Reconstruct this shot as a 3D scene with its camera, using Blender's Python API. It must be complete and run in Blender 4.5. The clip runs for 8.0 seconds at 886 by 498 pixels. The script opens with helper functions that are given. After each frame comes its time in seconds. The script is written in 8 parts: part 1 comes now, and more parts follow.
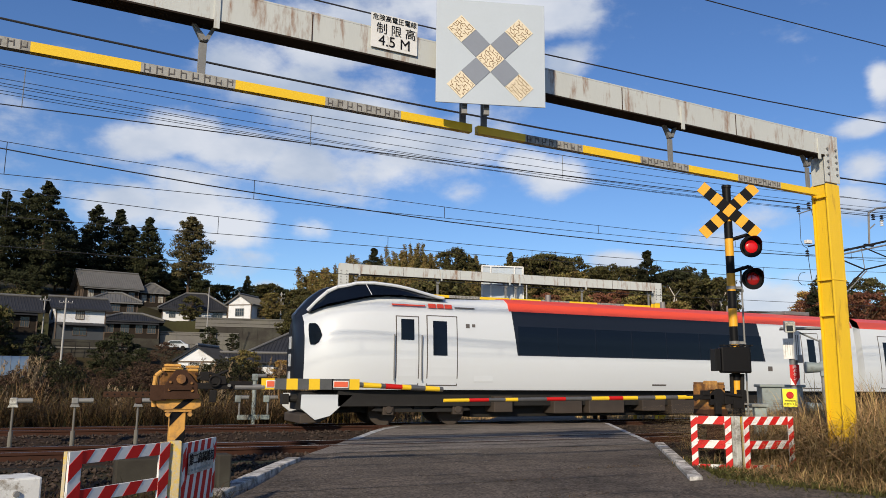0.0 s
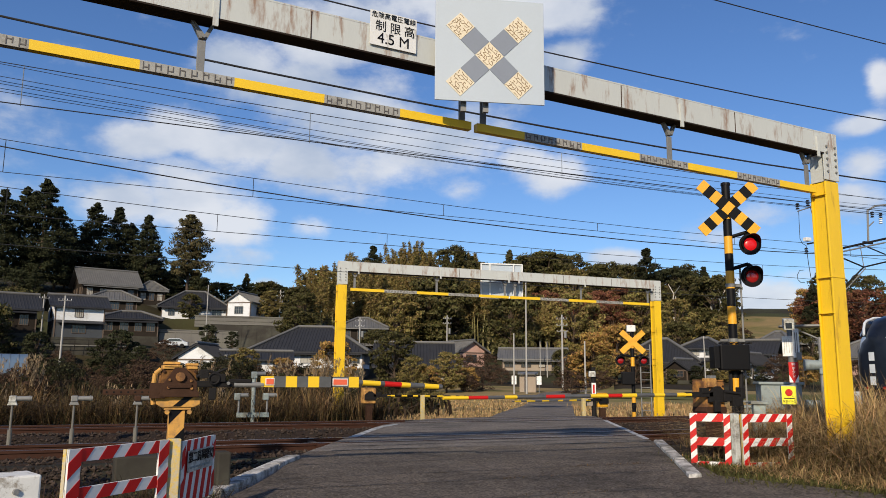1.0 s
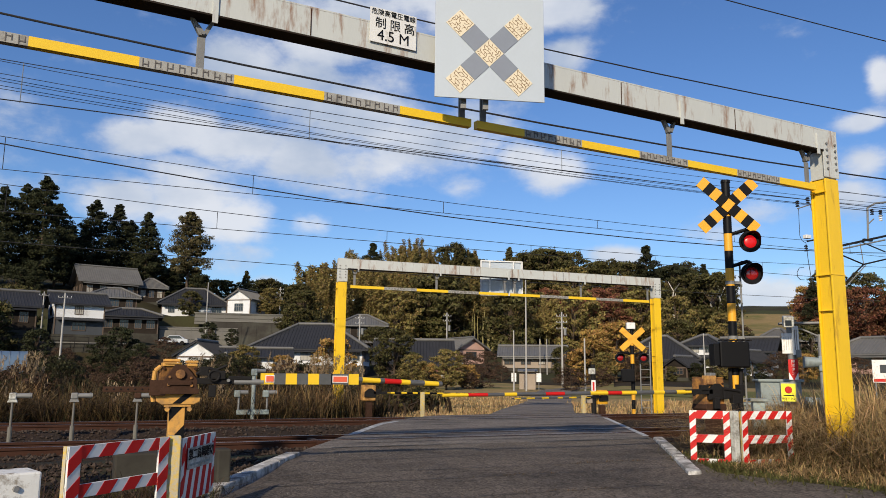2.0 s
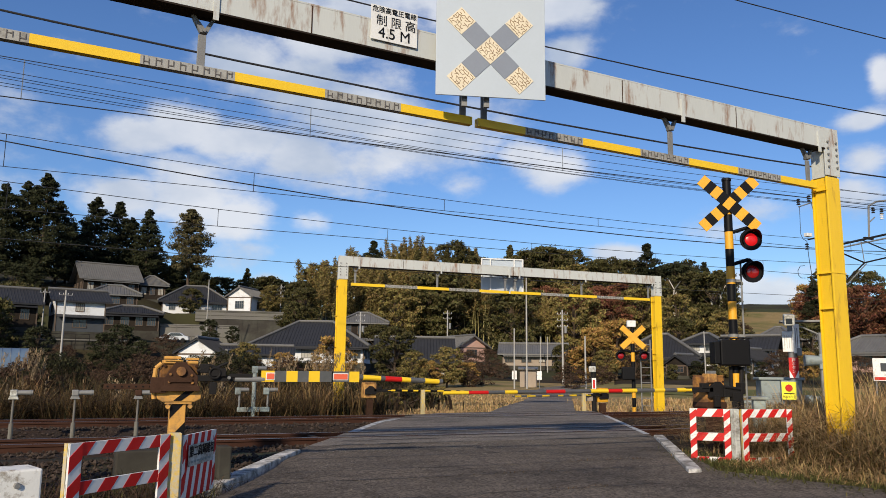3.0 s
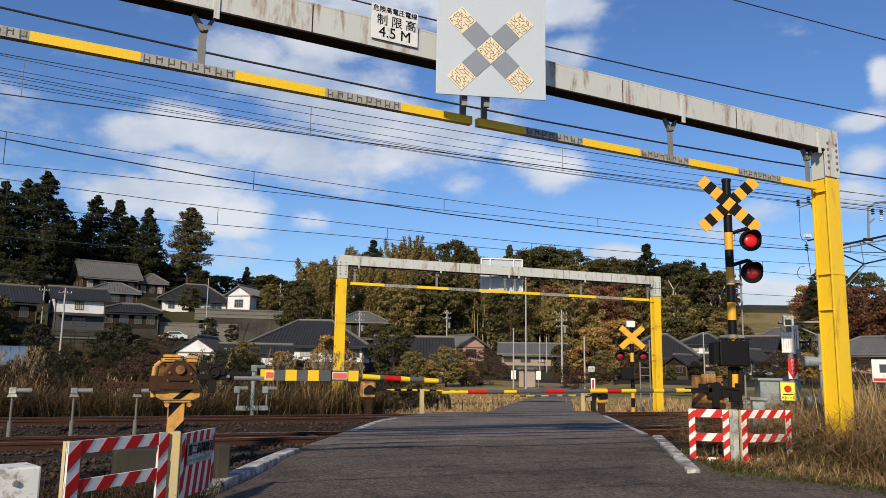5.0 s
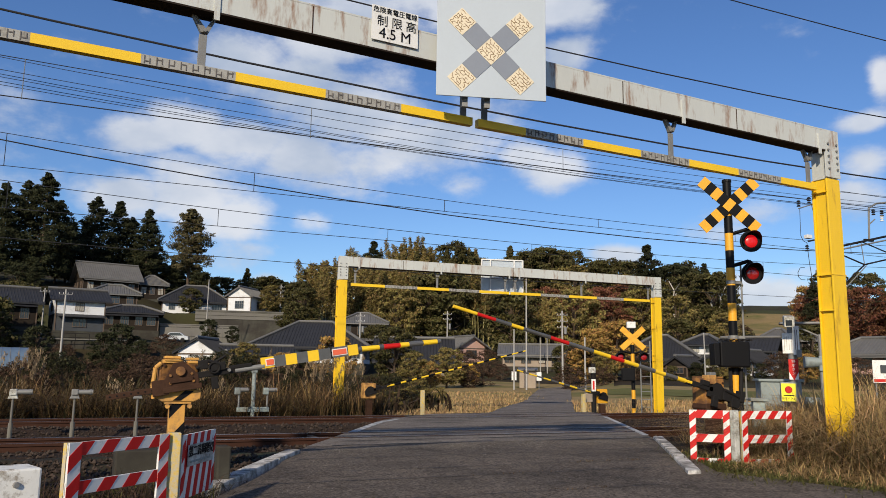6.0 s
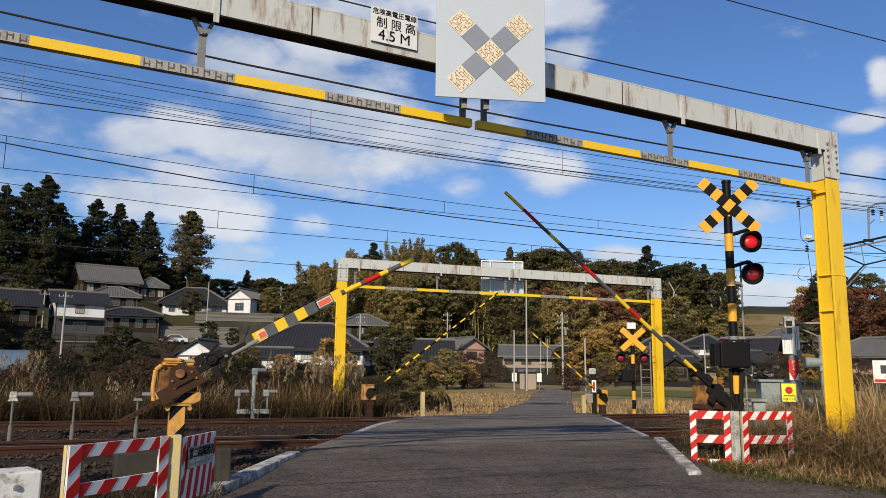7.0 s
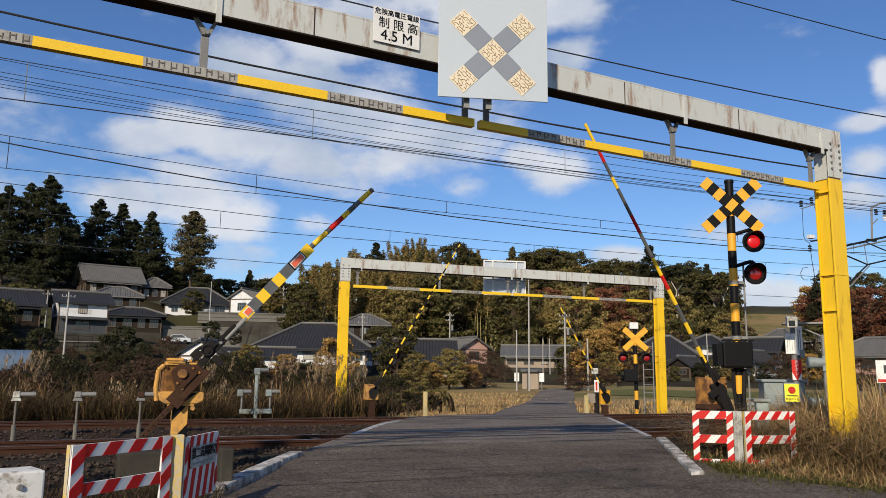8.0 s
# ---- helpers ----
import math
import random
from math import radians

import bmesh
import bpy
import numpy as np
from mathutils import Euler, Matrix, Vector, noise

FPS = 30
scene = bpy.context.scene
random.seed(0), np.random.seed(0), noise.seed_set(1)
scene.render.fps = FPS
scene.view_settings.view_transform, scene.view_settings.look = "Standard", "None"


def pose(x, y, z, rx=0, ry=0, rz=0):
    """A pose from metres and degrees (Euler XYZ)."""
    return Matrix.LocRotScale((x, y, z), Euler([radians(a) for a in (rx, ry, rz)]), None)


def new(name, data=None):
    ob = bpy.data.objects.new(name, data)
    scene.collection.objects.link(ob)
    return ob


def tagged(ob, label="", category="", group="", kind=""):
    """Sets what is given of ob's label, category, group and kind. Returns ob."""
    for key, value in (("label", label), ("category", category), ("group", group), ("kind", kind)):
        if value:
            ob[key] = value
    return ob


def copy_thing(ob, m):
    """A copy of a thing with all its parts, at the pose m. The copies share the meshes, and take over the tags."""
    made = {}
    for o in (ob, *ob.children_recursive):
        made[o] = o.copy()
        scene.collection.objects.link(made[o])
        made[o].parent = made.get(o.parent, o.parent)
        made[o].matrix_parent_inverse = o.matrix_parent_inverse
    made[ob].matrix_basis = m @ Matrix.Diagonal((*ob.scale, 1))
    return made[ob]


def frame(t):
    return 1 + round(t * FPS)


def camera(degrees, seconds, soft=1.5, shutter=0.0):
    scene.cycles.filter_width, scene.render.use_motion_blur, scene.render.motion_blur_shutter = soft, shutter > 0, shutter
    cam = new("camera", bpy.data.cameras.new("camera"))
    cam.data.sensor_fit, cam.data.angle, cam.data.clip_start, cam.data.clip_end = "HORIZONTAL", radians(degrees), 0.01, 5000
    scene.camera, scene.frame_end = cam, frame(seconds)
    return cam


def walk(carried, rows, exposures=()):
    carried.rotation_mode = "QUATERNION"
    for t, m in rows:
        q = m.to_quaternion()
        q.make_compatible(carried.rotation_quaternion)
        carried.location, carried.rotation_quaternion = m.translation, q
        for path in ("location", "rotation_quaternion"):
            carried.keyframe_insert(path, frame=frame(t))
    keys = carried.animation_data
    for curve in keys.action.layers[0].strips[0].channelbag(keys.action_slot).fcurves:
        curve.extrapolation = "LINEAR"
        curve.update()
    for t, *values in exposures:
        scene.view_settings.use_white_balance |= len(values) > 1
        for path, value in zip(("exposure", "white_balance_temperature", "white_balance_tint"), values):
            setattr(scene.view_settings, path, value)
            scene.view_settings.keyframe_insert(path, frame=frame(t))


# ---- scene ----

# ---------------------------------------------------------------- camera
cam = camera(59.49, 8.0, soft=0.85)
EYE = 1.288
walk(cam, [
    (0, pose(0, 0, EYE, 99.553, -0.555, -23.679)),
    (0.5, pose(0, 0, EYE, 99.460, -0.555, -23.719)),
    (1, pose(0, 0, EYE, 99.383, -0.520, -23.733)),
    (1.5, pose(0, 0, EYE, 99.290, -0.500, -23.749)),
    (3, pose(0, 0, EYE, 99.014, -0.613, -23.705)),
    (3.5, pose(0, 0, EYE, 99.002, -0.699, -23.721)),
    (4, pose(0, 0, EYE, 98.979, -0.788, -23.774)),
    (4.5, pose(0, 0, EYE, 98.953, -0.858, -23.781)),
    (6, pose(0, 0, EYE, 99.057, -0.793, -23.729)),
    (6.5, pose(0, 0, EYE, 99.077, -0.755, -23.743)),
    (7, pose(0, 0, EYE, 99.160, -0.635, -23.713)),
    (7.5, pose(0, 0, EYE, 99.155, -0.617, -23.612)),
    (8, pose(0, 0, EYE, 99.150, -0.640, -23.536)),
], exposures=[(0, -0.03, 6330, 10), (3.5, 0.0, 6330, 10), (6, -0.05, 6330, 10), (8, -0.06, 6330, 10)])

# ---------------------------------------------------------------- world and sun
SUN_AZ, SUN_EL = 40.0, 26.0      # the light travels towards bearing SUN_AZ (from +y to +x)
sun = new("sun", bpy.data.lights.new("sun", "SUN"))
sun.data.energy, sun.data.angle, sun.data.color = 4.9, radians(1.3), (1.0, 0.84, 0.62)
way = Vector((math.sin(radians(SUN_AZ)) * math.cos(radians(SUN_EL)), math.cos(radians(SUN_AZ)) * math.cos(radians(SUN_EL)), -math.sin(radians(SUN_EL))))
sun.matrix_basis = Matrix.Translation((-20, -30, 40)) @ way.to_track_quat("-Z", "Y").to_matrix().to_4x4()

world = bpy.data.worlds.new("sky")
scene.world = world
world.use_nodes = True
wn, wl = world.node_tree.nodes, world.node_tree.links
wn.clear()
w_out, w_bg = wn.new("ShaderNodeOutputWorld"), wn.new("ShaderNodeBackground")
sky = wn.new("ShaderNodeTexSky")
sky.sky_type, sky.sun_disc = "NISHITA", False
sky.sun_elevation, sky.sun_rotation = radians(SUN_EL), radians(SUN_AZ + 180)
sky.air_density, sky.dust_density, sky.ozone_density = 1.0, 0.25, 4.5
w_bg.inputs["Strength"].default_value = 0.072
w_co = wn.new("ShaderNodeTexCoord")


def wmath(op, a, b=None, clamp=False):
    n = wn.new("ShaderNodeMath")
    n.operation, n.use_clamp = op, clamp
    for k, v in enumerate((a, b)):
        if v is None:
            continue
        if isinstance(v, (int, float)):
            n.inputs[k].default_value = v
        else:
            wl.new(v, n.inputs[k])
    return n.outputs[0]


# cloud banks: bearing, elevation, width and height in degrees, weight
CLOUDS = [(1.6, 16.1, 2.8, 1.2, 1), (4.6, 16.7, 3.2, 1.2, 1), (8.2, 16.0, 3.9, 1.4, 0.95), (13.1, 15.5, 3.8, 1.5, 0.9), (1.1, 11.8, 2.8, 1.3, 1), (4.9, 11.9, 3.5, 1.6, 1), (8.5, 10.8, 2.8, 1.4, 0.85), (9.0, 8.2, 2.4, 1.2, 0.5),
          (13.5, 10.8, 1.5, 0.8, 0.8), (8.3, 21.7, 3.0, 2.1, 1.05), (12.1, 20.5, 3.8, 2.1, 0.85), (17.2, 18.6, 5.0, 2.6, 0.98), (22.5, 17.0, 4.6, 2.2, 0.8), (13.6, 23.7, 3.9, 1.5, 0.85), (17.0, 26.0, 5.3, 1.5, 0.85), (24.1, 26.8, 5.8, 1.7, 1)]
CLOUDS += [(31.2, 26.5, 4.5, 1.4, 1.1), (35.1, 26.0, 1.7, 0.7, 0.7), (32.9, 23.0, 1.9, 1.0, 0.95), (32.1, 14.8, 2.0, 1.2, 1), (29.8, 15.9, 1.9, 0.9, 0.75), (25.1, 14.1, 1.9, 0.9, 0.6), (36.5, 8.6, 1.8, 0.6, 0.9), (45.8, 5.6, 3.2, 1.2, 0.95),
           (41.7, 4.9, 2.2, 0.8, 0.6), (54.3, 19.1, 0.7, 1.0, 0.95), (53.2, 16.5, 1.5, 0.6, 0.8), (53.0, 13.9, 1.7, 0.9, 0.9), (52.5, 11.8, 1.9, 0.9, 0.8), (45.7, 11.2, 2.9, 0.6, 0.5), (10.7, 6.2, 1.0, 0.6, 0.95), (48.7, 7.0, 2.0, 0.6, 0.55)]
CLOUDS += [(4.5, 14.0, 3.4, 1.2, 0.75), (19.0, 15.8, 5.0, 1.5, 0.72), (26.0, 18.8, 3.5, 1.6, 0.6), (14.5, 13.5, 4.0, 0.9, 0.5), (40.0, 10.0, 5.0, 0.8, 0.4)]
CLOUDS += [(-20, 14, 12, 5, 0.9), (-45, 24, 14, 6, 0.8), (80, 12, 14, 5, 0.8), (120, 22, 18, 7, 0.8), (180, 15, 18, 6, 0.8), (-100, 18, 20, 7, 0.9), (60, 30, 8, 4, 0.7)]
w_sep = wn.new("ShaderNodeSeparateXYZ")
wl.new(w_co.outputs["Generated"], w_sep.inputs[0])
w_az = wmath("MULTIPLY", wmath("ARCTAN2", w_sep.outputs["X"], w_sep.outputs["Y"]), 57.2958)
w_el = wmath("MULTIPLY", wmath("ARCSINE", w_sep.outputs["Z"]), 57.2958)
bank = None
for cb, ce, cw, chh, cwt in CLOUDS:
    da = wmath("DIVIDE", wmath("SUBTRACT", w_az, cb), cw * 1.3)
    de = wmath("DIVIDE", wmath("SUBTRACT", w_el, ce), chh * 1.45)
    g = wmath("MULTIPLY", wmath("EXPONENT", wmath("MULTIPLY", wmath("ADD", wmath("MULTIPLY", da, da), wmath("MULTIPLY", de, de)), -1.15)), cwt)
    bank = g if bank is None else wmath("MAXIMUM", bank, g)
w_map = wn.new("ShaderNodeCombineXYZ")
wl.new(wmath("MULTIPLY", w_az, 0.10), w_map.inputs[0])
wl.new(wmath("MULTIPLY", w_el, 0.17), w_map.inputs[1])
w_no = wn.new("ShaderNodeTexNoise")
w_no.inputs["Scale"].default_value, w_no.inputs["Detail"].default_value, w_no.inputs["Roughness"].default_value = 1.9, 9, 0.6
wl.new(w_map.outputs[0], w_no.inputs["Vector"])
puff = wmath("ADD", bank, wmath("MULTIPLY", wmath("SUBTRACT", w_no.outputs["Fac"], 0.5), 1.5))
w_mask = wn.new("ShaderNodeMapRange")
w_mask.interpolation_type = "SMOOTHSTEP"
wl.new(puff, w_mask.inputs["Value"])
w_mask.inputs["From Min"].default_value, w_mask.inputs["From Max"].default_value = 0.16, 0.82
w_body = wn.new("ShaderNodeValToRGB")
w_body.color_ramp.elements[0].color, w_body.color_ramp.elements[1].color = (6.8, 7.7, 9.2, 1), (11.3, 11.4, 11.7, 1)
w_body.color_ramp.elements[0].position, w_body.color_ramp.elements[1].position = 0.36, 0.62
w_no2 = wn.new("ShaderNodeTexNoise")
w_no2.inputs["Scale"].default_value, w_no2.inputs["Detail"].default_value = 1.1, 5
w_off = wn.new("ShaderNodeVectorMath")
w_off.operation = "ADD"
w_off.inputs[1].default_value = (3.3, 0.35, 7.0)
wl.new(w_map.outputs[0], w_off.inputs[0])
wl.new(w_off.outputs[0], w_no2.inputs["Vector"])
wl.new(w_no2.outputs["Fac"], w_body.inputs["Fac"])
w_mix = wn.new("ShaderNodeMix")
w_mix.data_type = "RGBA"
wl.new(wmath("MULTIPLY", w_mask.outputs[0], 0.9), w_mix.inputs["Factor"])
w_hs = wn.new("ShaderNodeHueSaturation")
w_hs.inputs["Saturation"].default_value, w_hs.inputs["Value"].default_value = 1.1, 1.7
w_hs.inputs["Hue"].default_value = 0.508
wl.new(sky.outputs[0], w_hs.inputs["Color"])
wl.new(w_hs.outputs[0], w_mix.inputs["A"])
wl.new(w_body.outputs[0], w_mix.inputs["B"])
wl.new(w_mix.outputs["Result"], w_bg.inputs["Color"])
wl.new(w_bg.outputs[0], w_out.inputs["Surface"])


# ---------------------------------------------------------------- materials
def mat(name, base, rough=0.6, metal=0.0, var=0.12, scale=3.0, fine=40.0, bump=0.15, bump_d=0.01,
        stain=None, stain_amt=0.4, stain_scale=1.5, spec=0.5, island=0.0, obj_rand=0.0, hue=0.0, stretch=(1, 1, 1), emit=None, coat=0.0, trans=0.0):
    """A surface with variation at two scales, an optional stain colour, and per-piece variation."""
    m = bpy.data.materials.new(name)
    m.use_nodes = True
    n, l = m.node_tree.nodes, m.node_tree.links
    bs = n["Principled BSDF"]
    co = n.new("ShaderNodeTexCoord")
    mp = n.new("ShaderNodeMapping")
    mp.inputs["Scale"].default_value = stretch
    l.new(co.outputs["Object"], mp.inputs[0])

    def noise_tex(sc, det=4, rgh=0.6):
        t = n.new("ShaderNodeTexNoise")
        t.inputs["Scale"].default_value, t.inputs["Detail"].default_value, t.inputs["Roughness"].default_value = sc, det, rgh
        l.new(mp.outputs[0], t.inputs["Vector"])
        return t.outputs["Fac"]

    def mth(op, a, b):
        t = n.new("ShaderNodeMath")
        t.operation = op
        for k, v in enumerate((a, b)):
            if isinstance(v, (int, float)):
                t.inputs[k].default_value = v
            else:
                l.new(v, t.inputs[k])
        return t.outputs[0]
    big, small = noise_tex(scale), noise_tex(fine, 3)
    val = mth("ADD", mth("MULTIPLY", mth("SUBTRACT", big, 0.5), var * 3.0), mth("MULTIPLY", mth("SUBTRACT", small, 0.5), var * 1.6))
    val = mth("ADD", val, 1.0)
    if island:
        ge = n.new("ShaderNodeNewGeometry")
        val = mth("ADD", val, mth("MULTIPLY", mth("SUBTRACT", ge.outputs["Random Per Island"], 0.5), island * 2))
    if obj_rand:
        oi = n.new("ShaderNodeObjectInfo")
        val = mth("ADD", val, mth("MULTIPLY", mth("SUBTRACT", oi.outputs["Random"], 0.5), obj_rand * 2))
    hs = n.new("ShaderNodeHueSaturation")
    hs.inputs["Color"].default_value = (*base, 1)
    l.new(val, hs.inputs["Value"])
    if hue:
        if island:
            hv = ge.outputs["Random Per Island"]
        elif obj_rand:
            hv = oi.outputs["Random"]
        else:
            hv = big
        wn_ = n.new("ShaderNodeTexWhiteNoise")
        wn_.noise_dimensions = "1D"
        l.new(hv, wn_.inputs["W"])
        l.new(mth("ADD", mth("MULTIPLY", mth("SUBTRACT", wn_.outputs["Value"], 0.5), hue * 2), 0.5), hs.inputs["Hue"])
    col = hs.outputs[0]
    if stain:
        st = noise_tex(stain_scale, 6, 0.68)
        rp = n.new("ShaderNodeMapRange")
        rp.inputs["From Min"].default_value, rp.inputs["From Max"].default_value = 0.62 - stain_amt * 0.35, 0.72 - stain_amt * 0.2
        l.new(st, rp.inputs["Value"])
        mx = n.new("ShaderNodeMix")
        mx.data_type = "RGBA"
        l.new(mth("MULTIPLY", rp.outputs[0], 0.85), mx.inputs["Factor"])
        l.new(col, mx.inputs["A"])
        mx.inputs["B"].default_value = (*stain, 1)
        col = mx.outputs["Result"]
    l.new(col, bs.inputs["Base Color"])
    bs.inputs["Roughness"].default_value, bs.inputs["Metallic"].default_value = rough, metal
    bs.inputs["Specular IOR Level"].default_value = spec
    if coat:
        bs.inputs["Coat Weight"].default_value, bs.inputs["Coat Roughness"].default_value = coat, 0.08
    if trans:
        bs.inputs["Transmission Weight"].default_value = trans
    if emit:
        bs.inputs["Emission Color"].default_value, bs.inputs["Emission Strength"].default_value = (*emit[0], 1), emit[1]
    if bump:
        bp = n.new("ShaderNodeBump")
        bp.inputs["Strength"].default_value, bp.inputs["Distance"].default_value = bump, bump_d
        l.new(small, bp.inputs["Height"])
        l.new(bp.outputs[0], bs.inputs["Normal"])
    return m


def aggregate(m, amount, scale, crack=0.0):
    """Adds stone-by-stone speckle to a road surface, and a net of fine cracks."""
    n, l = m.node_tree.nodes, m.node_tree.links
    bs = n["Principled BSDF"]
    co = n.new("ShaderNodeTexCoord")
    src = bs.inputs["Base Color"].links[0].from_socket
    vo = n.new("ShaderNodeTexVoronoi")
    vo.inputs["Scale"].default_value = scale
    l.new(co.outputs["Object"], vo.inputs["Vector"])
    sp = n.new("ShaderNodeSeparateColor")
    l.new(vo.outputs["Color"], sp.inputs[0])
    mr = n.new("ShaderNodeMapRange")
    mr.inputs["To Min"].default_value, mr.inputs["To Max"].default_value = 1 - amount, 1 + amount
    l.new(sp.outputs[0], mr.inputs["Value"])
    hs = n.new("ShaderNodeHueSaturation")
    l.new(src, hs.inputs["Color"])
    l.new(mr.outputs[0], hs.inputs["Value"])
    out = hs.outputs[0]
    if crack:
        no = n.new("ShaderNodeTexNoise")
        no.inputs["Scale"].default_value, no.inputs["Detail"].default_value = 1.3, 4
        l.new(co.outputs["Object"], no.inputs["Vector"])
        mx = n.new("ShaderNodeMix")
        mx.data_type = "VECTOR"
        mx.inputs["Factor"].default_value = 0.35
        l.new(co.outputs["Object"], mx.inputs["A"])
        l.new(no.outputs["Color"], mx.inputs["B"])
        ve = n.new("ShaderNodeTexVoronoi")
        ve.feature = "DISTANCE_TO_EDGE"
        ve.inputs["Scale"].default_value = crack
        l.new(mx.outputs["Result"], ve.inputs["Vector"])
        cr = n.new("ShaderNodeMapRange")
        cr.inputs["From Max"].default_value = 0.012
        cr.inputs["To Min"].default_value, cr.inputs["To Max"].default_value = 0.35, 0.0
        l.new(ve.outputs["Distance"], cr.inputs["Value"])
        mc = n.new("ShaderNodeMix")
        mc.data_type = "RGBA"
        l.new(cr.outputs[0], mc.inputs["Factor"])
        l.new(out, mc.inputs["A"])
        mc.inputs["B"].default_value = (0.012, 0.011, 0.01, 1)
        out = mc.outputs["Result"]
    l.new(out, bs.inputs["Base Color"])


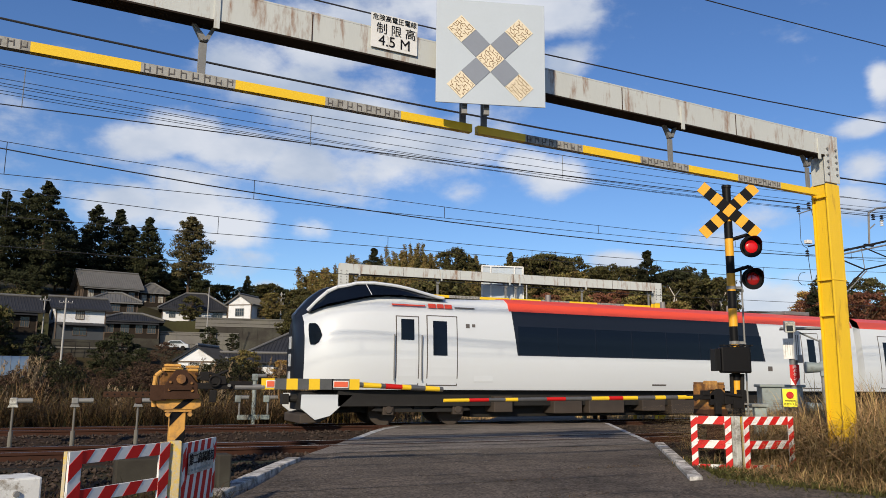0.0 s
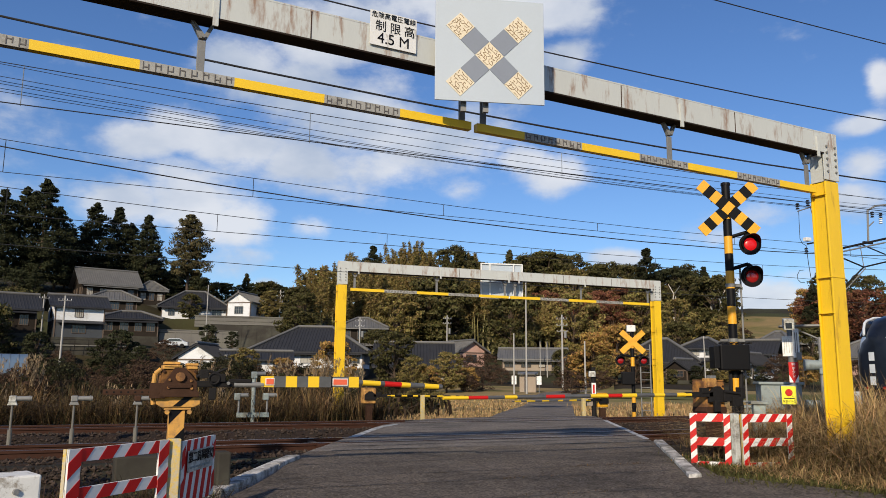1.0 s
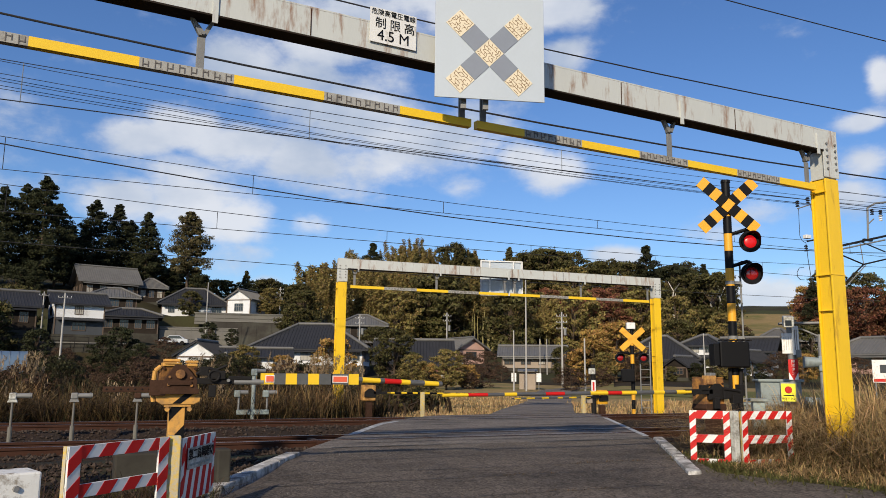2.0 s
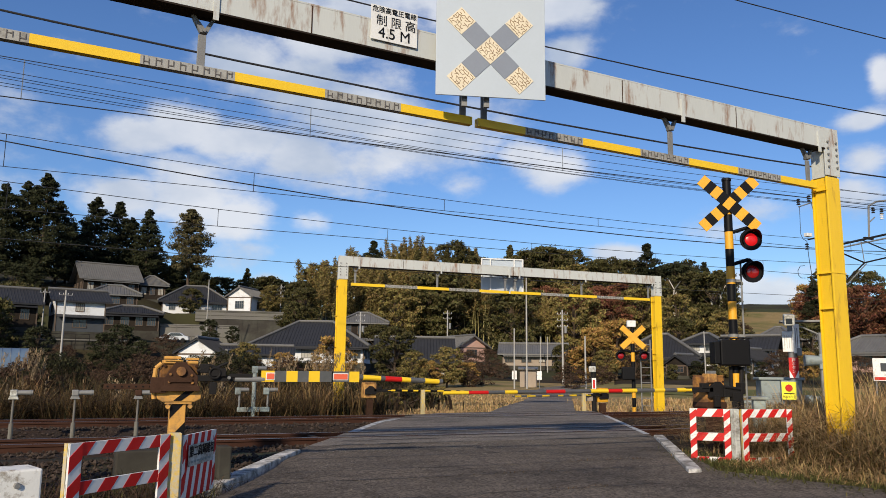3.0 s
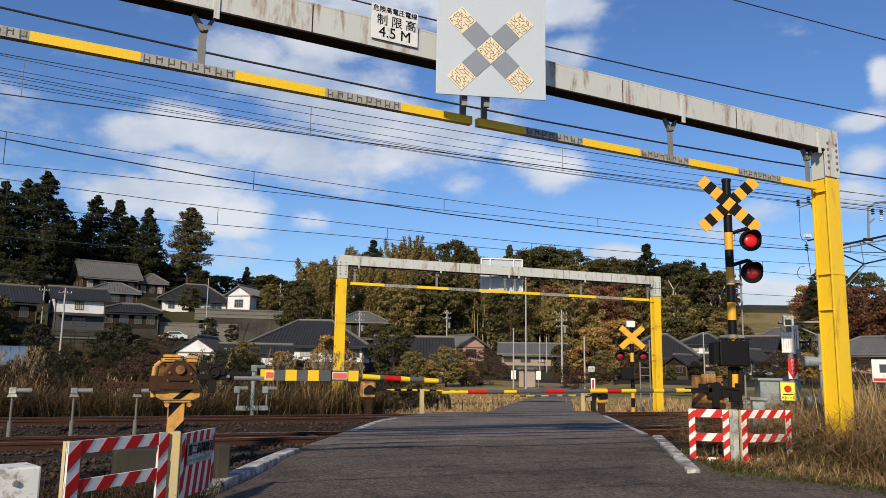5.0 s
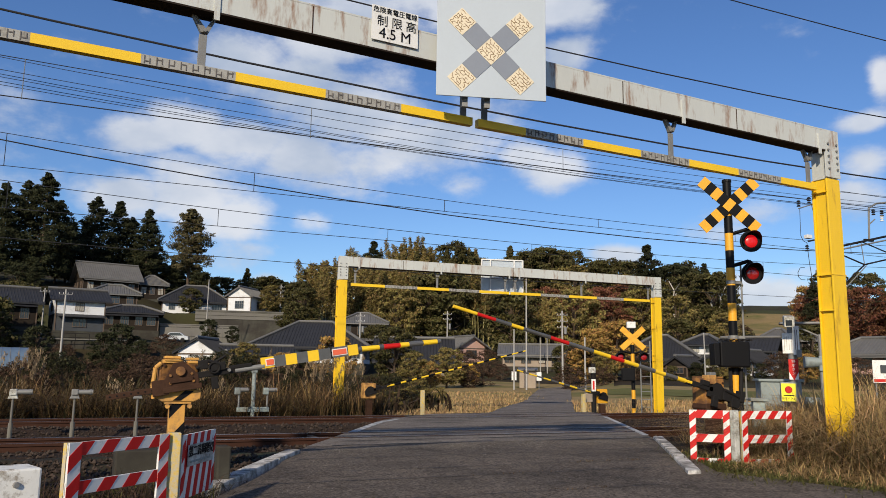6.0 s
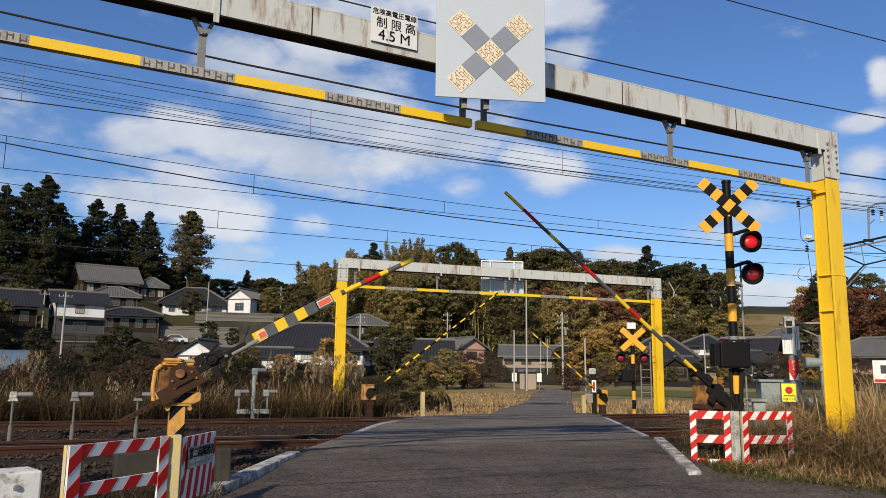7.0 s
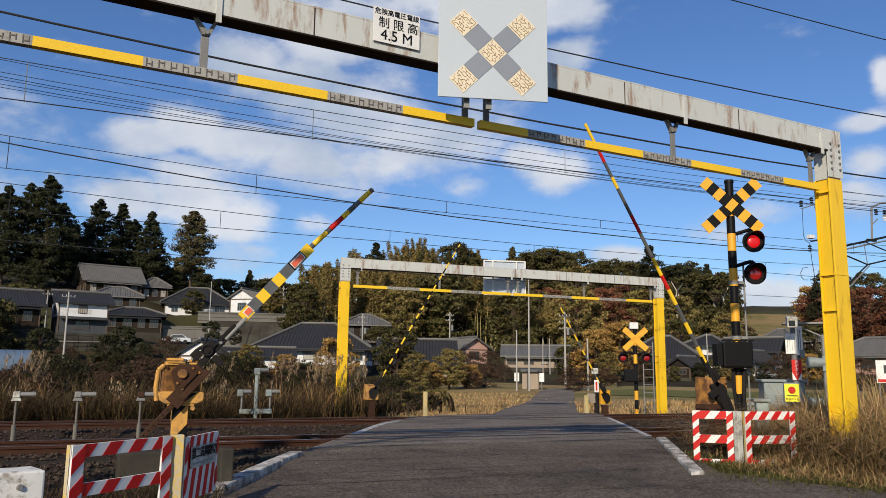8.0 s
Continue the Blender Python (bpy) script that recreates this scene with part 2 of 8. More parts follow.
M = dict(
    # near-black brown: the shade under the gantry beams is put into this colour
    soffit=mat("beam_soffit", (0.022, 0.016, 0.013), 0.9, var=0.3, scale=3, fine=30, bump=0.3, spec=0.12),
    # brown weed; in the pampas its darkness stands for the shade inside
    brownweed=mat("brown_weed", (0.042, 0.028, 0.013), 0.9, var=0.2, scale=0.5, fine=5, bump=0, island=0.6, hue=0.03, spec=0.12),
    reflect=mat("orange_reflector", (0.72, 0.13, 0.06), 0.35, var=0.05, bump=0),
    bare=mat("bare_twigs", (0.062, 0.039, 0.026), 0.9, var=0.2, scale=0.3, fine=4, bump=0, island=0.5, hue=0.02, spec=0.12),
    tan=mat("tan_grass", (0.19, 0.125, 0.056), 0.9, var=0.2, scale=0.5, fine=5, bump=0, island=0.6, hue=0.02, spec=0.12),
    # the tan grass again at about 0.6, dimmer light put into the colour
    dimtan=mat("dim_tan_grass", (0.115, 0.074, 0.033), 0.9, var=0.2, scale=0.5, fine=5, bump=0, island=0.6, hue=0.02, spec=0.12),
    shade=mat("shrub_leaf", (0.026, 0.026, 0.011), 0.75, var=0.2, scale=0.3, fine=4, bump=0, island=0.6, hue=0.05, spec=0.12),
    pebble=mat("pale_gravel", (0.14, 0.127, 0.115), 0.9, var=0.2, bump=0, island=0.4),
    tar=mat("tar_joint", (0.02, 0.019, 0.018), 0.8, var=0.3, scale=5, bump=0.3),
    bush=mat("dark_brush", (0.034, 0.026, 0.014), 0.8, var=0.2, scale=0.6, fine=6, bump=0, island=0.5, hue=0.04, spec=0.12),
    asphalt=mat("asphalt", (0.126, 0.105, 0.086), 0.9, var=0.28, scale=0.7, fine=70, bump=0.9, bump_d=0.02, stain=(0.06, 0.052, 0.045), stain_amt=0.35, stain_scale=0.5, spec=0.12),
    asphalt_deck=mat("asphalt_deck", (0.185, 0.160, 0.135), 0.85, var=0.32, scale=0.9, fine=60, bump=0.8, bump_d=0.015, stain=(0.07, 0.066, 0.06), stain_amt=0.4, stain_scale=0.8, stretch=(0.5, 1.6, 1), spec=0.12),
    soil=mat("soil", (0.036, 0.027, 0.016), 0.95, var=0.3, scale=0.15, fine=5, bump=0.6, bump_d=0.08, stain=(0.055, 0.062, 0.024), stain_amt=0.5, stain_scale=0.05, spec=0.12),
    ballast=mat("ballast", (0.034, 0.026, 0.021), 0.95, var=0.3, scale=2, fine=30, bump=0.9, bump_d=0.05, stain=(0.04, 0.024, 0.017), stain_amt=0.5, stain_scale=1.2, spec=0.12),
    stone=mat("ballast_stone", (0.046, 0.034, 0.027), 0.92, var=0.2, scale=8, fine=60, bump=0.3, island=0.45, spec=0.12),
    rail=mat("rail_steel", (0.045, 0.02, 0.013), 0.75, var=0.25, scale=4, fine=50, bump=0.25, spec=0.12),
    railtop=mat("rail_top", (0.35, 0.33, 0.32), 0.3, 0.9, var=0.1),
    wood=mat("sleeper_wood", (0.075, 0.052, 0.038), 0.9, var=0.3, scale=4, fine=30, bump=0.5, stretch=(1, 6, 1), spec=0.12),
    concrete=mat("concrete", (0.33, 0.315, 0.29), 0.9, var=0.14, scale=1.5, fine=30, bump=0.3, stain=(0.16, 0.15, 0.13), stain_amt=0.45, stain_scale=1.2),
    kerbwhite=mat("kerb_paint", (0.62, 0.60, 0.56), 0.85, var=0.25, stain=(0.10, 0.09, 0.075), stain_amt=0.6, stain_scale=3.5, bump=0.7, fine=45, spec=0.2),
    linewhite=mat("road_paint", (0.55, 0.55, 0.53), 0.8, var=0.15, stain=(0.1, 0.1, 0.1), stain_amt=0.6, stain_scale=6, bump=0.3),
    grey=mat("grey_paint", (0.50, 0.52, 0.50), 0.55, var=0.06, scale=1.5, fine=25, bump=0.08, stain=(0.23, 0.12, 0.06), stain_amt=0.27, stain_scale=2.2, stretch=(2.6, 2, 0.55)),
    galv=mat("galvanised", (0.20, 0.20, 0.195), 0.6, 0.2, var=0.12, scale=4, fine=30, bump=0.1),
    yellow=mat("yellow_paint", (0.78, 0.50, 0.012), 0.42, var=0.07, scale=1.2, fine=18, bump=0.12, stain=(0.42, 0.22, 0.015), stain_amt=0.14, stain_scale=2.2, stretch=(2, 2, 0.5), spec=0.45),
    baryellow=mat("bar_yellow", (0.80, 0.52, 0.015), 0.5, var=0.06, scale=2, fine=30, bump=0.05),
    barplate=mat("bar_plate", (0.34, 0.335, 0.31), 0.6, var=0.15, scale=9, fine=60, bump=0.1, stain=(0.16, 0.15, 0.13), stain_amt=0.4, stain_scale=9),
    armgrey=mat("arm_reflector", (0.12, 0.12, 0.118), 0.3, 0.3, var=0.2, scale=6, fine=40, bump=0.05),
    orange=mat("orange_paint", (0.74, 0.36, 0.015), 0.5, var=0.08, scale=2, fine=30, bump=0.08),
    paleorange=mat("weathered_orange", (0.58, 0.31, 0.075), 0.7, var=0.14, scale=4, fine=30, bump=0.15, stain=(0.30, 0.18, 0.08), stain_amt=0.4, stain_scale=7, spec=0.2),
    orangerust=mat("rusted_orange", (0.48, 0.22, 0.04), 0.7, var=0.2, scale=3, fine=30, bump=0.25, stain=(0.065, 0.028, 0.015), stain_amt=0.8, stain_scale=4),
    rustcase=mat("rusted_case", (0.26, 0.12, 0.03), 0.75, var=0.25, scale=4, fine=40, bump=0.3, stain=(0.05, 0.025, 0.014), stain_amt=0.75, stain_scale=5, spec=0.2),
    fadeorange=mat("faded_orange", (0.52, 0.28, 0.07), 0.7, var=0.2, scale=3, fine=30, bump=0.2, stain=(0.16, 0.07, 0.03), stain_amt=0.55, stain_scale=5),
    rust=mat("rust", (0.052, 0.027, 0.017), 0.85, var=0.3, scale=6, fine=50, bump=0.4, spec=0.12),
    black=mat("black_paint", (0.005, 0.005, 0.006), 0.5, spec=0.15, var=0.1, bump=0.05),
    blackrub=mat("black_rubber", (0.012, 0.011, 0.011), 0.75, spec=0.2, var=0.15, bump=0.1),
    red=mat("red_paint", (0.50, 0.012, 0.010), 0.5, spec=0.25, var=0.1, scale=4, fine=40, bump=0.06),
    white=mat("white_paint", (0.70, 0.70, 0.68), 0.55, var=0.08, scale=3, fine=30, bump=0.06, stain=(0.36, 0.33, 0.29), stain_amt=0.2, stain_scale=5),
    oldwhite=mat("worn_white", (0.54, 0.55, 0.51), 0.7, var=0.14, stain=(0.15, 0.13, 0.10), stain_amt=0.5, stain_scale=6, bump=0.2),
    signgrey=mat("sign_face", (0.42, 0.475, 0.53), 0.45, var=0.04, scale=1.5, bump=0.03),
    signslate=mat("sign_slate", (0.19, 0.215, 0.26), 0.45, var=0.06, bump=0.03),
    signtan=mat("sign_tan", (0.64, 0.565, 0.42), 0.5, var=0.08, bump=0.05),
    crack=mat("sign_crack", (0.17, 0.09, 0.03), 0.7, var=0.15),
    lamp_on=mat("lamp_lit", (0.25, 0.004, 0.006), 0.3, emit=((1.0, 0.012, 0.016), 0.5), bump=0),
    lamp_off=mat("lamp_dark", (0.28, 0.01, 0.012), 0.15, bump=0, coat=0.5),
    t_white=mat("train_white", (0.60, 0.635, 0.665), 0.28, var=0.015, scale=0.6, fine=6, bump=0, coat=0.3),
    t_red=mat("train_red", (0.72, 0.075, 0.035), 0.3, var=0.02, bump=0, coat=0.3),
    t_dark=mat("train_dark", (0.010, 0.013, 0.022), 0.3, var=0.05, bump=0, spec=0.3),
    t_glass=mat("train_glass", (0.004, 0.006, 0.011), 0.1, var=0.02, bump=0, spec=0.3),
    # both underfloor colours are lowered to hold the shade below the cars
    t_under=mat("train_under", (0.010, 0.009, 0.008), 0.8, var=0.3, scale=3, bump=0.2),
    t_case=mat("train_case", (0.045, 0.034, 0.026), 0.75, var=0.25, scale=2, bump=0.15),
    seam=mat("seam", (0.10, 0.09, 0.085), 0.7, bump=0),
    kawara=mat("roof_tile_dark", (0.032, 0.033, 0.037), 0.5, var=0.2, scale=1, fine=12, bump=0.3, bump_d=0.05, spec=0.12),
    kawara2=mat("roof_tile_grey", (0.12, 0.117, 0.11), 0.55, var=0.2, scale=1, fine=12, bump=0.3, bump_d=0.05),
    redroof=mat("roof_rust_red", (0.20, 0.07, 0.045), 0.7, var=0.2),
    plaster=mat("white_plaster", (0.64, 0.66, 0.68), 0.85, var=0.06, scale=0.6, fine=10, bump=0.08, stain=(0.45, 0.44, 0.42), stain_amt=0.25, stain_scale=0.5),
    darkwall=mat("dark_timber_wall", (0.024, 0.019, 0.015), 0.85, var=0.25, scale=0.8, fine=8, bump=0.2, spec=0.12),
    greywall=mat("grey_wall", (0.046, 0.052, 0.060), 0.8, var=0.15, scale=0.5, fine=8, bump=0.1),
    pinkwall=mat("pink_wall", (0.42, 0.26, 0.21), 0.85, var=0.12, scale=0.6, fine=8, bump=0.1),
    beige=mat("beige_wall", (0.30, 0.245, 0.19), 0.85, var=0.12, scale=0.6, fine=8, bump=0.1),
    timber=mat("timber", (0.10, 0.07, 0.05), 0.8, var=0.2, bump=0.15),
    pane=mat("window_pane", (0.03, 0.037, 0.045), 0.08, var=0.1, bump=0),
    screen=mat("pale_screen", (0.36, 0.35, 0.31), 0.7, var=0.08, bump=0),
    blockwall=mat("block_wall", (0.135, 0.128, 0.115), 0.9, var=0.16, scale=0.5, fine=6, bump=0.2, stain=(0.14, 0.135, 0.11), stain_amt=0.5, stain_scale=0.4),
    shotcrete=mat("slope_concrete", (0.042, 0.038, 0.032), 0.95, var=0.2, scale=0.3, fine=5, bump=0.4, bump_d=0.04, stain=(0.07, 0.07, 0.055), stain_amt=0.5, stain_scale=0.25, spec=0.12),
    bark=mat("bark", (0.085, 0.062, 0.045), 0.95, var=0.3, scale=3, fine=20, bump=0.6, stretch=(3, 3, 0.6), spec=0.12),
    deadwood=mat("dead_wood", (0.48, 0.45, 0.40), 0.9, var=0.2, bump=0.3),
    cedar=mat("cedar_leaf", (0.027, 0.030, 0.014), 0.75, var=0.15, scale=0.4, fine=4, bump=0, island=0.55, hue=0.025, obj_rand=0.2, spec=0.12),
    cedar2=mat("cedar_leaf_brown", (0.085, 0.072, 0.034), 0.75, var=0.15, scale=0.4, fine=4, bump=0, island=0.55, hue=0.03, spec=0.12),
    evergreen=mat("evergreen_leaf", (0.062, 0.056, 0.020), 0.6, obj_rand=0.22, var=0.2, scale=0.3, fine=4, bump=0, island=0.6, hue=0.03, spec=0.12),
    olive=mat("olive_leaf", (0.15, 0.118, 0.040), 0.65, obj_rand=0.25, var=0.2, scale=0.3, fine=4, bump=0, island=0.55, hue=0.03, spec=0.12),
    autumn=mat("autumn_leaf", (0.135, 0.058, 0.032), 0.75, obj_rand=0.22, var=0.2, scale=0.3, fine=4, bump=0, island=0.55, hue=0.025, spec=0.12),
    gold=mat("gold_leaf", (0.27, 0.165, 0.05), 0.75, var=0.2, scale=0.3, fine=4, bump=0, island=0.5, hue=0.025, spec=0.12),
    bamboo=mat("bamboo_leaf", (0.165, 0.125, 0.045), 0.7, obj_rand=0.22, var=0.2, scale=0.3, fine=4, bump=0, island=0.5, hue=0.03, spec=0.12),
    culm=mat("bamboo_culm", (0.30, 0.26, 0.10), 0.6, var=0.2),
    straw=mat("dry_grass", (0.36, 0.245, 0.115), 0.85, var=0.15, scale=0.6, fine=6, bump=0, island=0.45, hue=0.02, spec=0.12),
    weed=mat("green_weed", (0.075, 0.074, 0.022), 0.8, var=0.2, scale=0.6, fine=6, bump=0, island=0.5, hue=0.03, spec=0.12),
    plume=mat("pampas_plume", (0.25, 0.185, 0.115), 0.9, var=0.15, bump=0, island=0.3, spec=0.12),
    stubble=mat("field_stubble", (0.26, 0.19, 0.085), 0.95, var=0.25, scale=0.12, fine=3, bump=0.4, bump_d=0.05, stain=(0.11, 0.12, 0.035), stain_amt=0.42, stain_scale=0.09, spec=0.12),
    greenfield=mat("winter_crop", (0.12, 0.12, 0.04), 0.95, var=0.25, scale=0.3, fine=4, bump=0.4, bump_d=0.04, spec=0.1),
    teal=mat("grey_green_case", (0.22, 0.26, 0.26), 0.6, var=0.08, stain=(0.13, 0.14, 0.13), stain_amt=0.3, stain_scale=3),
    palegreen=mat("pale_green_case", (0.26, 0.31, 0.30), 0.65, stain=(0.14, 0.13, 0.11), stain_amt=0.45, stain_scale=4, var=0.12),
    signyellow=mat("sign_yellow", (0.85, 0.78, 0.02), 0.45, var=0.03, bump=0),
    carpaint=mat("car_silver", (0.5, 0.52, 0.55), 0.3, 0.3, var=0.05, bump=0, coat=0.5),
    wire=mat("wire", (0.03, 0.03, 0.032), 0.6, 0.3, bump=0),
    wirelight=mat("wire_light", (0.22, 0.24, 0.26), 0.5, 0.4, bump=0),
    vinyl=mat("greenhouse_film", (0.10, 0.15, 0.22), 0.4, var=0.1, scale=1, fine=8, bump=0.05),
    pole=mat("pole_concrete", (0.34, 0.33, 0.31), 0.85, var=0.12, scale=2, fine=20, bump=0.15),
)


aggregate(M["asphalt"], 0.5, 38.0, 0.55)
aggregate(M["asphalt_deck"], 0.45, 34.0)


# ---------------------------------------------------------------- mesh helpers
def part(name, bm, material, parent=None, label="", bevel=0.0, smooth=False):
    """Links a bmesh as one mesh object, under a thing or part if given."""
    if not isinstance(bm, bpy.types.Mesh):
        me = bpy.data.meshes.new(name)
        bmesh.ops.recalc_face_normals(bm, faces=bm.faces)
        bm.to_mesh(me)
        bm.free()
    else:
        me = bm
    mats = material if isinstance(material, (list, tuple)) else [material]
    for x in mats:
        me.materials.append(x)
    ob = new(name, me)
    if smooth:
        for pl in me.polygons:
            pl.use_smooth = True
        me.set_sharp_from_angle(angle=radians(40))
    if parent is not None:
        ob.parent = parent
    if bevel:
        bv = ob.modifiers.new("edge", "BEVEL")
        bv.width, bv.segments, bv.limit_method, bv.angle_limit = bevel, 2, "ANGLE", radians(40)
    if label:
        ob["label"] = label
    return ob


def thing(name, m, label, category, group=""):
    """An empty at the base of a thing, which its parts hang on."""
    ob = new(name)
    ob.empty_display_size = 0.2
    ob.matrix_basis = m
    return tagged(ob, label, category, group)


def B():
    return bmesh.new()


def box(bm, c, s, m=None, mi=0):
    """An axis-aligned box with centre c and size s, turned by m."""
    vs = []
    for dz in (-.5, .5):
        for dx, dy in ((-.5, -.5), (.5, -.5), (.5, .5), (-.5, .5)):
            v = Vector((c[0] + dx * s[0], c[1] + dy * s[1], c[2] + dz * s[2]))
            vs.append(bm.verts.new(m @ v if m else v))
    for f in ((3, 2, 1, 0), (4, 5, 6, 7), (0, 1, 5, 4), (1, 2, 6, 5), (2, 3, 7, 6), (3, 0, 4, 7)):
        bm.faces.new([vs[i] for i in f]).material_index = mi
    return bm


def tube(bm, a, b, r0, r1=None, seg=10, cap=True, mi=0):
    """A round bar from a to b."""
    a, b = Vector(a), Vector(b)
    r1 = r0 if r1 is None else r1
    q = (b - a).to_track_quat("Z", "Y").to_matrix()
    ra, rb = [], []
    for i in range(seg):
        w = 2 * math.pi * i / seg
        d = q @ Vector((math.cos(w), math.sin(w), 0))
        ra.append(bm.verts.new(a + d * r0))
        rb.append(bm.verts.new(b + d * r1))
    for i in range(seg):
        bm.faces.new((ra[i], ra[(i + 1) % seg], rb[(i + 1) % seg], rb[i])).material_index = mi
    if cap:
        bm.faces.new(ra[::-1]).material_index = mi
        bm.faces.new(rb).material_index = mi
    return bm


def bent(bm, pts, r, seg=8, mi=0):
    for a, b in zip(pts[:-1], pts[1:]):
        tube(bm, a, b, r, r, seg, True, mi)
    return bm


def prism(bm, outline, a, b, m=None, mi=0):
    """An outline in the plane of x and z, drawn out along y from a to b."""
    r0 = [bm.verts.new((m @ Vector((x, a, z))) if m else (x, a, z)) for x, z in outline]
    r1 = [bm.verts.new((m @ Vector((x, b, z))) if m else (x, b, z)) for x, z in outline]
    k = len(outline)
    for i in range(k):
        bm.faces.new((r0[i], r0[(i + 1) % k], r1[(i + 1) % k], r1[i])).material_index = mi
    bm.faces.new(r0[::-1]).material_index = mi
    bm.faces.new(r1).material_index = mi
    return bm


def writing(name, text, size, m, material, parent, depth=0.002, bold=0.0):
    """Raised lettering in the built-in font, its middle at m, as a mesh."""
    cu = bpy.data.curves.new(name, "FONT")
    cu.body, cu.size, cu.extrude, cu.align_x, cu.align_y = text, size, depth, "CENTER", "CENTER"
    cu.offset = size * bold
    cu.materials.append(material)
    ob = new(name, cu)
    ob.parent = parent
    ob.matrix_basis = m
    return ob


def spot(bearing, d):
    """A place by its bearing (degrees, from +y to +x) and distance from the middle of the approach."""
    return d * math.sin(radians(bearing)), d * math.cos(radians(bearing))


def smooth01(a, b, t):
    t = min(1.0, max(0.0, (t - a) / (b - a)))
    return t * t * (3 - 2 * t)


# ---------------------------------------------------------------- terrain
BEAR = [-60, -35, -10, 0, 8, 13, 18, 25, 32, 40, 45, 50, 56, 75, 100]
RISE1 = [2, 10, 15, 14.5, 12, 8, 4, 3.5, 2.5, 2.5, 7.6, 6.8, 3, 3, 1]
STEP_D, STEP_H = [92, 106, 109, 124, 131, 134, 148, 158], [0, 0.06, 0.29, 0.34, 0.42, 0.6, 0.93, 1]   # terraces of the western slope
RISE2 = [2, 8, 12, 11, 8, 6, 19, 21, 20, 15, 12, 12, 12, 8, 2]


def road_mid(y):
    """x of the road's centre line."""
    return 0.545 * y - 0.1 + 0.95 * smooth01(22.7, 23.6, y) + max(0, y - 22.8) * 0.099 + 0.035 * max(0, y - 58) ** 2


def road_half(y):
    return 3.5 - 1.85 * smooth01(22.7, 23.6, y)


def road_z(y):
    if y < 14.0:
        return -0.36 + 0.36 * smooth01(-3, 14.0, y)
    if y < 23.2:
        return 0.0
    return -0.28 * smooth01(23.2, 42, y) + max(0, y - 42) * 0.014


def ground(x, y):
    """Height of the ground: the crossing's approach, the fields, the terraced village and the wooded hills."""
    d, b = math.hypot(x, y), math.degrees(math.atan2(x, y))
    lo = road_z(y) - 0.12 if y < 14 else -0.32 if y < 24 else -0.32 - 0.12 * smooth01(24, 32, y)
    first = np.interp(b, BEAR, RISE1) * (np.interp(d, STEP_D, STEP_H) if b < 4 else smooth01(82, 150, d))
    ter = smooth01(3, 4.5, b) * (1 - smooth01(12.5, 14.5, b))
    first = first * (1 - ter) + ter * (4.4 * smooth01(82, 124, d) + 5.6 * smooth01(136.4, 138.4, d))
    h = first + np.interp(b, BEAR, RISE2) * smooth01(135, 240, d)
    h *= smooth01(25, 70, y)
    h += min(max(0, y - 42), 80) * 0.014
    h += 0.8 * smooth01(52, 88, d) * smooth01(33.5, 37, b) * (1 - smooth01(56, 66, b))
    h += 0.25 * noise.noise(Vector((x * 0.06, y * 0.06, 0))) * smooth01(28, 60, y) * smooth01(3, 9, abs(x - road_mid(min(y, 62))))
    return lo + h


def make_ground():
    n_a = 280
    vs, fs = [], []
    radii = [0.0] + [1.5 * (1.07 ** i) for i in range(54)]
    radii += [r for r in np.arange(radii[-1] + 2, 250, 2.2)] + [260, 280, 310, 350, 420, 520, 700, 1000, 1600, 3000]
    for r in radii:
        for k in range(n_a):
            a = 2 * math.pi * k / n_a
            x, y = r * math.sin(a) + 6, r * math.cos(a) + 18
            vs.append((x, y, ground(x, y)))
    for i in range(len(radii) - 1):
        for k in range(n_a):
            a, b = i * n_a + k, i * n_a + (k + 1) % n_a
            fs.append((a, a + n_a, b + n_a, b))
    me = bpy.data.meshes.new("ground")
    me.from_pydata(vs, [], fs)
    ob = part("ground", me, M["soil"], smooth=True)
    tagged(ob, "brown winter fields rising to a wooded hillside", "ground", kind="structure")


make_ground()


def make_road():
    vs, fs = [], []
    ys = [-12 + 0.5 * i for i in range(164)]
    for y in ys:
        w = road_half(y)
        c = road_mid(y)
        for k in range(9):
            u = -1 + k / 4
            if u > 0 and y < 8.9:
                u *= 1 + (8.9 - max(y, 0)) * 0.32
            if u < 0:
                u *= 1 + 0.1 * smooth01(10, 13.5, y) * (1 - smooth01(19.4, 22.6, y)) - 0.14 * smooth01(20.5, 22.6, y) * (1 - smooth01(22.7, 23.6, y))
            z = road_z(y) + 0.0 + 0.015 * noise.noise(Vector((c + u * w, y, 0))) * (0 if 14.4 < y < 22.8 else 1)
            if y > 60:
                z = max(z, ground(c + u * w, y) + 0.1)
            vs.append((c + u * w, y, z))
    for i in range(len(ys) - 1):
        for k in range(8):
            a = i * 9 + k
            fs.append((a, a + 1, a + 10, a + 9))
    top = len(vs)
    for i in range(len(ys)):
        for k in (0, 8):
            x, y, z = vs[i * 9 + k]
            vs.append((x + (-0.15 if k == 0 else 0.15), y, z - 0.5))
    for i in range(len(ys) - 1):
        fs.append((i * 9, i * 9 + 9, top + 2 * (i + 1), top + 2 * i))
        fs.append((i * 9 + 8, top + 2 * i + 1, top + 2 * (i + 1) + 1, i * 9 + 17))
    me = bpy.data.meshes.new("road")
    me.from_pydata(vs, [], fs)
    ob = part("road", me, [M["asphalt"], M["asphalt_deck"]], smooth=True)
    for pl in me.polygons:
        if pl.center.y > 13.6:
            pl.material_index = 1
    tagged(ob, "patched dark asphalt road across the railway", "road", kind="structure")
    return ob


ROAD = make_road()
T1, T2 = 15.65, 21.63            # track centres
GAUGE = 1.067


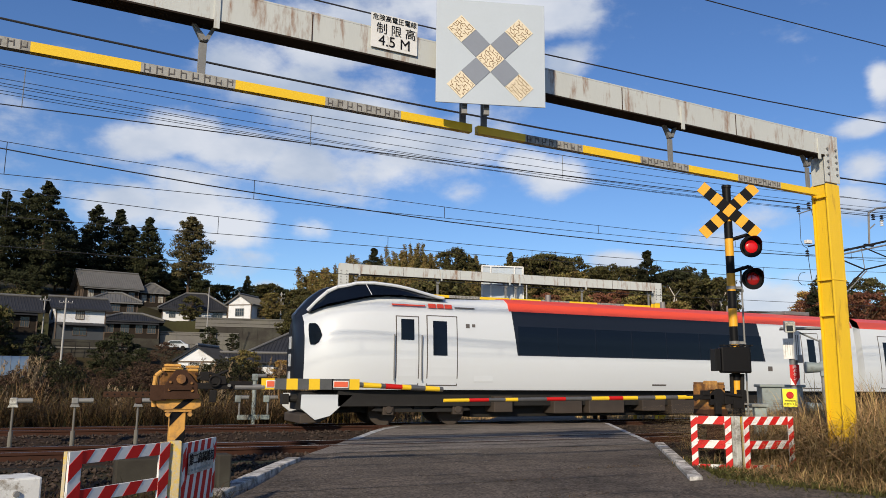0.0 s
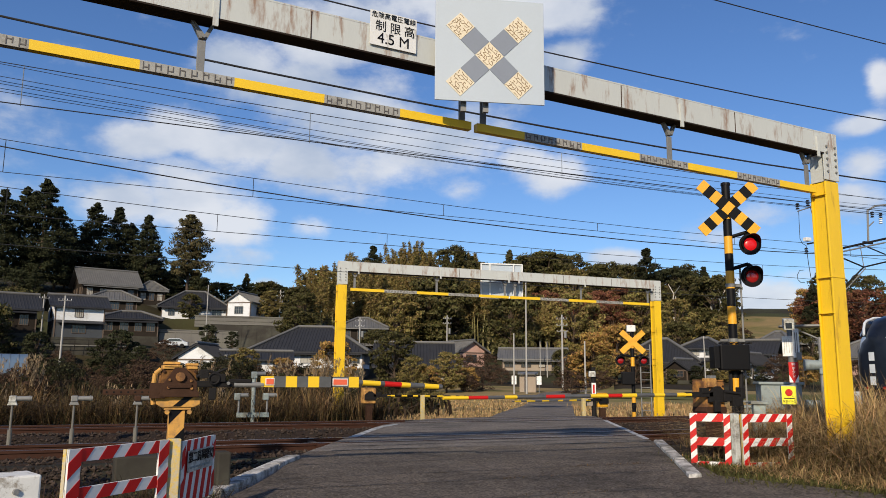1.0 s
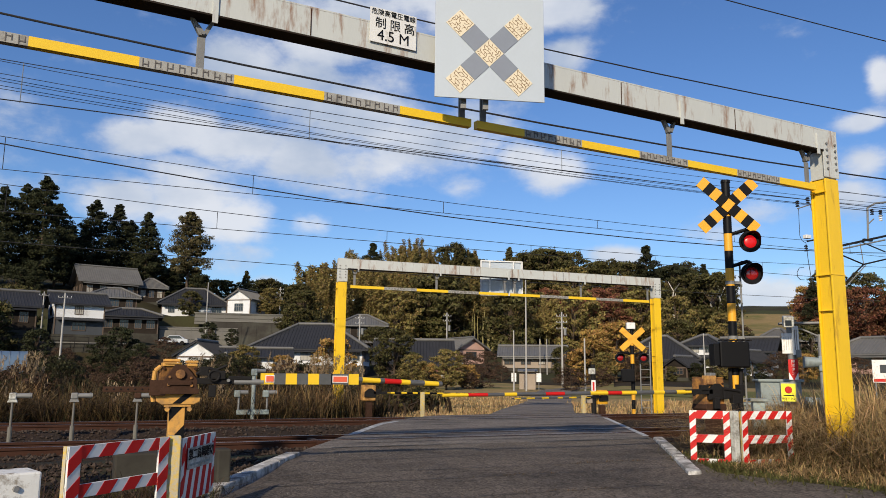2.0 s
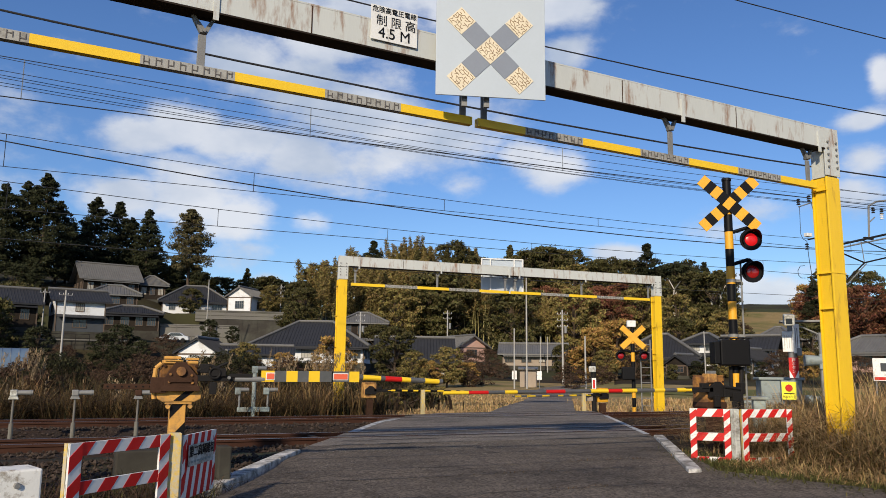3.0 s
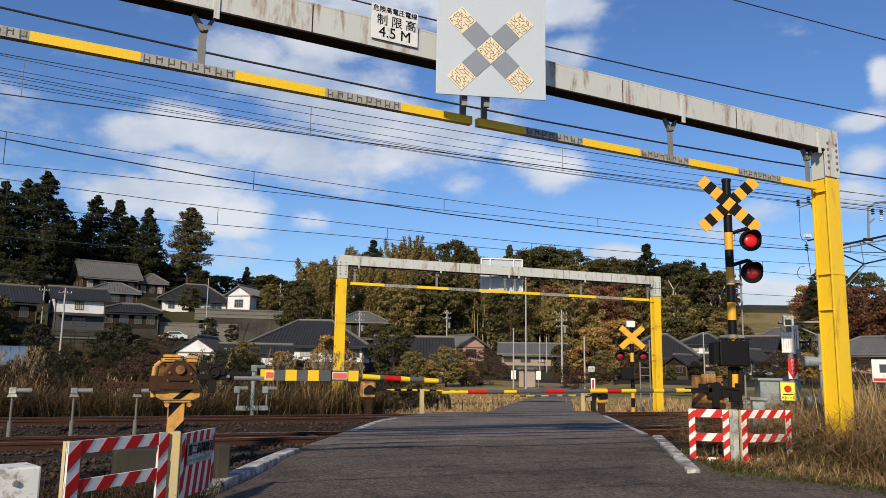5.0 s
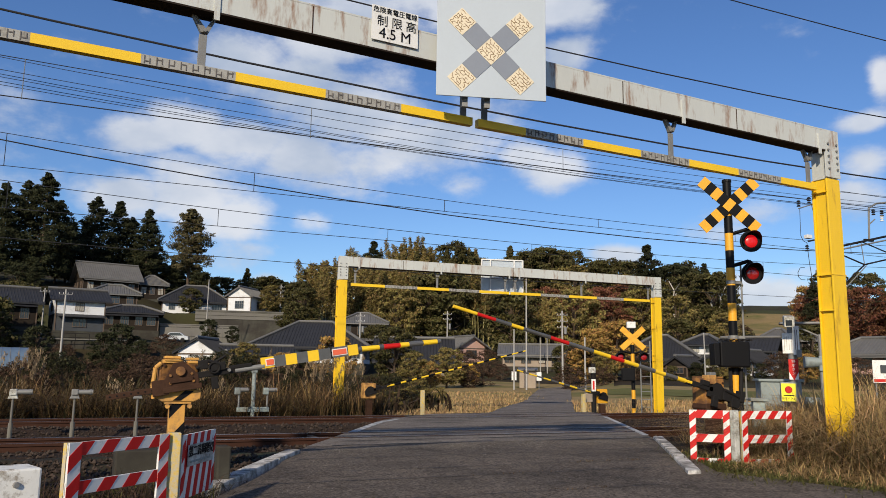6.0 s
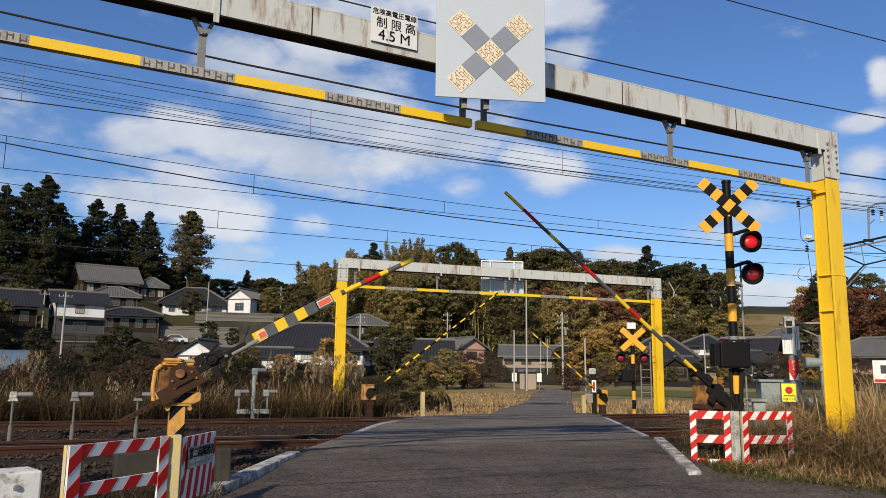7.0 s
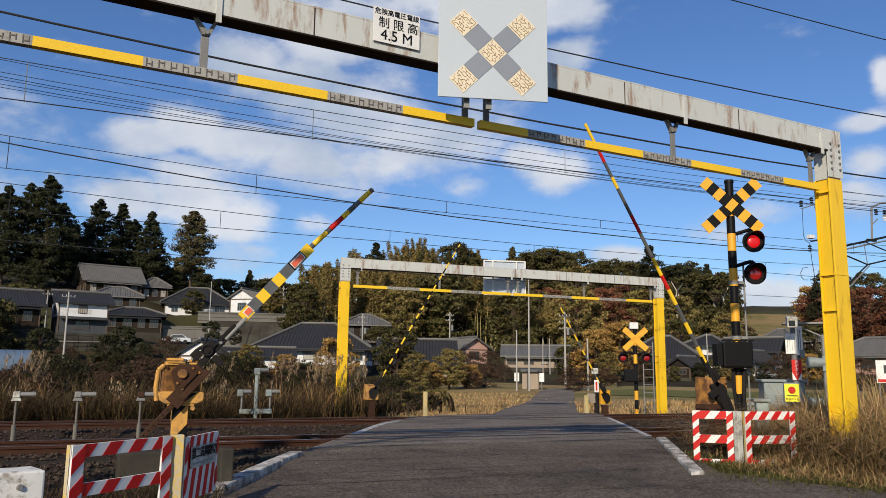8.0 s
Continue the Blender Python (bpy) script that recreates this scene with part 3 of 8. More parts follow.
def make_tracks():
    for k, tc in enumerate((T1, T2)):
        bm = B()
        prism(bm, [(-2.1, -0.42), (-1.35, -0.13), (1.35, -0.13), (2.1, -0.42)], -90, 260, Matrix(((0, 1, 0, 0), (1, 0, 0, tc), (0, 0, 1, 0), (0, 0, 0, 1))))
        ob = part("ballast_bed", bm, M["ballast"])
        tagged(ob, "brown rust-dusted ballast bed of a railway track", "ballast", kind="structure")
        for s in (-1, 1):
            bm = B()
            y = tc + s * (GAUGE / 2 + 0.032)
            o = [(-0.032, 0.012), (-0.032, -0.035), (-0.008, -0.045), (-0.008, -0.13), (-0.062, -0.145), (-0.062, -0.155), (0.062, -0.155), (0.062, -0.145), (0.008, -0.13), (0.008, -0.045), (0.032, -0.035), (0.032, 0.012)]
            prism(bm, o, -90, 260, Matrix(((0, 1, 0, 0), (1, 0, 0, y), (0, 0, 1, 0), (0, 0, 0, 1))))
            for f in bm.faces:
                if f.calc_center_median().z > -0.001:
                    f.material_index = 1
            ob = part("rail", bm, [M["rail"], M["railtop"]])
            tagged(ob, "rust-brown steel rail on ballast", "rail", "rails", kind="structure")


make_tracks()


def make_kerbs():
    for side, y0, y1 in ((-1, 9.45, 12.62), (1, 8.9, 13.3)):
        n = 3
        for i in range(n):
            a, b = y0 + (y1 - y0) * i / n, y0 + (y1 - y0) * (i + 1) / n - 0.03
            bm = B()
            vs = []
            for y in (a, b):
                e = road_mid(y) + (-3.64 - 0.06 * (y - 8.6) / 4 if side < 0 else 3.46 - 0.52 * (13.3 - y) / 4.4)
                for dx in (0, 0.24 * side):
                    for z in (-0.5, 0.055):
                        vs.append(bm.verts.new((e + dx, y, road_z(y) + z)))
            for f in ((0, 1, 3, 2), (4, 6, 7, 5), (0, 4, 5, 1), (2, 3, 7, 6), (1, 5, 7, 3), (0, 2, 6, 4)):
                bm.faces.new([vs[j] for j in f])
            ob = part("kerb", bm, M["kerbwhite"], bevel=0.02)
            tagged(ob, "worn white-painted concrete kerb beside the road", "kerb", "kerbs of the crossing", kind="structure")


make_kerbs()


def make_deck():
    """Flangeway strips beside the rails, tarred joints and worn edge lines on the crossing deck."""
    def span(y):
        return road_mid(y) - road_half(y) + 0.05, road_mid(y) + road_half(y) - 0.05
    for tc in (T1, T2):
        for s in (-1, 1):
            for dy in (-0.085, 0.085):
                y = tc + s * (GAUGE / 2 + 0.032) + dy
                a, b = span(y)
                ob = part("flangeway", box(B(), ((a + b) / 2, y, -0.02), (b - a, 0.07, 0.05)), M["tar"])
                tagged(ob, "dark rubber flangeway strip beside the rail", "crossing deck", kind="structure")
    for y, w in ((8.3, 0.02), (9.6, 0.03), (10.4, 0.025), (11.7, 0.035), (13.55, 0.09), (14.35, 0.06), (17.25, 0.08), (20.1, 0.07), (22.95, 0.08)):
        a, b = span(y)
        bm = B()
        n = 40
        pts = [(a + (b - a) * i / n, y + 0.05 * noise.noise(Vector((i * 0.6, y, 3)))) for i in range(n + 1)]
        for (x0, y0), (x1, y1) in zip(pts[:-1], pts[1:]):
            q = w * (0.6 + 0.8 * abs(noise.noise(Vector((x0 * 2.0, y, 9)))))
            bm.faces.new([bm.verts.new(v) for v in ((x0, y0 - q / 2, road_z(y0) + 0.006), (x1, y1 - q / 2, road_z(y1) + 0.006), (x1, y1 + q / 2, road_z(y1) + 0.006), (x0, y0 + q / 2, road_z(y0) + 0.006))])
        ob = part("deck_joint", bm, M["tar"])
        tagged(ob, "uneven tarred joint across the crossing deck", "road joint", kind="structure")
    for side, y0, y1 in ((-1, 16.2, 20.4), (1, 14.0, 20.5)):
        bm = B()
        k = int((y1 - y0) / 0.5)
        for i in range(k):
            q0, q1 = y0 + (y1 - y0) * i / k, y0 + (y1 - y0) * (i + 1) / k
            vs = []
            for q, e in ((q0, 0), (q0, 0.16), (q1, 0.16), (q1, 0)):
                edge = 3.54 if side > 0 else 3.82 - 0.3 * smooth01(19.0, 20.6, q)
                vs.append(bm.verts.new((road_mid(q) + side * (edge - e * (1 if side > 0 else 1.3)), q, 0.008)))
            bm.faces.new(vs)
        ob = part("edge_line", bm, M["linewhite"])
        tagged(ob, "worn white edge line on the deck", "road marking", kind="structure")


make_deck()


def make_guard_ends():
    """Rusty steel guard ends of the deck beside the rails."""
    for y, s in ((T1 - 0.75, -1), (T2 - 0.75, -1), (T1 - 0.75, 1)):
        x = road_mid(y) + (3.62 if s > 0 else -4.0)
        ob = part("guard_end", box(B(), (x, y, -0.12), (0.16, 0.14, 0.26)), M["rail"], bevel=0.015)
        tagged(ob, "rusty steel guard end at the deck edge", "crossing deck", kind="structure")
        ob = part("deck_beam", box(B(), (x - s * 0.1, y + 0.75, -0.14), (0.12, 1.9, 0.22)), M["wood"], bevel=0.015)
        tagged(ob, "dark timber beam along the deck edge", "crossing deck", kind="structure")


make_guard_ends()


# ---------------------------------------------------------------- height gantries
def gantry(name, origin, turn, x_l, x_r, base, bar_z, beam_z, segs, split, hangers, label, steps=()):
    """A portal of two H-section posts and a beam, with a striped height bar hung in two lengths below it."""
    g = thing(name, pose(origin[0], origin[1], 0, 0, 0, turn), label, "gantry", "height gantries")
    for x in (x_l, x_r):
        zt = bar_z + 0.15
        post = part("post", box(B(), (x + 0.012, 0, (base + zt) / 2), (0.29, 0.25, zt - base)), M["yellow"], g, "yellow-painted steel post", bevel=0.02)
        for dy, wd in ((-0.135, 0.34), (0.135, 0.34)):
            part("flange", box(B(), (x, dy, (base + zt) / 2), (wd, 0.03, zt - base)), M["yellow"], post, bevel=0.006)
        for z in [base + 0.02] + list(steps):
            part("joint_plate", box(B(), (x, 0, z), (0.36, 0.32, 0.015)), M["yellow"], post)
        hz = beam_z + 0.35 - zt
        head = part("post_head", box(B(), (x, 0, zt + hz / 2), (0.30, 0.27, hz)), M["grey"], g, "grey-painted bolted post head", bevel=0.006)
        part("gusset", box(B(), (x, -0.155, zt + hz / 2 + 0.02), (0.38, 0.02, hz)), M["grey"], head, bevel=0.004)
        for i in range(5):
            for s in (-1, 1):
                bm = B()
                tube(bm, (x + s * 0.11, -0.165, bar_z + 0.32 + i * 0.11), (x + s * 0.11, -0.19, bar_z + 0.32 + i * 0.11), 0.022, 0.02, 6)
                part("bolt", bm, M["galv"], post)
        # tie strap round the post
        for z in (base + 2.9, bar_z - 0.08):
            bm = B()
            box(bm, (x, 0, z), (0.37, 0.29, 0.015))
            part("strap", bm, M["yellow"], post)
    w = x_r - x_l
    xm = (x_l + x_r) / 2
    beam = part("beam", box(B(), (xm, -0.165, beam_z + 0.17), (w - 0.38, 0.02, 0.34)), M["grey"], g, "grey-painted steel beam with rust streaks", bevel=0.003)
    part("back_plate", box(B(), (xm, 0.05, beam_z + 0.17), (w - 0.38, 0.02, 0.34)), M["grey"], beam)
    part("top_plate", box(B(), (xm, -0.058, beam_z + 0.352), (w - 0.38, 0.234, 0.02)), M["grey"], beam)
    # the underside plate carries its shade as a dark colour
    part("soffit", box(B(), (xm, -0.056, beam_z - 0.01), (w - 0.38, 0.25, 0.02)), M["soffit"], beam, "underside of the beam, coloured near black for its shade")
    n = int(w / 2.2)
    for i in range(1, n):
        bm = B()
        box(bm, (x_l + w * i / n, -0.178, beam_z + 0.17), (0.012, 0.006, 0.33))
        part("seam", bm, M["rust"], beam)
    for k, run in enumerate(segs):
        bar = None
        for a, b, col in run:
            bm = B()
            box(bm, ((a + b) / 2, 0, bar_z), (b - a, 0.09, 0.105))
            ob = part("height_bar" if bar is None else "bar_segment", bm, M["baryellow"] if col == "y" else M["barplate"], g if bar is None else bar, "yellow and grey striped height bar" if bar is None else "")
            bar = bar or ob
            if col == "g":
                m = int((b - a) / 0.11)
                for i in range(m):
                    bm = B()
                    c = a + (i + 0.5) * (b - a) / m
                    box(bm, (c - 0.027, -0.047, bar_z), (0.010, 0.006, 0.088))
                    box(bm, (c + 0.027, -0.047, bar_z + (0.008 if i % 3 else -0.01)), (0.010, 0.006, 0.062))
                    box(bm, (c, -0.047, bar_z + (0.018 if i % 2 else -0.016)), (0.044, 0.006, 0.012))
                    part("reflector_frame", bm, M["seam"], g)
    for x in hangers:
        bm = B()
        box(bm, (x, 0, (bar_z + beam_z) / 2 - 0.12), (0.085, 0.03, beam_z - bar_z - 0.2))
        part("hanger", bm, M["galv"], g, "galvanised hanger strap", bevel=0.003)
        bm = B()
        prism(bm, [(x - 0.13, beam_z - 0.02), (x - 0.03, beam_z - 0.2), (x + 0.05, beam_z - 0.2), (x + 0.13, beam_z - 0.02), (x + 0.09, beam_z - 0.02), (x + 0.02, beam_z - 0.15), (x - 0.09, beam_z - 0.02)], -0.03, 0.03)
        tube(bm, (x + 0.01, -0.06, beam_z - 0.18), (x + 0.01, 0.06, beam_z - 0.18), 0.022, 0.022, 8)
        part("clamp", bm, M["galv"], g)
        part("clamp_strap", box(B(), (x + 0.1, -0.186, beam_z + 0.08), (0.06, 0.02, 0.36)), M["grey"], g)
    return g


NEAR_SEGS = [[(-2.4, -1.9, "y"), (-1.9, -0.87, "g"), (-0.87, 0.16, "y"), (0.16, 1.15, "g"), (1.15, 2.2, "y"), (2.2, 3.18, "g"), (3.18, 4.2, "y")],
             [(4.29, 5.03, "y"), (5.03, 6.0, "g"), (6.0, 7.06, "y"), (7.06, 8.03, "g"), (8.03, 9.1, "y"), (9.1, 10.1, "g"), (10.1, 11.02, "y")]]
near_gantry = gantry("height_gantry", (0, 8.393), 4.64, -2.7, 11.29, -0.5, 4.5, 5.14, NEAR_SEGS, 4.24, (0.78, 4.08, 4.40, 7.70, 10.85),
                     "yellow and grey steel height-limit gantry over the road", (3.0,))
FAR_SEGS = [[(8.45 + 1.31 * i, 8.45 + 1.31 * (i + 1), "yg"[i % 2]) for i in range(5)], [(15.1 + 1.34 * i, 15.1 + 1.34 * (i + 1), "yg"[i % 2]) for i in range(5)]]
far_gantry = gantry("height_gantry", (0, 28.26), -2.52, 8.1, 22.15, -0.75, 4.5, 5.17, FAR_SEGS, 15.05, (8.6, 11.9, 14.85, 15.3, 18.4, 21.75),
                    "yellow and grey steel height-limit gantry beyond the tracks", (1.9, 3.3))


def cross_board():
    """The square board with a diagonal cross of slate and cracked tan patches."""
    s = thing("warning_board", pose(4.20, 8.18, 5.33, 0, 0, -16), "pale square board with slate and cracked tan diagonal cross", "sign")
    bm = B()
    box(bm, (0, 0, 0), (1.385, 0.02, 1.365))
    part("board", bm, M["signgrey"], s, bevel=0.004)
    bm = B()
    for x in (-0.32, -0.04):
        box(bm, (x, 0.1, -0.215), (0.07, 0.05, 1.13))
    for z in (-0.4, 0.3):
        box(bm, (0, 0.06, z), (1.3, 0.05, 0.06))
    part("mounting_frame", bm, M["galv"], s)
    r = random.Random(5)
    for d in (-1, 1):
        for k in range(-2, 3):
            if k == 0 and d == 1:
                continue
            c = Vector((k * 0.184 - 0.01, 0, k * 0.184 * d - 0.075))
            m = Matrix.Translation((c.x, -0.014, c.z)) @ pose(0, 0, 0, 0, 45, 0)
            bm = B()
            box(bm, (0, 0, 0), (0.256, 0.006, 0.256), m)
            tan = k % 2 == 0
            p = part("tan_patch" if tan else "slate_patch", bm, M["signtan"] if tan else M["signslate"], s)
            if tan:
                bm = B()
                g = 7
                def node(i, j):
                    q = m @ Vector((max(-0.124, min(0.124, (i + 0.5 * (j % 2) - g / 2 + 0.25) * 0.25 / g + r.uniform(-0.007, 0.007))), 0, max(-0.124, min(0.124, (j - g / 2 + 0.5) * 0.25 / g + r.uniform(-0.007, 0.007)))))
                    q.y = -0.0175
                    return q
                net = [[node(i, j) for j in range(g)] for i in range(g)]
                for i in range(g):
                    for j in range(g):
                        for i2, j2, chance in ((i + 1, j, 0.75), (i, j + 1, 0.85 if (i + j) % 2 else 0.25)):
                            if i2 < g and j2 < g and r.random() < chance:
                                tube(bm, net[i][j], net[i2][j2], 0.0032, 0.0032, 4, False)
                part("cracks", bm, M["crack"], p, "brown cracks in the film")


cross_board()


def limit_sign():
    s = thing("height_limit_sign", Matrix.Translation((0, 8.393, 0)) @ pose(0, 0, 0, 0, 0, 4.64) @ pose(3.0, -0.2, 5.455), "crazed white height-limit plate with black lettering", "sign")
    bm = B()
    box(bm, (0, 0, 0), (0.62, 0.012, 0.44))
    part("plate", bm, M["white"], s)
    up = pose(0, 0, 0, 90, 0, 0)
    writing("lettering", "制 限 高", 0.15, Matrix.Translation((0.02, -0.009, 0.025)) @ up, M["black"], s)
    writing("lettering", "4.5 M", 0.19, Matrix.Translation((0, -0.009, -0.125)) @ up, M["black"], s)
    writing("lettering", "危険高電圧電線", 0.085, Matrix.Translation((0, -0.009, 0.165)) @ up, M["black"], s)


limit_sign()


def far_board():
    s = thing("warning_board", pose(14.95, 28.05, 5.22, 0, 0, -14), "back of a pale square board on a frame", "sign")
    bm = B()
    box(bm, (0, 0.1, 0), (1.75, 0.02, 1.42))
    part("board", bm, M["signgrey"], s)
    bm = B()
    for x in (-0.87, 0.87):
        box(bm, (x, 0.06, 0), (0.05, 0.06, 1.42))
    for z in (-0.7, 0.7):
        box(bm, (0, 0.06, z), (1.75, 0.06, 0.05))
    for x in (-0.5, 0.5):
        box(bm, (x, 0.04, 0), (0.05, 0.04, 1.38))
    part("frame", bm, M["white"], s)


far_board()

# ---------------------------------------------------------------- barriers
ARMS = []


def stripes(parent, name, runs, shape, sign):
    """Pieces of an arm along x: (a, b, colour); shape(bm, a, b)."""
    first = None
    for a, b, col in runs:
        bm = B()
        shape(bm, a * sign, b * sign)
        ob = part(name if first is None else "stripe", bm, M[col], parent if first is None else first)
        first = first or ob
    return first


def barrier_left():
    t = thing("barrier_machine", pose(1.0, 11.0, 0), "orange rusty barrier machine with a striped yellow arm", "barrier", "crossing barriers")
    bm = B()
    box(bm, (0.0, 0.1, 0.2), (0.2, 0.2, 1.45))
    part("pillar", bm, M["paleorange"], t, "weathered orange pillar with black slanted stripes", bevel=0.01)
    for z in (-0.05, 0.38, 0.80):
        bm = B()
        vs = [bm.verts.new(v) for v in ((-0.1, -0.003, z - 0.16), (0.1, -0.003, z + 0.06), (0.1, -0.003, z + 0.22), (-0.1, -0.003, z))]
        bm.faces.new(vs)
        vs = [bm.verts.new(v) for v in ((0.103, 0.0, z + 0.06), (0.103, 0.2, z + 0.06), (0.103, 0.2, z + 0.22), (0.103, 0.0, z + 0.22))]
        bm.faces.new(vs)
        part("black_stripe", bm, M["black"], t)
    bm = B()
    box(bm, (0.0, 0.15, 1.13), (0.47, 0.34, 0.47))
    case = part("case", bm, M["rustcase"], t, "dark rust-eaten orange machine case", bevel=0.03)
    bm = B()
    box(bm, (-0.1, 0.12, 1.385), (0.24, 0.34, 0.05))
    box(bm, (0.16, 0.12, 1.38), (0.13, 0.3, 0.04))
    part("lid", bm, M["paleorange"], case, bevel=0.01)
    bm = B()
    box(bm, (-0.25, 0.1, 1.1), (0.04, 0.2, 0.38))
    part("side_flange", bm, M["orangerust"], case, bevel=0.008)
    bm = B()
    box(bm, (-0.1, 0.12, 1.44), (0.2, 0.3, 0.035))
    box(bm, (0.16, 0.12, 1.425), (0.15, 0.26, 0.03))
    tube(bm, (-0.2, -0.06, 1.40), (0.0, -0.06, 1.40), 0.012, 0.012, 6)
    part("lid_plate", bm, M["paleorange"], case, bevel=0.008)
    part("saddle", prism(B(), [(-0.30, 1.0), (-0.27, 0.9), (-0.2, 0.86), (0.2, 0.86), (0.28, 0.9), (0.29, 1.0), (0.22, 1.02), (-0.24, 1.02)], -0.05, 0.34), M["paleorange"], case, "weathered orange saddle plate", bevel=0.012)
    part("saddle_stripe", prism(B(), [(-0.07, 0.875), (0.03, 0.875), (0.2, 1.005), (0.08, 1.005)], -0.056, -0.052), M["black"], case)
    part("guide_flange", bent(B(), [(-0.31, -0.02, 0.9), (-0.33, -0.02, 1.05), (-0.31, -0.02, 1.3), (-0.24, -0.02, 1.36)], 0.028, 8), M["paleorange"], case)
    part("saddle_lip", box(B(), (0.0, 0.12, 0.845), (0.34, 0.3, 0.03)), M["paleorange"], case, bevel=0.006)
    # black block stands in for the shade of a hollow in the case
    part("recess", box(B(), (0.03, -0.06, 1.06), (0.17, 0.05, 0.1)), M["black"], case)
    for bx in (-0.13, 0.15):
        part("saddle_bolt", tube(B(), (bx, -0.05, 0.80), (bx, 0.03, 0.80), 0.03, 0.03, 8), M["paleorange"], case)
    for bx, bz in ((-0.2, 1.33), (0.2, 1.33), (-0.2, 0.94), (0.2, 0.94)):
        part("case_bolt", tube(B(), (bx, -0.02, bz), (bx, -0.045, bz), 0.022, 0.02, 8), M["rust"], case)
    part("latch", box(B(), (0.24, 0.1, 1.25), (0.03, 0.12, 0.1)), M["blackrub"], case)
    # arm, pivoting about y at z 1.27
    arm = part("arm", prism(B(), [(-0.2, -0.2), (-0.2, -0.06), (-0.07, 0.14), (0.06, 0.14), (0.22, -0.05), (0.22, -0.22)], -0.12, -0.06), M["rust"], t, "rusty crank plate carrying the striped arm", bevel=0.008)
    arm.matrix_basis = pose(0, 0, 1.24)
    bm = B()
    tube(bm, (0, -0.16, 0.02), (0, -0.1, 0.02), 0.06, 0.06, 14)
    part("pivot_boss", bm, M["orangerust"], arm)
    for bx, bz in ((-0.14, -0.12), (0.15, -0.13), (-0.13, -0.02), (0.14, -0.03)):
        part("plate_bolt", tube(B(), (bx, -0.12, bz), (bx, -0.14, bz), 0.02, 0.018, 6), M["orangerust"], arm)
    part("stiffener", box(B(), (0.0, -0.13, -0.1), (0.3, 0.03, 0.05)), M["rust"], arm, bevel=0.006)
    bm = B()
    for k in range(12):
        a0, a1 = 2 * math.pi * k / 12, 2 * math.pi * (k + 1) / 12
        tube(bm, (0.43 + 0.07 * math.cos(a0), -0.15, 0.0 + 0.07 * math.sin(a0)), (0.43 + 0.07 * math.cos(a1), -0.15, 0.0 + 0.07 * math.sin(a1)), 0.014, 0.014, 6)
    part("shackle", bm, M["blackrub"], arm)
    part("catch_block", box(B(), (0.3, -0.1, 0.06), (0.12, 0.1, 0.12)), M["blackrub"], arm, bevel=0.01)
    part("cross_bolt", tube(B(), (0.62, -0.16, -0.06), (0.62, -0.02, -0.06), 0.022, 0.022, 8), M["galv"], arm)
    part("guide_plate", prism(B(), [(-0.24, -0.24), (-0.24, -0.17), (0.25, -0.17), (0.25, -0.24)], -0.13, -0.05), M["rust"], arm, bevel=0.006)
    part("link_arm", bent(B(), [(0.2, -0.13, 0.02), (0.36, -0.13, 0.1), (0.5, -0.12, 0.05)], 0.022), M["blackrub"], arm)
    bm = B()
    box(bm, (-0.55, -0.05, -0.18), (0.75, 0.05, 0.07))
    box(bm, (-0.27, -0.09, -0.16), (0.2, 0.05, 0.2))
    part("counterweight_bar", bm, M["rust"], arm, bevel=0.005)
    for i in range(7):
        bm = B()
        tube(bm, (-0.88 + i * 0.085, -0.08, -0.18), (-0.88 + i * 0.085, -0.073, -0.18), 0.013, 0.013, 6)
        part("hole", bm, M["black"], arm)
    bm = B()
    box(bm, (0.55, -0.09, -0.07), (0.75, 0.05, 0.08))
    box(bm, (0.48, -0.1, 0.01), (0.2, 0.09, 0.11))
    box(bm, (0.42, -0.1, -0.2), (0.09, 0.07, 0.16))
    box(bm, (0.78, -0.09, -0.03), (0.3, 0.07, 0.05))
    tube(bm, (0.35, -0.1, 0.03), (0.6, -0.1, 0.14), 0.02, 0.02, 6)
    part("arm_holder", bm, M["blackrub"], arm, "black folding arm holder", bevel=0.008)
    bm = B()
    tube(bm, (0.7, -0.09, -0.08), (1.1, -0.09, -0.08), 0.036, 0.036, 12)
    part("arm_tube", bm, M["galv"], arm)
    x, runs = 1.06, []
    for c, q in (("baryellow", 0.174), ("armgrey", 0.166), ("baryellow", 0.158), ("armgrey", 0.158), ("baryellow", 0.158), ("armgrey", 0.174), ("black", 0.024), ("armgrey", 0.237), ("baryellow", 0.15)):
        runs.append((x, x + q, c))
        x += q
    board = stripes(arm, "arm_board", runs, lambda bm, a, b: box(bm, ((a + b) / 2, -0.09, -0.035), (b - a, 0.05, 0.15)), 1)
    for x in (1.18, 2.18):
        bm = B()
        box(bm, (x, -0.119, -0.035), (0.225 if x > 2 else 0.125, 0.006, 0.10))
        part("reflector_frame", bm, M["white"], board)
        bm = B()
        box(bm, (x, -0.124, -0.035), (0.2 if x > 2 else 0.1, 0.006, 0.075))
        part("red_reflector", bm, M["reflect"], board)
    cols = ["armgrey", "baryellow", "armgrey", "red", "baryellow", "armgrey", "baryellow", "armgrey"]
    lens = [0.06, 0.27, 0.07, 0.26, 0.14, 0.23, 0.23, 0.06]
    x, runs = 2.46, []
    for c, q in zip(cols, lens):
        runs.append((x, x + q, c))
        x += q
    stripes(arm, "arm_tip", runs, lambda bm, a, b: tube(bm, (a, -0.09, -0.04 - 0.045 * (a - 2.46)), (b, -0.09, -0.04 - 0.045 * (b - 2.46)), 0.04, 0.036, 12), 1)
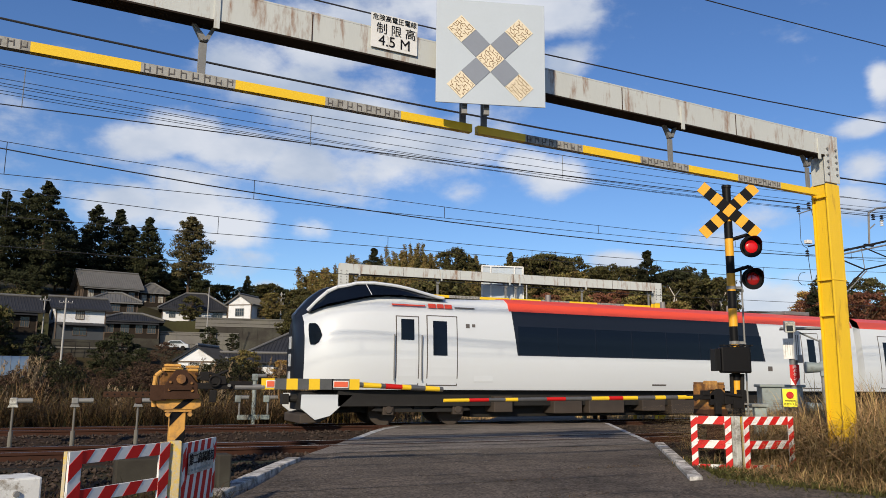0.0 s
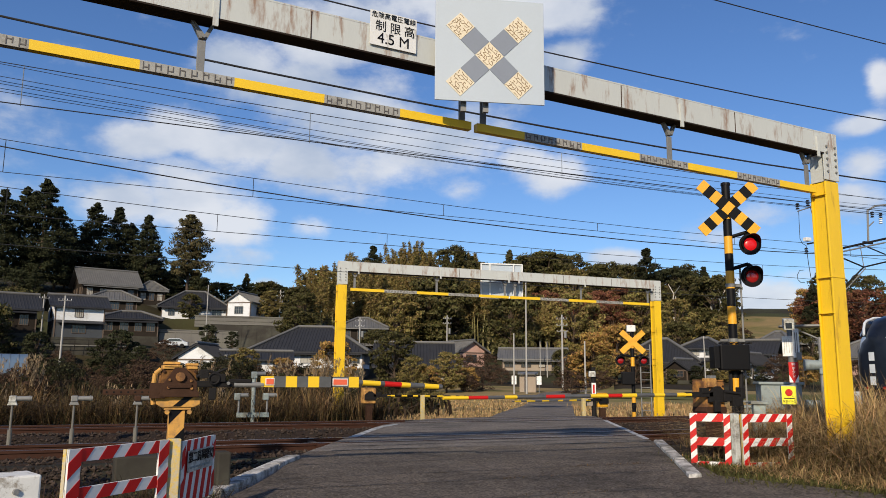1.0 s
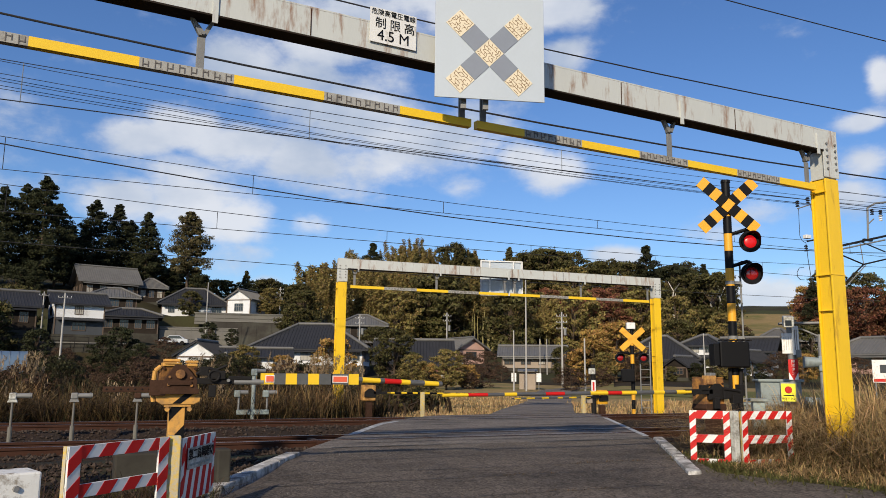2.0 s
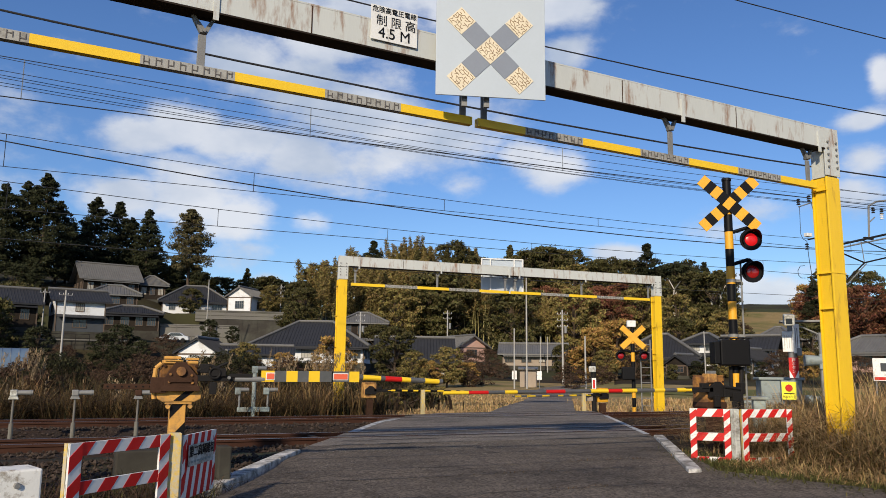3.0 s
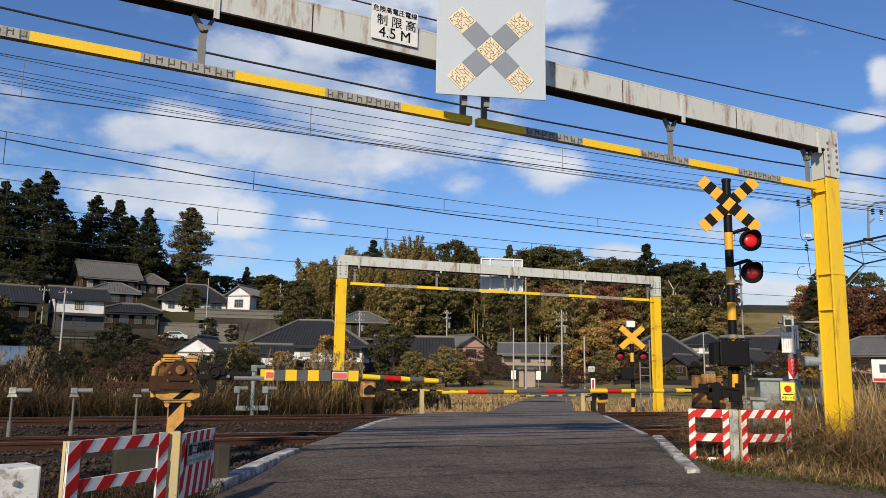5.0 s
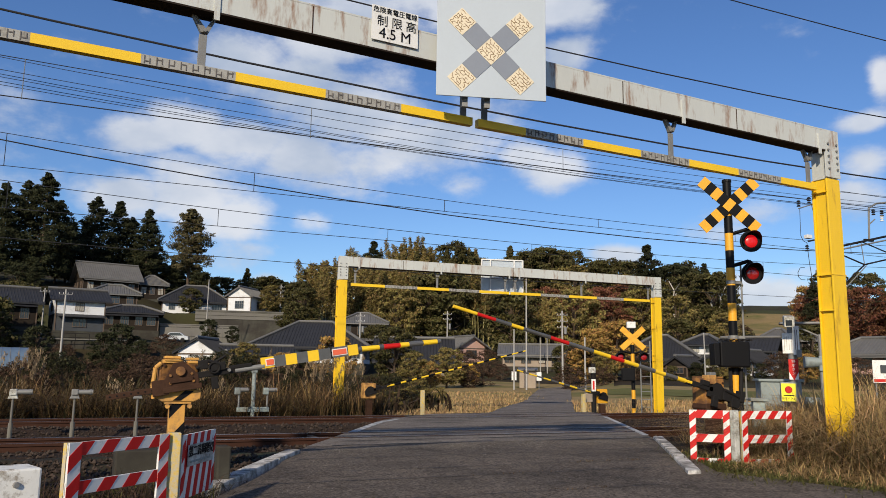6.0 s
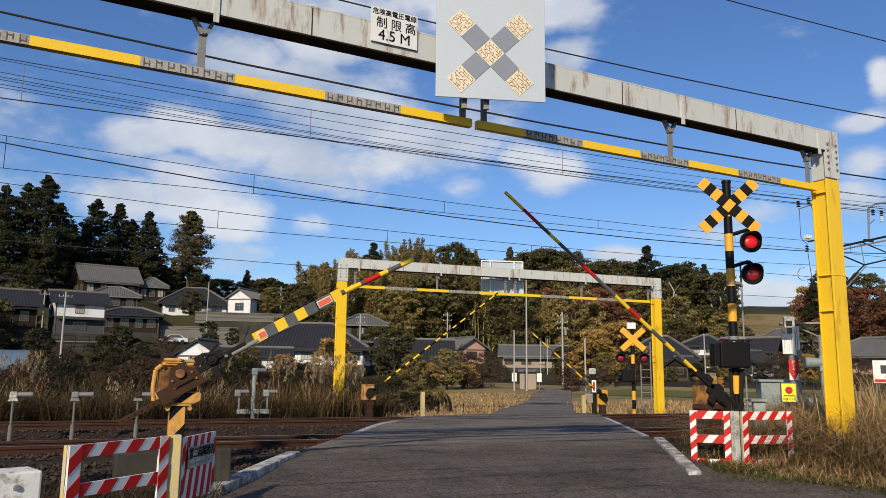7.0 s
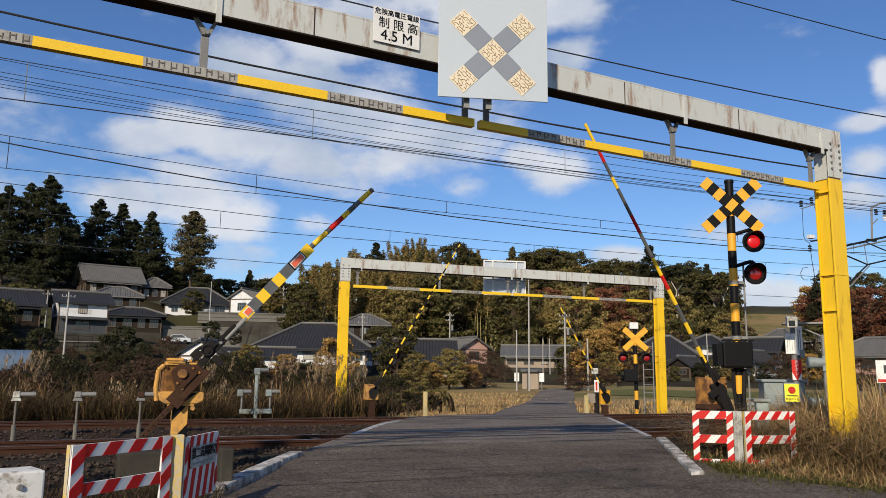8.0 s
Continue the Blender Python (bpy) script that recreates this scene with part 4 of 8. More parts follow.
    ARMS.append((arm, 0, 0, 1.24, 1, [(0, 0.0), (5.2, 0.0), (5.5, 1.0), (5.8, 5.2), (6, 9.4), (6.5, 19.5), (7, 29.9), (7.5, 40.4), (8, 49.0)]))


barrier_left()
RIGHT_SWING = [(0, -0.6), (5.1, -0.6), (5.45, 1.5), (5.8, 9.3), (6, 13.8), (6.5, 25.2), (7, 36.8), (7.5, 48.3), (8, 59.0)]


def barrier_thin(m, label, length, z, cols, seg, r, sign, swing, case_mat, far=False):
    t = thing("barrier_machine", m, label, "barrier", "crossing barriers")
    bm = B()
    box(bm, (0, 0.05, (z - 0.9) / 2 - 0.1), (0.2, 0.2, z + 0.5))
    part("pillar", bm, M["rust"], t, bevel=0.01)
    bm = B()
    box(bm, (0.0, 0.15, z - 0.02), (0.44, 0.36, 0.5))
    case = part("case", bm, case_mat, t, bevel=0.03)
    bm = B()
    box(bm, (0.0, 0.15, z + 0.24), (0.38, 0.38, 0.03))
    part("lid", bm, case_mat, case, bevel=0.006)
    if not far:
        part("side_case", box(B(), (-0.1, 0.0, z + 0.2), (0.2, 0.16, 0.16)), M["fadeorange"], case, "sunlit faded orange cover", bevel=0.015)
        part("skirt_plate", prism(B(), [(-0.24, z - 0.3), (-0.2, z - 0.36), (0.2, z - 0.36), (0.24, z - 0.3), (0.22, z - 0.22), (-0.22, z - 0.22)], -0.05, 0.32), M["rust"], case, bevel=0.01)
        for bx in (-0.17, 0.17):
            part("case_bolt", tube(B(), (bx, -0.03, z + 0.14), (bx, -0.055, z + 0.14), 0.02, 0.018, 8), M["rust"], case)
    arm = part("arm", prism(B(), [(-0.2, -0.14), (-0.2, 0.02), (-0.05, 0.14), (0.05, 0.14), (0.2, 0.02), (0.2, -0.14)], -0.1, -0.04), M["blackrub"], t, "crank plate carrying a thin striped arm", bevel=0.006)
    arm.matrix_basis = pose(0, 0, z)
    bm = B()
    box(bm, (sign * 0.42, -0.07, 0), (0.62, 0.06, 0.09))
    box(bm, (sign * 0.3, -0.08, 0.07), (0.16, 0.08, 0.09))
    if not far:
        box(bm, (-sign * 0.3, -0.1, -0.05), (0.4, 0.08, 0.16))
        box(bm, (-sign * 0.38, -0.12, -0.13), (0.2, 0.1, 0.16))
        tube(bm, (sign * 0.2, -0.09, 0.1), (sign * 0.55, -0.09, -0.06), 0.018, 0.018, 6)
        tube(bm, (-sign * 0.1, -0.14, 0.05), (-sign * 0.52, -0.14, 0.0), 0.03, 0.03, 8)
        box(bm, (-sign * 0.52, -0.1, 0.02), (0.1, 0.14, 0.2))
        box(bm, (sign * 0.08, -0.14, -0.2), (0.12, 0.06, 0.2))
    part("arm_holder", bm, M["blackrub"], arm, bevel=0.008)
    x, runs, i = 0.6, [], 0
    while x < length:
        q = seg * (0.7 + 0.6 * random.Random(i * 7 + int(length * 10)).random())
        runs.append((x, min(length, x + q), cols[i % len(cols)]))
        x += q
        i += 1
    rr = lambda x: r * (1.15 - 0.35 * abs(x) / length)
    stripes(arm, "arm_tube", runs, lambda bm, a, b: tube(bm, (a, -0.07, 0), (b, -0.07, 0), rr(a), rr(b), 10), sign)
    ARMS.append((arm, 0, 0, z, sign, swing))
    return t


barrier_thin(pose(10.16, 11.0, 0), "rusty orange barrier machine with a long thin striped arm", 5.35, 1.03,
             ["baryellow", "armgrey", "baryellow", "armgrey", "baryellow", "red", "baryellow", "armgrey", "armgrey", "red", "armgrey", "armgrey", "baryellow", "armgrey", "red", "baryellow"], 0.3, 0.034, -1, RIGHT_SWING, M["orangerust"])
barrier_thin(pose(8.5, 25.5, -0.3), "rust-stained far barrier machine with a thin black and yellow arm", 6.2, 0.95,
             ["baryellow", "black"], 0.22, 0.03, 1, RIGHT_SWING, M["fadeorange"], True)
barrier_thin(pose(17.45, 24.75, -0.3), "yellow far barrier machine with a thin black and yellow arm", 3.9, 0.8,
             ["baryellow", "armgrey", "baryellow", "armgrey"], 0.3, 0.032, -1, RIGHT_SWING, M["orange"], True)


# ---------------------------------------------------------------- crossing signals
def crossing_signal(m, label, h, striped_cross, lit, span=1.38, lamps=((0.375, 1.15), (0.375, 1.755))):
    t = thing("crossing_signal", m, label, "crossing signal", "crossing signals")
    n = int(h / 0.33)
    post = None
    for i in range(n):
        a, b = h * i / n, h * (i + 1) / n
        bm = B()
        tube(bm, (0, 0, a - (0.5 if i == 0 else 0)), (0, 0, b), 0.078, 0.078, 16)
        col = "black" if (n - i) % 2 else "orange"
        ob = part("post" if post is None else "post_band", bm, M[col], t if post is None else post, smooth=True)
        post = post or ob
    bm = B()
    tube(bm, (0, 0, h), (0, 0, h + 0.05), 0.09, 0.085, 16)
    part("post_cap", bm, M["black"], t)
    for d in (-1, 1):
        k = 9
        board = None
        for i in range(k):
            bm = B()
            e = span / k
            box(bm, (-span / 2 + e * (i + 0.5), -0.10 - 0.012 * (d > 0), 0), (e, 0.015, 0.222), Matrix.Translation((-0.005, 0, h - 0.46)) @ pose(0, 0, 0, 0, 42 * d, 0))
            col = "orange" if (i % 2 == 0 or not striped_cross) else "black"
            ob = part("cross_board" if board is None else "board_stripe", bm, M[col], t if board is None else board)
            board = board or ob
    bm = B()
    tube(bm, (-0.28, 0.12, h - 0.16), (-0.12, 0.05, h - 0.12), 0.15, 0.03, 14)
    part("bell_horn", bm, M["galv"], t, "grey loudspeaker horn")
    for i, (cx, drop) in enumerate(lamps):
        z, sd = h - drop, math.copysign(1, cx)
        bm = B()
        bent(bm, [(sd * 0.05, 0, z + 0.15), (cx - sd * 0.035, -0.02, z + 0.24), (cx + sd * 0.015, -0.05, z + 0.18)], 0.035)
        arm = part("lamp_arm", bm, M["black"], t)
        bm = B()
        tube(bm, (cx, -0.06, z), (cx, -0.10, z), 0.2, 0.205, 28)
        tube(bm, (cx, 0.12, z), (cx, -0.06, z), 0.1, 0.16, 20)
        head = part("lamp_head", bm, M["black"], t, "black round lamp with a hood", smooth=True)
        bm = B()
        ring = []
        for q in range(0, 25):
            w = radians(-35 + 250 * q / 24)
            dep = 0.07 + 0.13 * max(0, math.sin(w))
            for rr_ in (0.165, 0.175):
                for y in (-0.1, -0.1 - dep):
                    ring.append(bm.verts.new((cx + rr_ * math.cos(w), y, z + rr_ * math.sin(w))))
        for q in range(24):
            a, b = q * 4, q * 4 + 4
            for f in ((0, 1), (2, 3), (1, 3), (0, 2)):
                bm.faces.new((ring[a + f[0]], ring[a + f[1]], ring[b + f[1]], ring[b + f[0]]))
        part("hood", bm, M["black"], head)
        bm = B()
        bmesh.ops.create_uvsphere(bm, u_segments=20, v_segments=10, radius=0.125, matrix=Matrix.Translation((cx, -0.09, z)) @ Matrix.Diagonal((1, 0.3, 1, 1)))
        part("lens", bm, M["lamp_on"] if i == lit else M["lamp_off"], head, "lit red lens" if i == lit else "dark red lens", smooth=True)
    return t


sig = crossing_signal(pose(11.69, 12.05, -0.116, 0, 0, -25), "tall black and orange striped crossing signal with red lamps", 4.95, True, 0)


sig.scale = (1.09, 1.09, 1.09)


def signal_extras():
    z = 1.69
    bm = B()
    box(bm, (-0.06, -0.15, z), (0.54, 0.2, 0.47))
    ob = part("direction_indicator", bm, M["black"], sig, "black train direction indicator box", bevel=0.03)
    bm = B()
    for i in range(6):
        box(bm, (-0.28 + i * 0.1, -0.17, z + 0.26), (0.04, 0.22, 0.025))
    part("visor_lugs", bm, M["blackrub"], ob)
    bm = B()
    box(bm, (-0.39, -0.1, z), (0.1, 0.3, 0.40))
    part("side_visor", bm, M["black"], ob, bevel=0.01)
    bm = B()
    bent(bm, [(-0.1, -0.05, z - 0.25), (-0.12, -0.1, z - 0.6), (-0.05, -0.1, z - 1.3)], 0.035)
    bent(bm, [(0.1, -0.05, z - 0.25), (0.05, -0.1, z - 0.8), (0.08, -0.1, z - 1.5)], 0.04)
    part("cable", bm, M["blackrub"], sig, smooth=True)
    for zz in (3.0, 1.98):
        bm = B()
        tube(bm, (0, 0, zz), (0, 0, zz + 0.06), 0.09, 0.09, 16)
        box(bm, (0.12, -0.02, zz + 0.03), (0.12, 0.03, 0.05))
        part("clamp_band", bm, M["galv"], sig)


signal_extras()
farsig = crossing_signal(pose(19.45, 25.5, -0.35, 0, 0, -25), "far crossing signal with plain orange cross and ladder", 3.55, False, 9, 1.2, ((-0.5, 1.2), (0.42, 1.2)))


# ---------------------------------------------------------------- train
def car_section(w, top, bottom, roof_h):
    """Half outline of a car from the bottom of the side to the roof's middle: (y, z), y out from the middle."""
    s = top - 0.38
    return [(w - 0.10, bottom), (w - 0.03, bottom + 0.25), (w, bottom + 0.7), (w, 1.95), (w - 0.035, min(2.6, s - 0.12)), (w - 0.10, s), (w - 0.2, top - 0.14), (w - 0.42, top), (w * 0.35, roof_h), (0, roof_h + 0.03)]


def loft(stations, close=True):
    """stations: (x, half outline). Makes both sides; returns the bmesh."""
    bm = B()
    rings = []
    for x, half in stations:
        pts = [(x, -y, z) for y, z in half] + [(x, y, z) for y, z in reversed(half[:-1])]
        rings.append([bm.verts.new(v) for v in pts])
    for r0, r1 in zip(rings[:-1], rings[1:]):
        for i in range(len(r0) - 1):
            bm.faces.new((r0[i], r1[i], r1[i + 1], r0[i + 1]))
        bm.faces.new((r0[-1], r1[-1], r1[0], r0[0]))
    if close:
        bm.faces.new(rings[0])
        bm.faces.new(rings[-1][::-1])
    return bm


def lean(z, w=1.46):
    """How far in the side has come at height z."""
    return np.interp(z, [1.0, 1.25, 1.7, 1.95, 2.6, 3.3, 3.54], [w - 0.1, w - 0.03, w, w, w - 0.035, w - 0.10, w - 0.2])


def strip(x0, x1, z0, z1, out, shear0=0.0, shear1=0.0, n=8):
    """A thin sheet that follows the car's side, out metres proud, on its -y side."""
    bm = B()
    rows = []
    for i in range(n + 1):
        z = z0 + (z1 - z0) * i / n
        u = i / n
        y = -(lean(z) + out)
        rows.append([bm.verts.new((x0 + shear0 * u, y, z)), bm.verts.new((x1 + shear1 * u, y, z)), bm.verts.new((x1 + shear1 * u, y + out + 0.01, z)), bm.verts.new((x0 + shear0 * u, y + out + 0.01, z))])
    for a, b in zip(rows[:-1], rows[1:]):
        for i in range(4):
            bm.faces.new((a[i], a[(i + 1) % 4], b[(i + 1) % 4], b[i]))
    bm.faces.new(rows[0][::-1])
    bm.faces.new(rows[-1])
    return bm


def bogie(parent, x):
    bm = B()
    for y in (-0.98, 0.98):
        prism(bm, [(x - 1.5, 0.42), (x - 1.3, 0.62), (x - 0.5, 0.62), (x - 0.3, 0.45), (x + 0.3, 0.45), (x + 0.5, 0.62), (x + 1.3, 0.62), (x + 1.5, 0.42), (x + 1.0, 0.38), (x - 1.0, 0.38)], y - 0.06, y + 0.06)
    box(bm, (x, 0, 0.5), (0.5, 2.0, 0.2))
    for dx in (-0.35, 0.35):
        tube(bm, (x + dx, -1.0, 0.62), (x + dx, -1.0, 0.95), 0.12, 0.12, 10)
    b = part("bogie", bm, M["t_under"], parent, "dusty steel bogie, darkened for the shade under the car", bevel=0.01)
    for dx in (-1.05, 1.05):
        for y in (-0.535, 0.535):
            bm = B()
            tube(bm, (x + dx, y - 0.06, 0.43), (x + dx, y + 0.06, 0.43), 0.43, 0.43, 28)
            tube(bm, (x + dx, y - 0.09 if y < 0 else y, 0.43), (x + dx, y if y < 0 else y + 0.09, 0.43), 0.12, 0.12, 12)
            part("wheel", bm, M["t_case"], b, smooth=True)
        bm = B()
        box(bm, (x + dx, -1.05, 0.45), (0.3, 0.12, 0.28))
        tube(bm, (x + dx, -1.1, 0.45), (x + dx, -1.15, 0.45), 0.11, 0.1, 12)
        part("axle_box", bm, M["t_case"], b, bevel=0.01)


def underfloor(parent, boxes):
    bm = B()
    box(bm, (10.6, 0, 0.80), (19.0, 2.3, 0.5))
    part("underframe", bm, M["t_under"], parent)
    # dark block added between the bogies to deepen the shade under the floor
    part("keel", box(B(), (10.4, 0.1, 0.52), (10.4, 1.7, 0.62)), M["t_under"], parent, "underfloor equipment, near black for the shade under the car", bevel=0.02)
    part("centre_sill", box(B(), (10.4, 0.0, 0.6), (18.6, 0.7, 0.5)), M["t_under"], parent)
    for x, w, h in boxes:
        bm = B()
        box(bm, (x, -0.9, 0.72 - h / 2 + 0.1), (w, 0.9, h))
        part("equipment_case", bm, M["t_case"], parent, "brown dusty equipment case", bevel=0.02)


def door(parent, x0, x1, z0, z1, win):
    bm = strip(x0 - 0.03, x1 + 0.03, z0 - 0.03, z1 + 0.03, 0.006)
    d = part("door", bm, M["seam"], parent, "white car door with a dark window")
    part("door_leaf", strip(x0, x1, z0, z1, 0.012), M["t_white"], d)
    part("door_window", strip(x0 + win[0], x1 - win[1], win[2], win[3], 0.018), M["t_glass"], d)
    return d


def tail_car():
    t = thing("train_car", pose(4.82, T2, 0), "white express train end car with black canopy and red roof edge", "train car", "train cars")
    def width(x):
        return float(np.interp(x, [0.40, 0.44, 0.50, 0.58, 0.7, 0.85, 1.1, 1.5, 2.0, 2.5], [0.46, 0.62, 0.74, 0.84, 0.96, 1.08, 1.23, 1.37, 1.44, 1.46]))
    def top(x):
        return float(np.interp(x, [0.4, 0.6, 1.0, 1.6, 2.2, 4.2, 6.0, 20.6], [2.82, 2.92, 3.10, 3.30, 3.42, 3.56, 3.66, 3.68]))
    def half(x):
        rh = np.interp(x, [0.4, 0.46, 0.6, 0.77, 1.3, 1.8, 2.25, 3.0, 4.2, 6.0, 20.6], [2.9, 2.98, 3.14, 3.32, 3.66, 3.84, 3.9, 3.84, 3.64, 3.7, 3.72])
        return car_section(width(x), top(x), 1.0, rh)
    xs = [0.40, 0.44, 0.50, 0.58, 0.64, 0.7, 0.77, 0.85, 0.97, 1.1, 1.3, 1.5, 1.75, 2.0, 2.25, 2.6, 3.0, 3.6, 4.2, 6, 12, 20.3, 20.6]
    bm = loft([(x, half(x)) for x in xs])
    for f in bm.faces:
        c = f.calc_center_median()
        if c.x < 0.6 or (c.x < 4.2 and c.z > top(c.x) + 0.02):
            f.material_index = 1
    part("body", bm, [M["t_white"], M["t_dark"]], t, "glossy white body shell", smooth=True)
    for s in (-1, 1):
        # canopy side windows follow the roof's swell
        bm = B()
        lo, hi, arch = [], [], []
        for i in range(17):
            x = 0.68 + 3.5 * i / 16
            zb = np.interp(x, [0.68, 1.0, 1.6, 2.2, 4.2], [2.97, 3.15, 3.34, 3.45, 3.56])
            zt = np.interp(x, [0.68, 0.9, 1.3, 1.8, 2.2, 3.0, 4.2], [3.0, 3.24, 3.56, 3.74, 3.76, 3.70, 3.57])
            yl, yh = width(x) - 0.16, width(x) - 0.36
            lo.append(bm.verts.new((x, s * yl, zb)))
            hi.append(bm.verts.new((x, s * yh, zt)))
            arch.append((x, s * (yh + 0.01), zt + 0.03))
        lo2 = [bm.verts.new((v.co.x, v.co.y - s * 0.3, v.co.z)) for v in lo]
        hi2 = [bm.verts.new((v.co.x, v.co.y - s * 0.3, v.co.z)) for v in hi]
        for i in range(16):
            for p, q in ((lo, hi), (hi, hi2), (hi2, lo2), (lo2, lo)):
                bm.faces.new((p[i], p[i + 1], q[i + 1], q[i]))
        can = part("canopy_window", bm, M["t_glass"], t, "black canopy glazing")
        part("canopy_trim", bent(B(), arch, 0.05, 8), M["t_white"], can, "white arched trim", smooth=True)
        for x in (2.1,):
            k = int((x - 0.68) / 3.5 * 16)
            part("window_bar", tube(B(), (x, s * (width(x) - 0.15), np.interp(x, [1.6, 2.2, 4.2], [3.35, 3.46, 3.57])), (x - 0.1, s * (width(x) - 0.34), arch[k][2] - 0.03), 0.009, 0.009, 6), M["t_white"], can)
        # small cab window set in the cheek
        bm = B()
        rows = []
        for z, x0, x1 in ((2.05, 0.70, 0.8), (2.12, 0.68, 0.88), (2.3, 0.66, 0.95), (2.45, 0.65, 0.91), (2.58, 0.65, 0.85), (2.63, 0.67, 0.8)):
            row = []
            for i in range(5):
                x = x0 + (x1 - x0) * i / 4
                row.append(bm.verts.new((x, s * (lean(z, width(x)) + 0.012), z)))
            rows.append(row)
        for p, q in zip(rows[:-1], rows[1:]):
            for i in range(4):
                bm.faces.new((p[i], p[i + 1], q[i + 1], q[i]))
        bmesh.ops.solidify(bm, geom=bm.faces[:], thickness=0.01)
        part("cab_window", bm, M["t_glass"], t, "small dark cab side window")
        part("side_skirt", prism(B(), [(0.86, 0.86), (2.1, 0.86), (1.55, 0.3), (1.2, 0.2), (0.85, 0.5)], s * 1.12 - 0.03, s * 1.12 + 0.03), M["t_white"], t, "white wedge-shaped skirt panel", bevel=0.01)
    part("snow_plough", prism(B(), [(0.5, 0.1), (1.0, 0.12), (1.5, 0.46), (0.95, 0.42), (0.5, 0.32)], -0.95, 0.95), M["t_case"], t, bevel=0.02)
    part("coupler_pocket", box(B(), (1.05, 0, 0.68), (0.9, 1.5, 0.5)), M["t_under"], t)
    bm = B()
    tube(bm, (0.25, 0, 0.72), (0.9, 0, 0.72), 0.09, 0.12, 10)
    box(bm, (0.28, 0, 0.72), (0.18, 0.3, 0.28))
    part("coupler", bm, M["t_under"], t)
    for z in (1.3, 1.78, 2.26):
        part("front_marking", box(B(), (0.393, 0.1, z), (0.012, 0.24, 0.34)), M["t_white"], t, "white marking on the dark front")
    for y in (-0.36, 0.36):
        part("tail_lamp", tube(B(), (0.42, y, 1.02), (0.385, y, 1.02), 0.07, 0.06, 14), M["lamp_off"], t, "red tail lamp")
    # the nose reaches further forward and the cab roof swells higher
    for o in t.children_recursive:
        kind_ = o.name.split(".")[0]
        lift = 0.13 if kind_ == "cab_window" else 0.0
        fore = 0.4 if kind_ == "side_skirt" else 0.0
        for v in o.data.vertices:
            x = v.co.x
            v.co.x = x - 0.37 * (1 - smooth01(0.4, 3.6, x)) - fore
            if kind_ in ("body", "canopy_window", "canopy_trim", "window_bar"):
                v.co.z += 0.14 * smooth01(3.0, 3.5, v.co.z) * smooth01(0.5, 1.2, x) * (1 - smooth01(2.6, 4.2, x)) + 0.1 * smooth01(2.6, 3.0, v.co.z) * (1 - smooth01(0.9, 1.6, x))
            v.co.z += lift
    d = door(t, 2.64, 3.27, 1.14, 3.0, (0.12, 0.12, 2.36, 2.94))
    bm = B()
    for x in (2.55, 3.36):
        tube(bm, (x, -1.5, 1.25), (x, -1.5, 2.5), 0.02, 0.02, 6)
    part("handrail", bm, M["galv"], d)
    door(t, 3.56, 4.45, 1.14, 3.05, (0.16, 0.3, 1.95, 2.92))
    # window band, roof edge, bars for writing
    band = part("window_band", strip(6.42, 16.1, 2.0, 3.3, 0.006, -0.16, -0.22), M["t_dark"], t, "long black window band")
    for i in range(7):
        part("window_pane", strip(6.46 + i * 1.365, 7.80 + i * 1.365, 2.03, 2.86, 0.011), M["t_glass"], band)
    bm = B()
    rows = []
    for x in (6.18, 20.55):
        rows.append([bm.verts.new((x, y, z)) for y, z in ((-1.366, 3.3), (-1.272, 3.55), (-1.05, 3.69), (-0.5, 3.735), (-0.5, 3.6), (-1.3, 3.3))])
    for i in range(6):
        bm.faces.new((rows[0][i], rows[0][(i + 1) % 6], rows[1][(i + 1) % 6], rows[1][i]))
    bm.faces.new(rows[0])
    bm.faces.new(rows[1][::-1])
    part("red_roof_edge", bm, M["t_red"], t, "bright red roof edge band")
    for x0, x1, z0, z1, c in ((2.5, 3.5, 3.32, 3.36, "t_red"), (3.6, 3.83, 3.29, 3.41, "t_red"), (3.87, 4.07, 3.29, 3.41, "t_red"), (4.11, 4.33, 3.29, 3.41, "t_red"), (4.42, 5.05, 3.31, 3.345, "seam"),
                              (4.75, 4.87, 2.75, 2.87, "seam"), (4.95, 5.05, 2.78, 2.87, "seam"), (11.3, 11.85, 1.15, 1.2, "seam"), (16.2, 16.4, 1.68, 1.84, "seam")):
        part("marking_bar", strip(x0, x1, z0, z1, 0.008), M[c], t)
    part("step_panel", strip(5.0, 5.6, 1.2, 1.4, 0.004), M["t_white"], t)
    door(t, 17.9, 18.7, 1.12, 3.02, (0.25, 0.2, 1.85, 2.82))
    for x in (3.6, 17.2):
        bogie(t, x)
    underfloor(t, [(6.0, 0.6, 0.45), (8.2, 1.0, 0.5), (9.6, 1.3, 0.5), (11.4, 0.9, 0.45), (12.9, 1.6, 0.55), (14.6, 0.8, 0.5)])
    for x in (8.0, 12.5, 15.4):
        part("antenna", tube(B(), (x, -0.6, 3.7), (x, -0.6, 3.95), 0.09, 0.08, 10), M["galv"], t)
    part("roof_box", box(B(), (18.5, 0, 3.8), (1.2, 1.6, 0.14)), M["galv"], t, bevel=0.03)
    return t


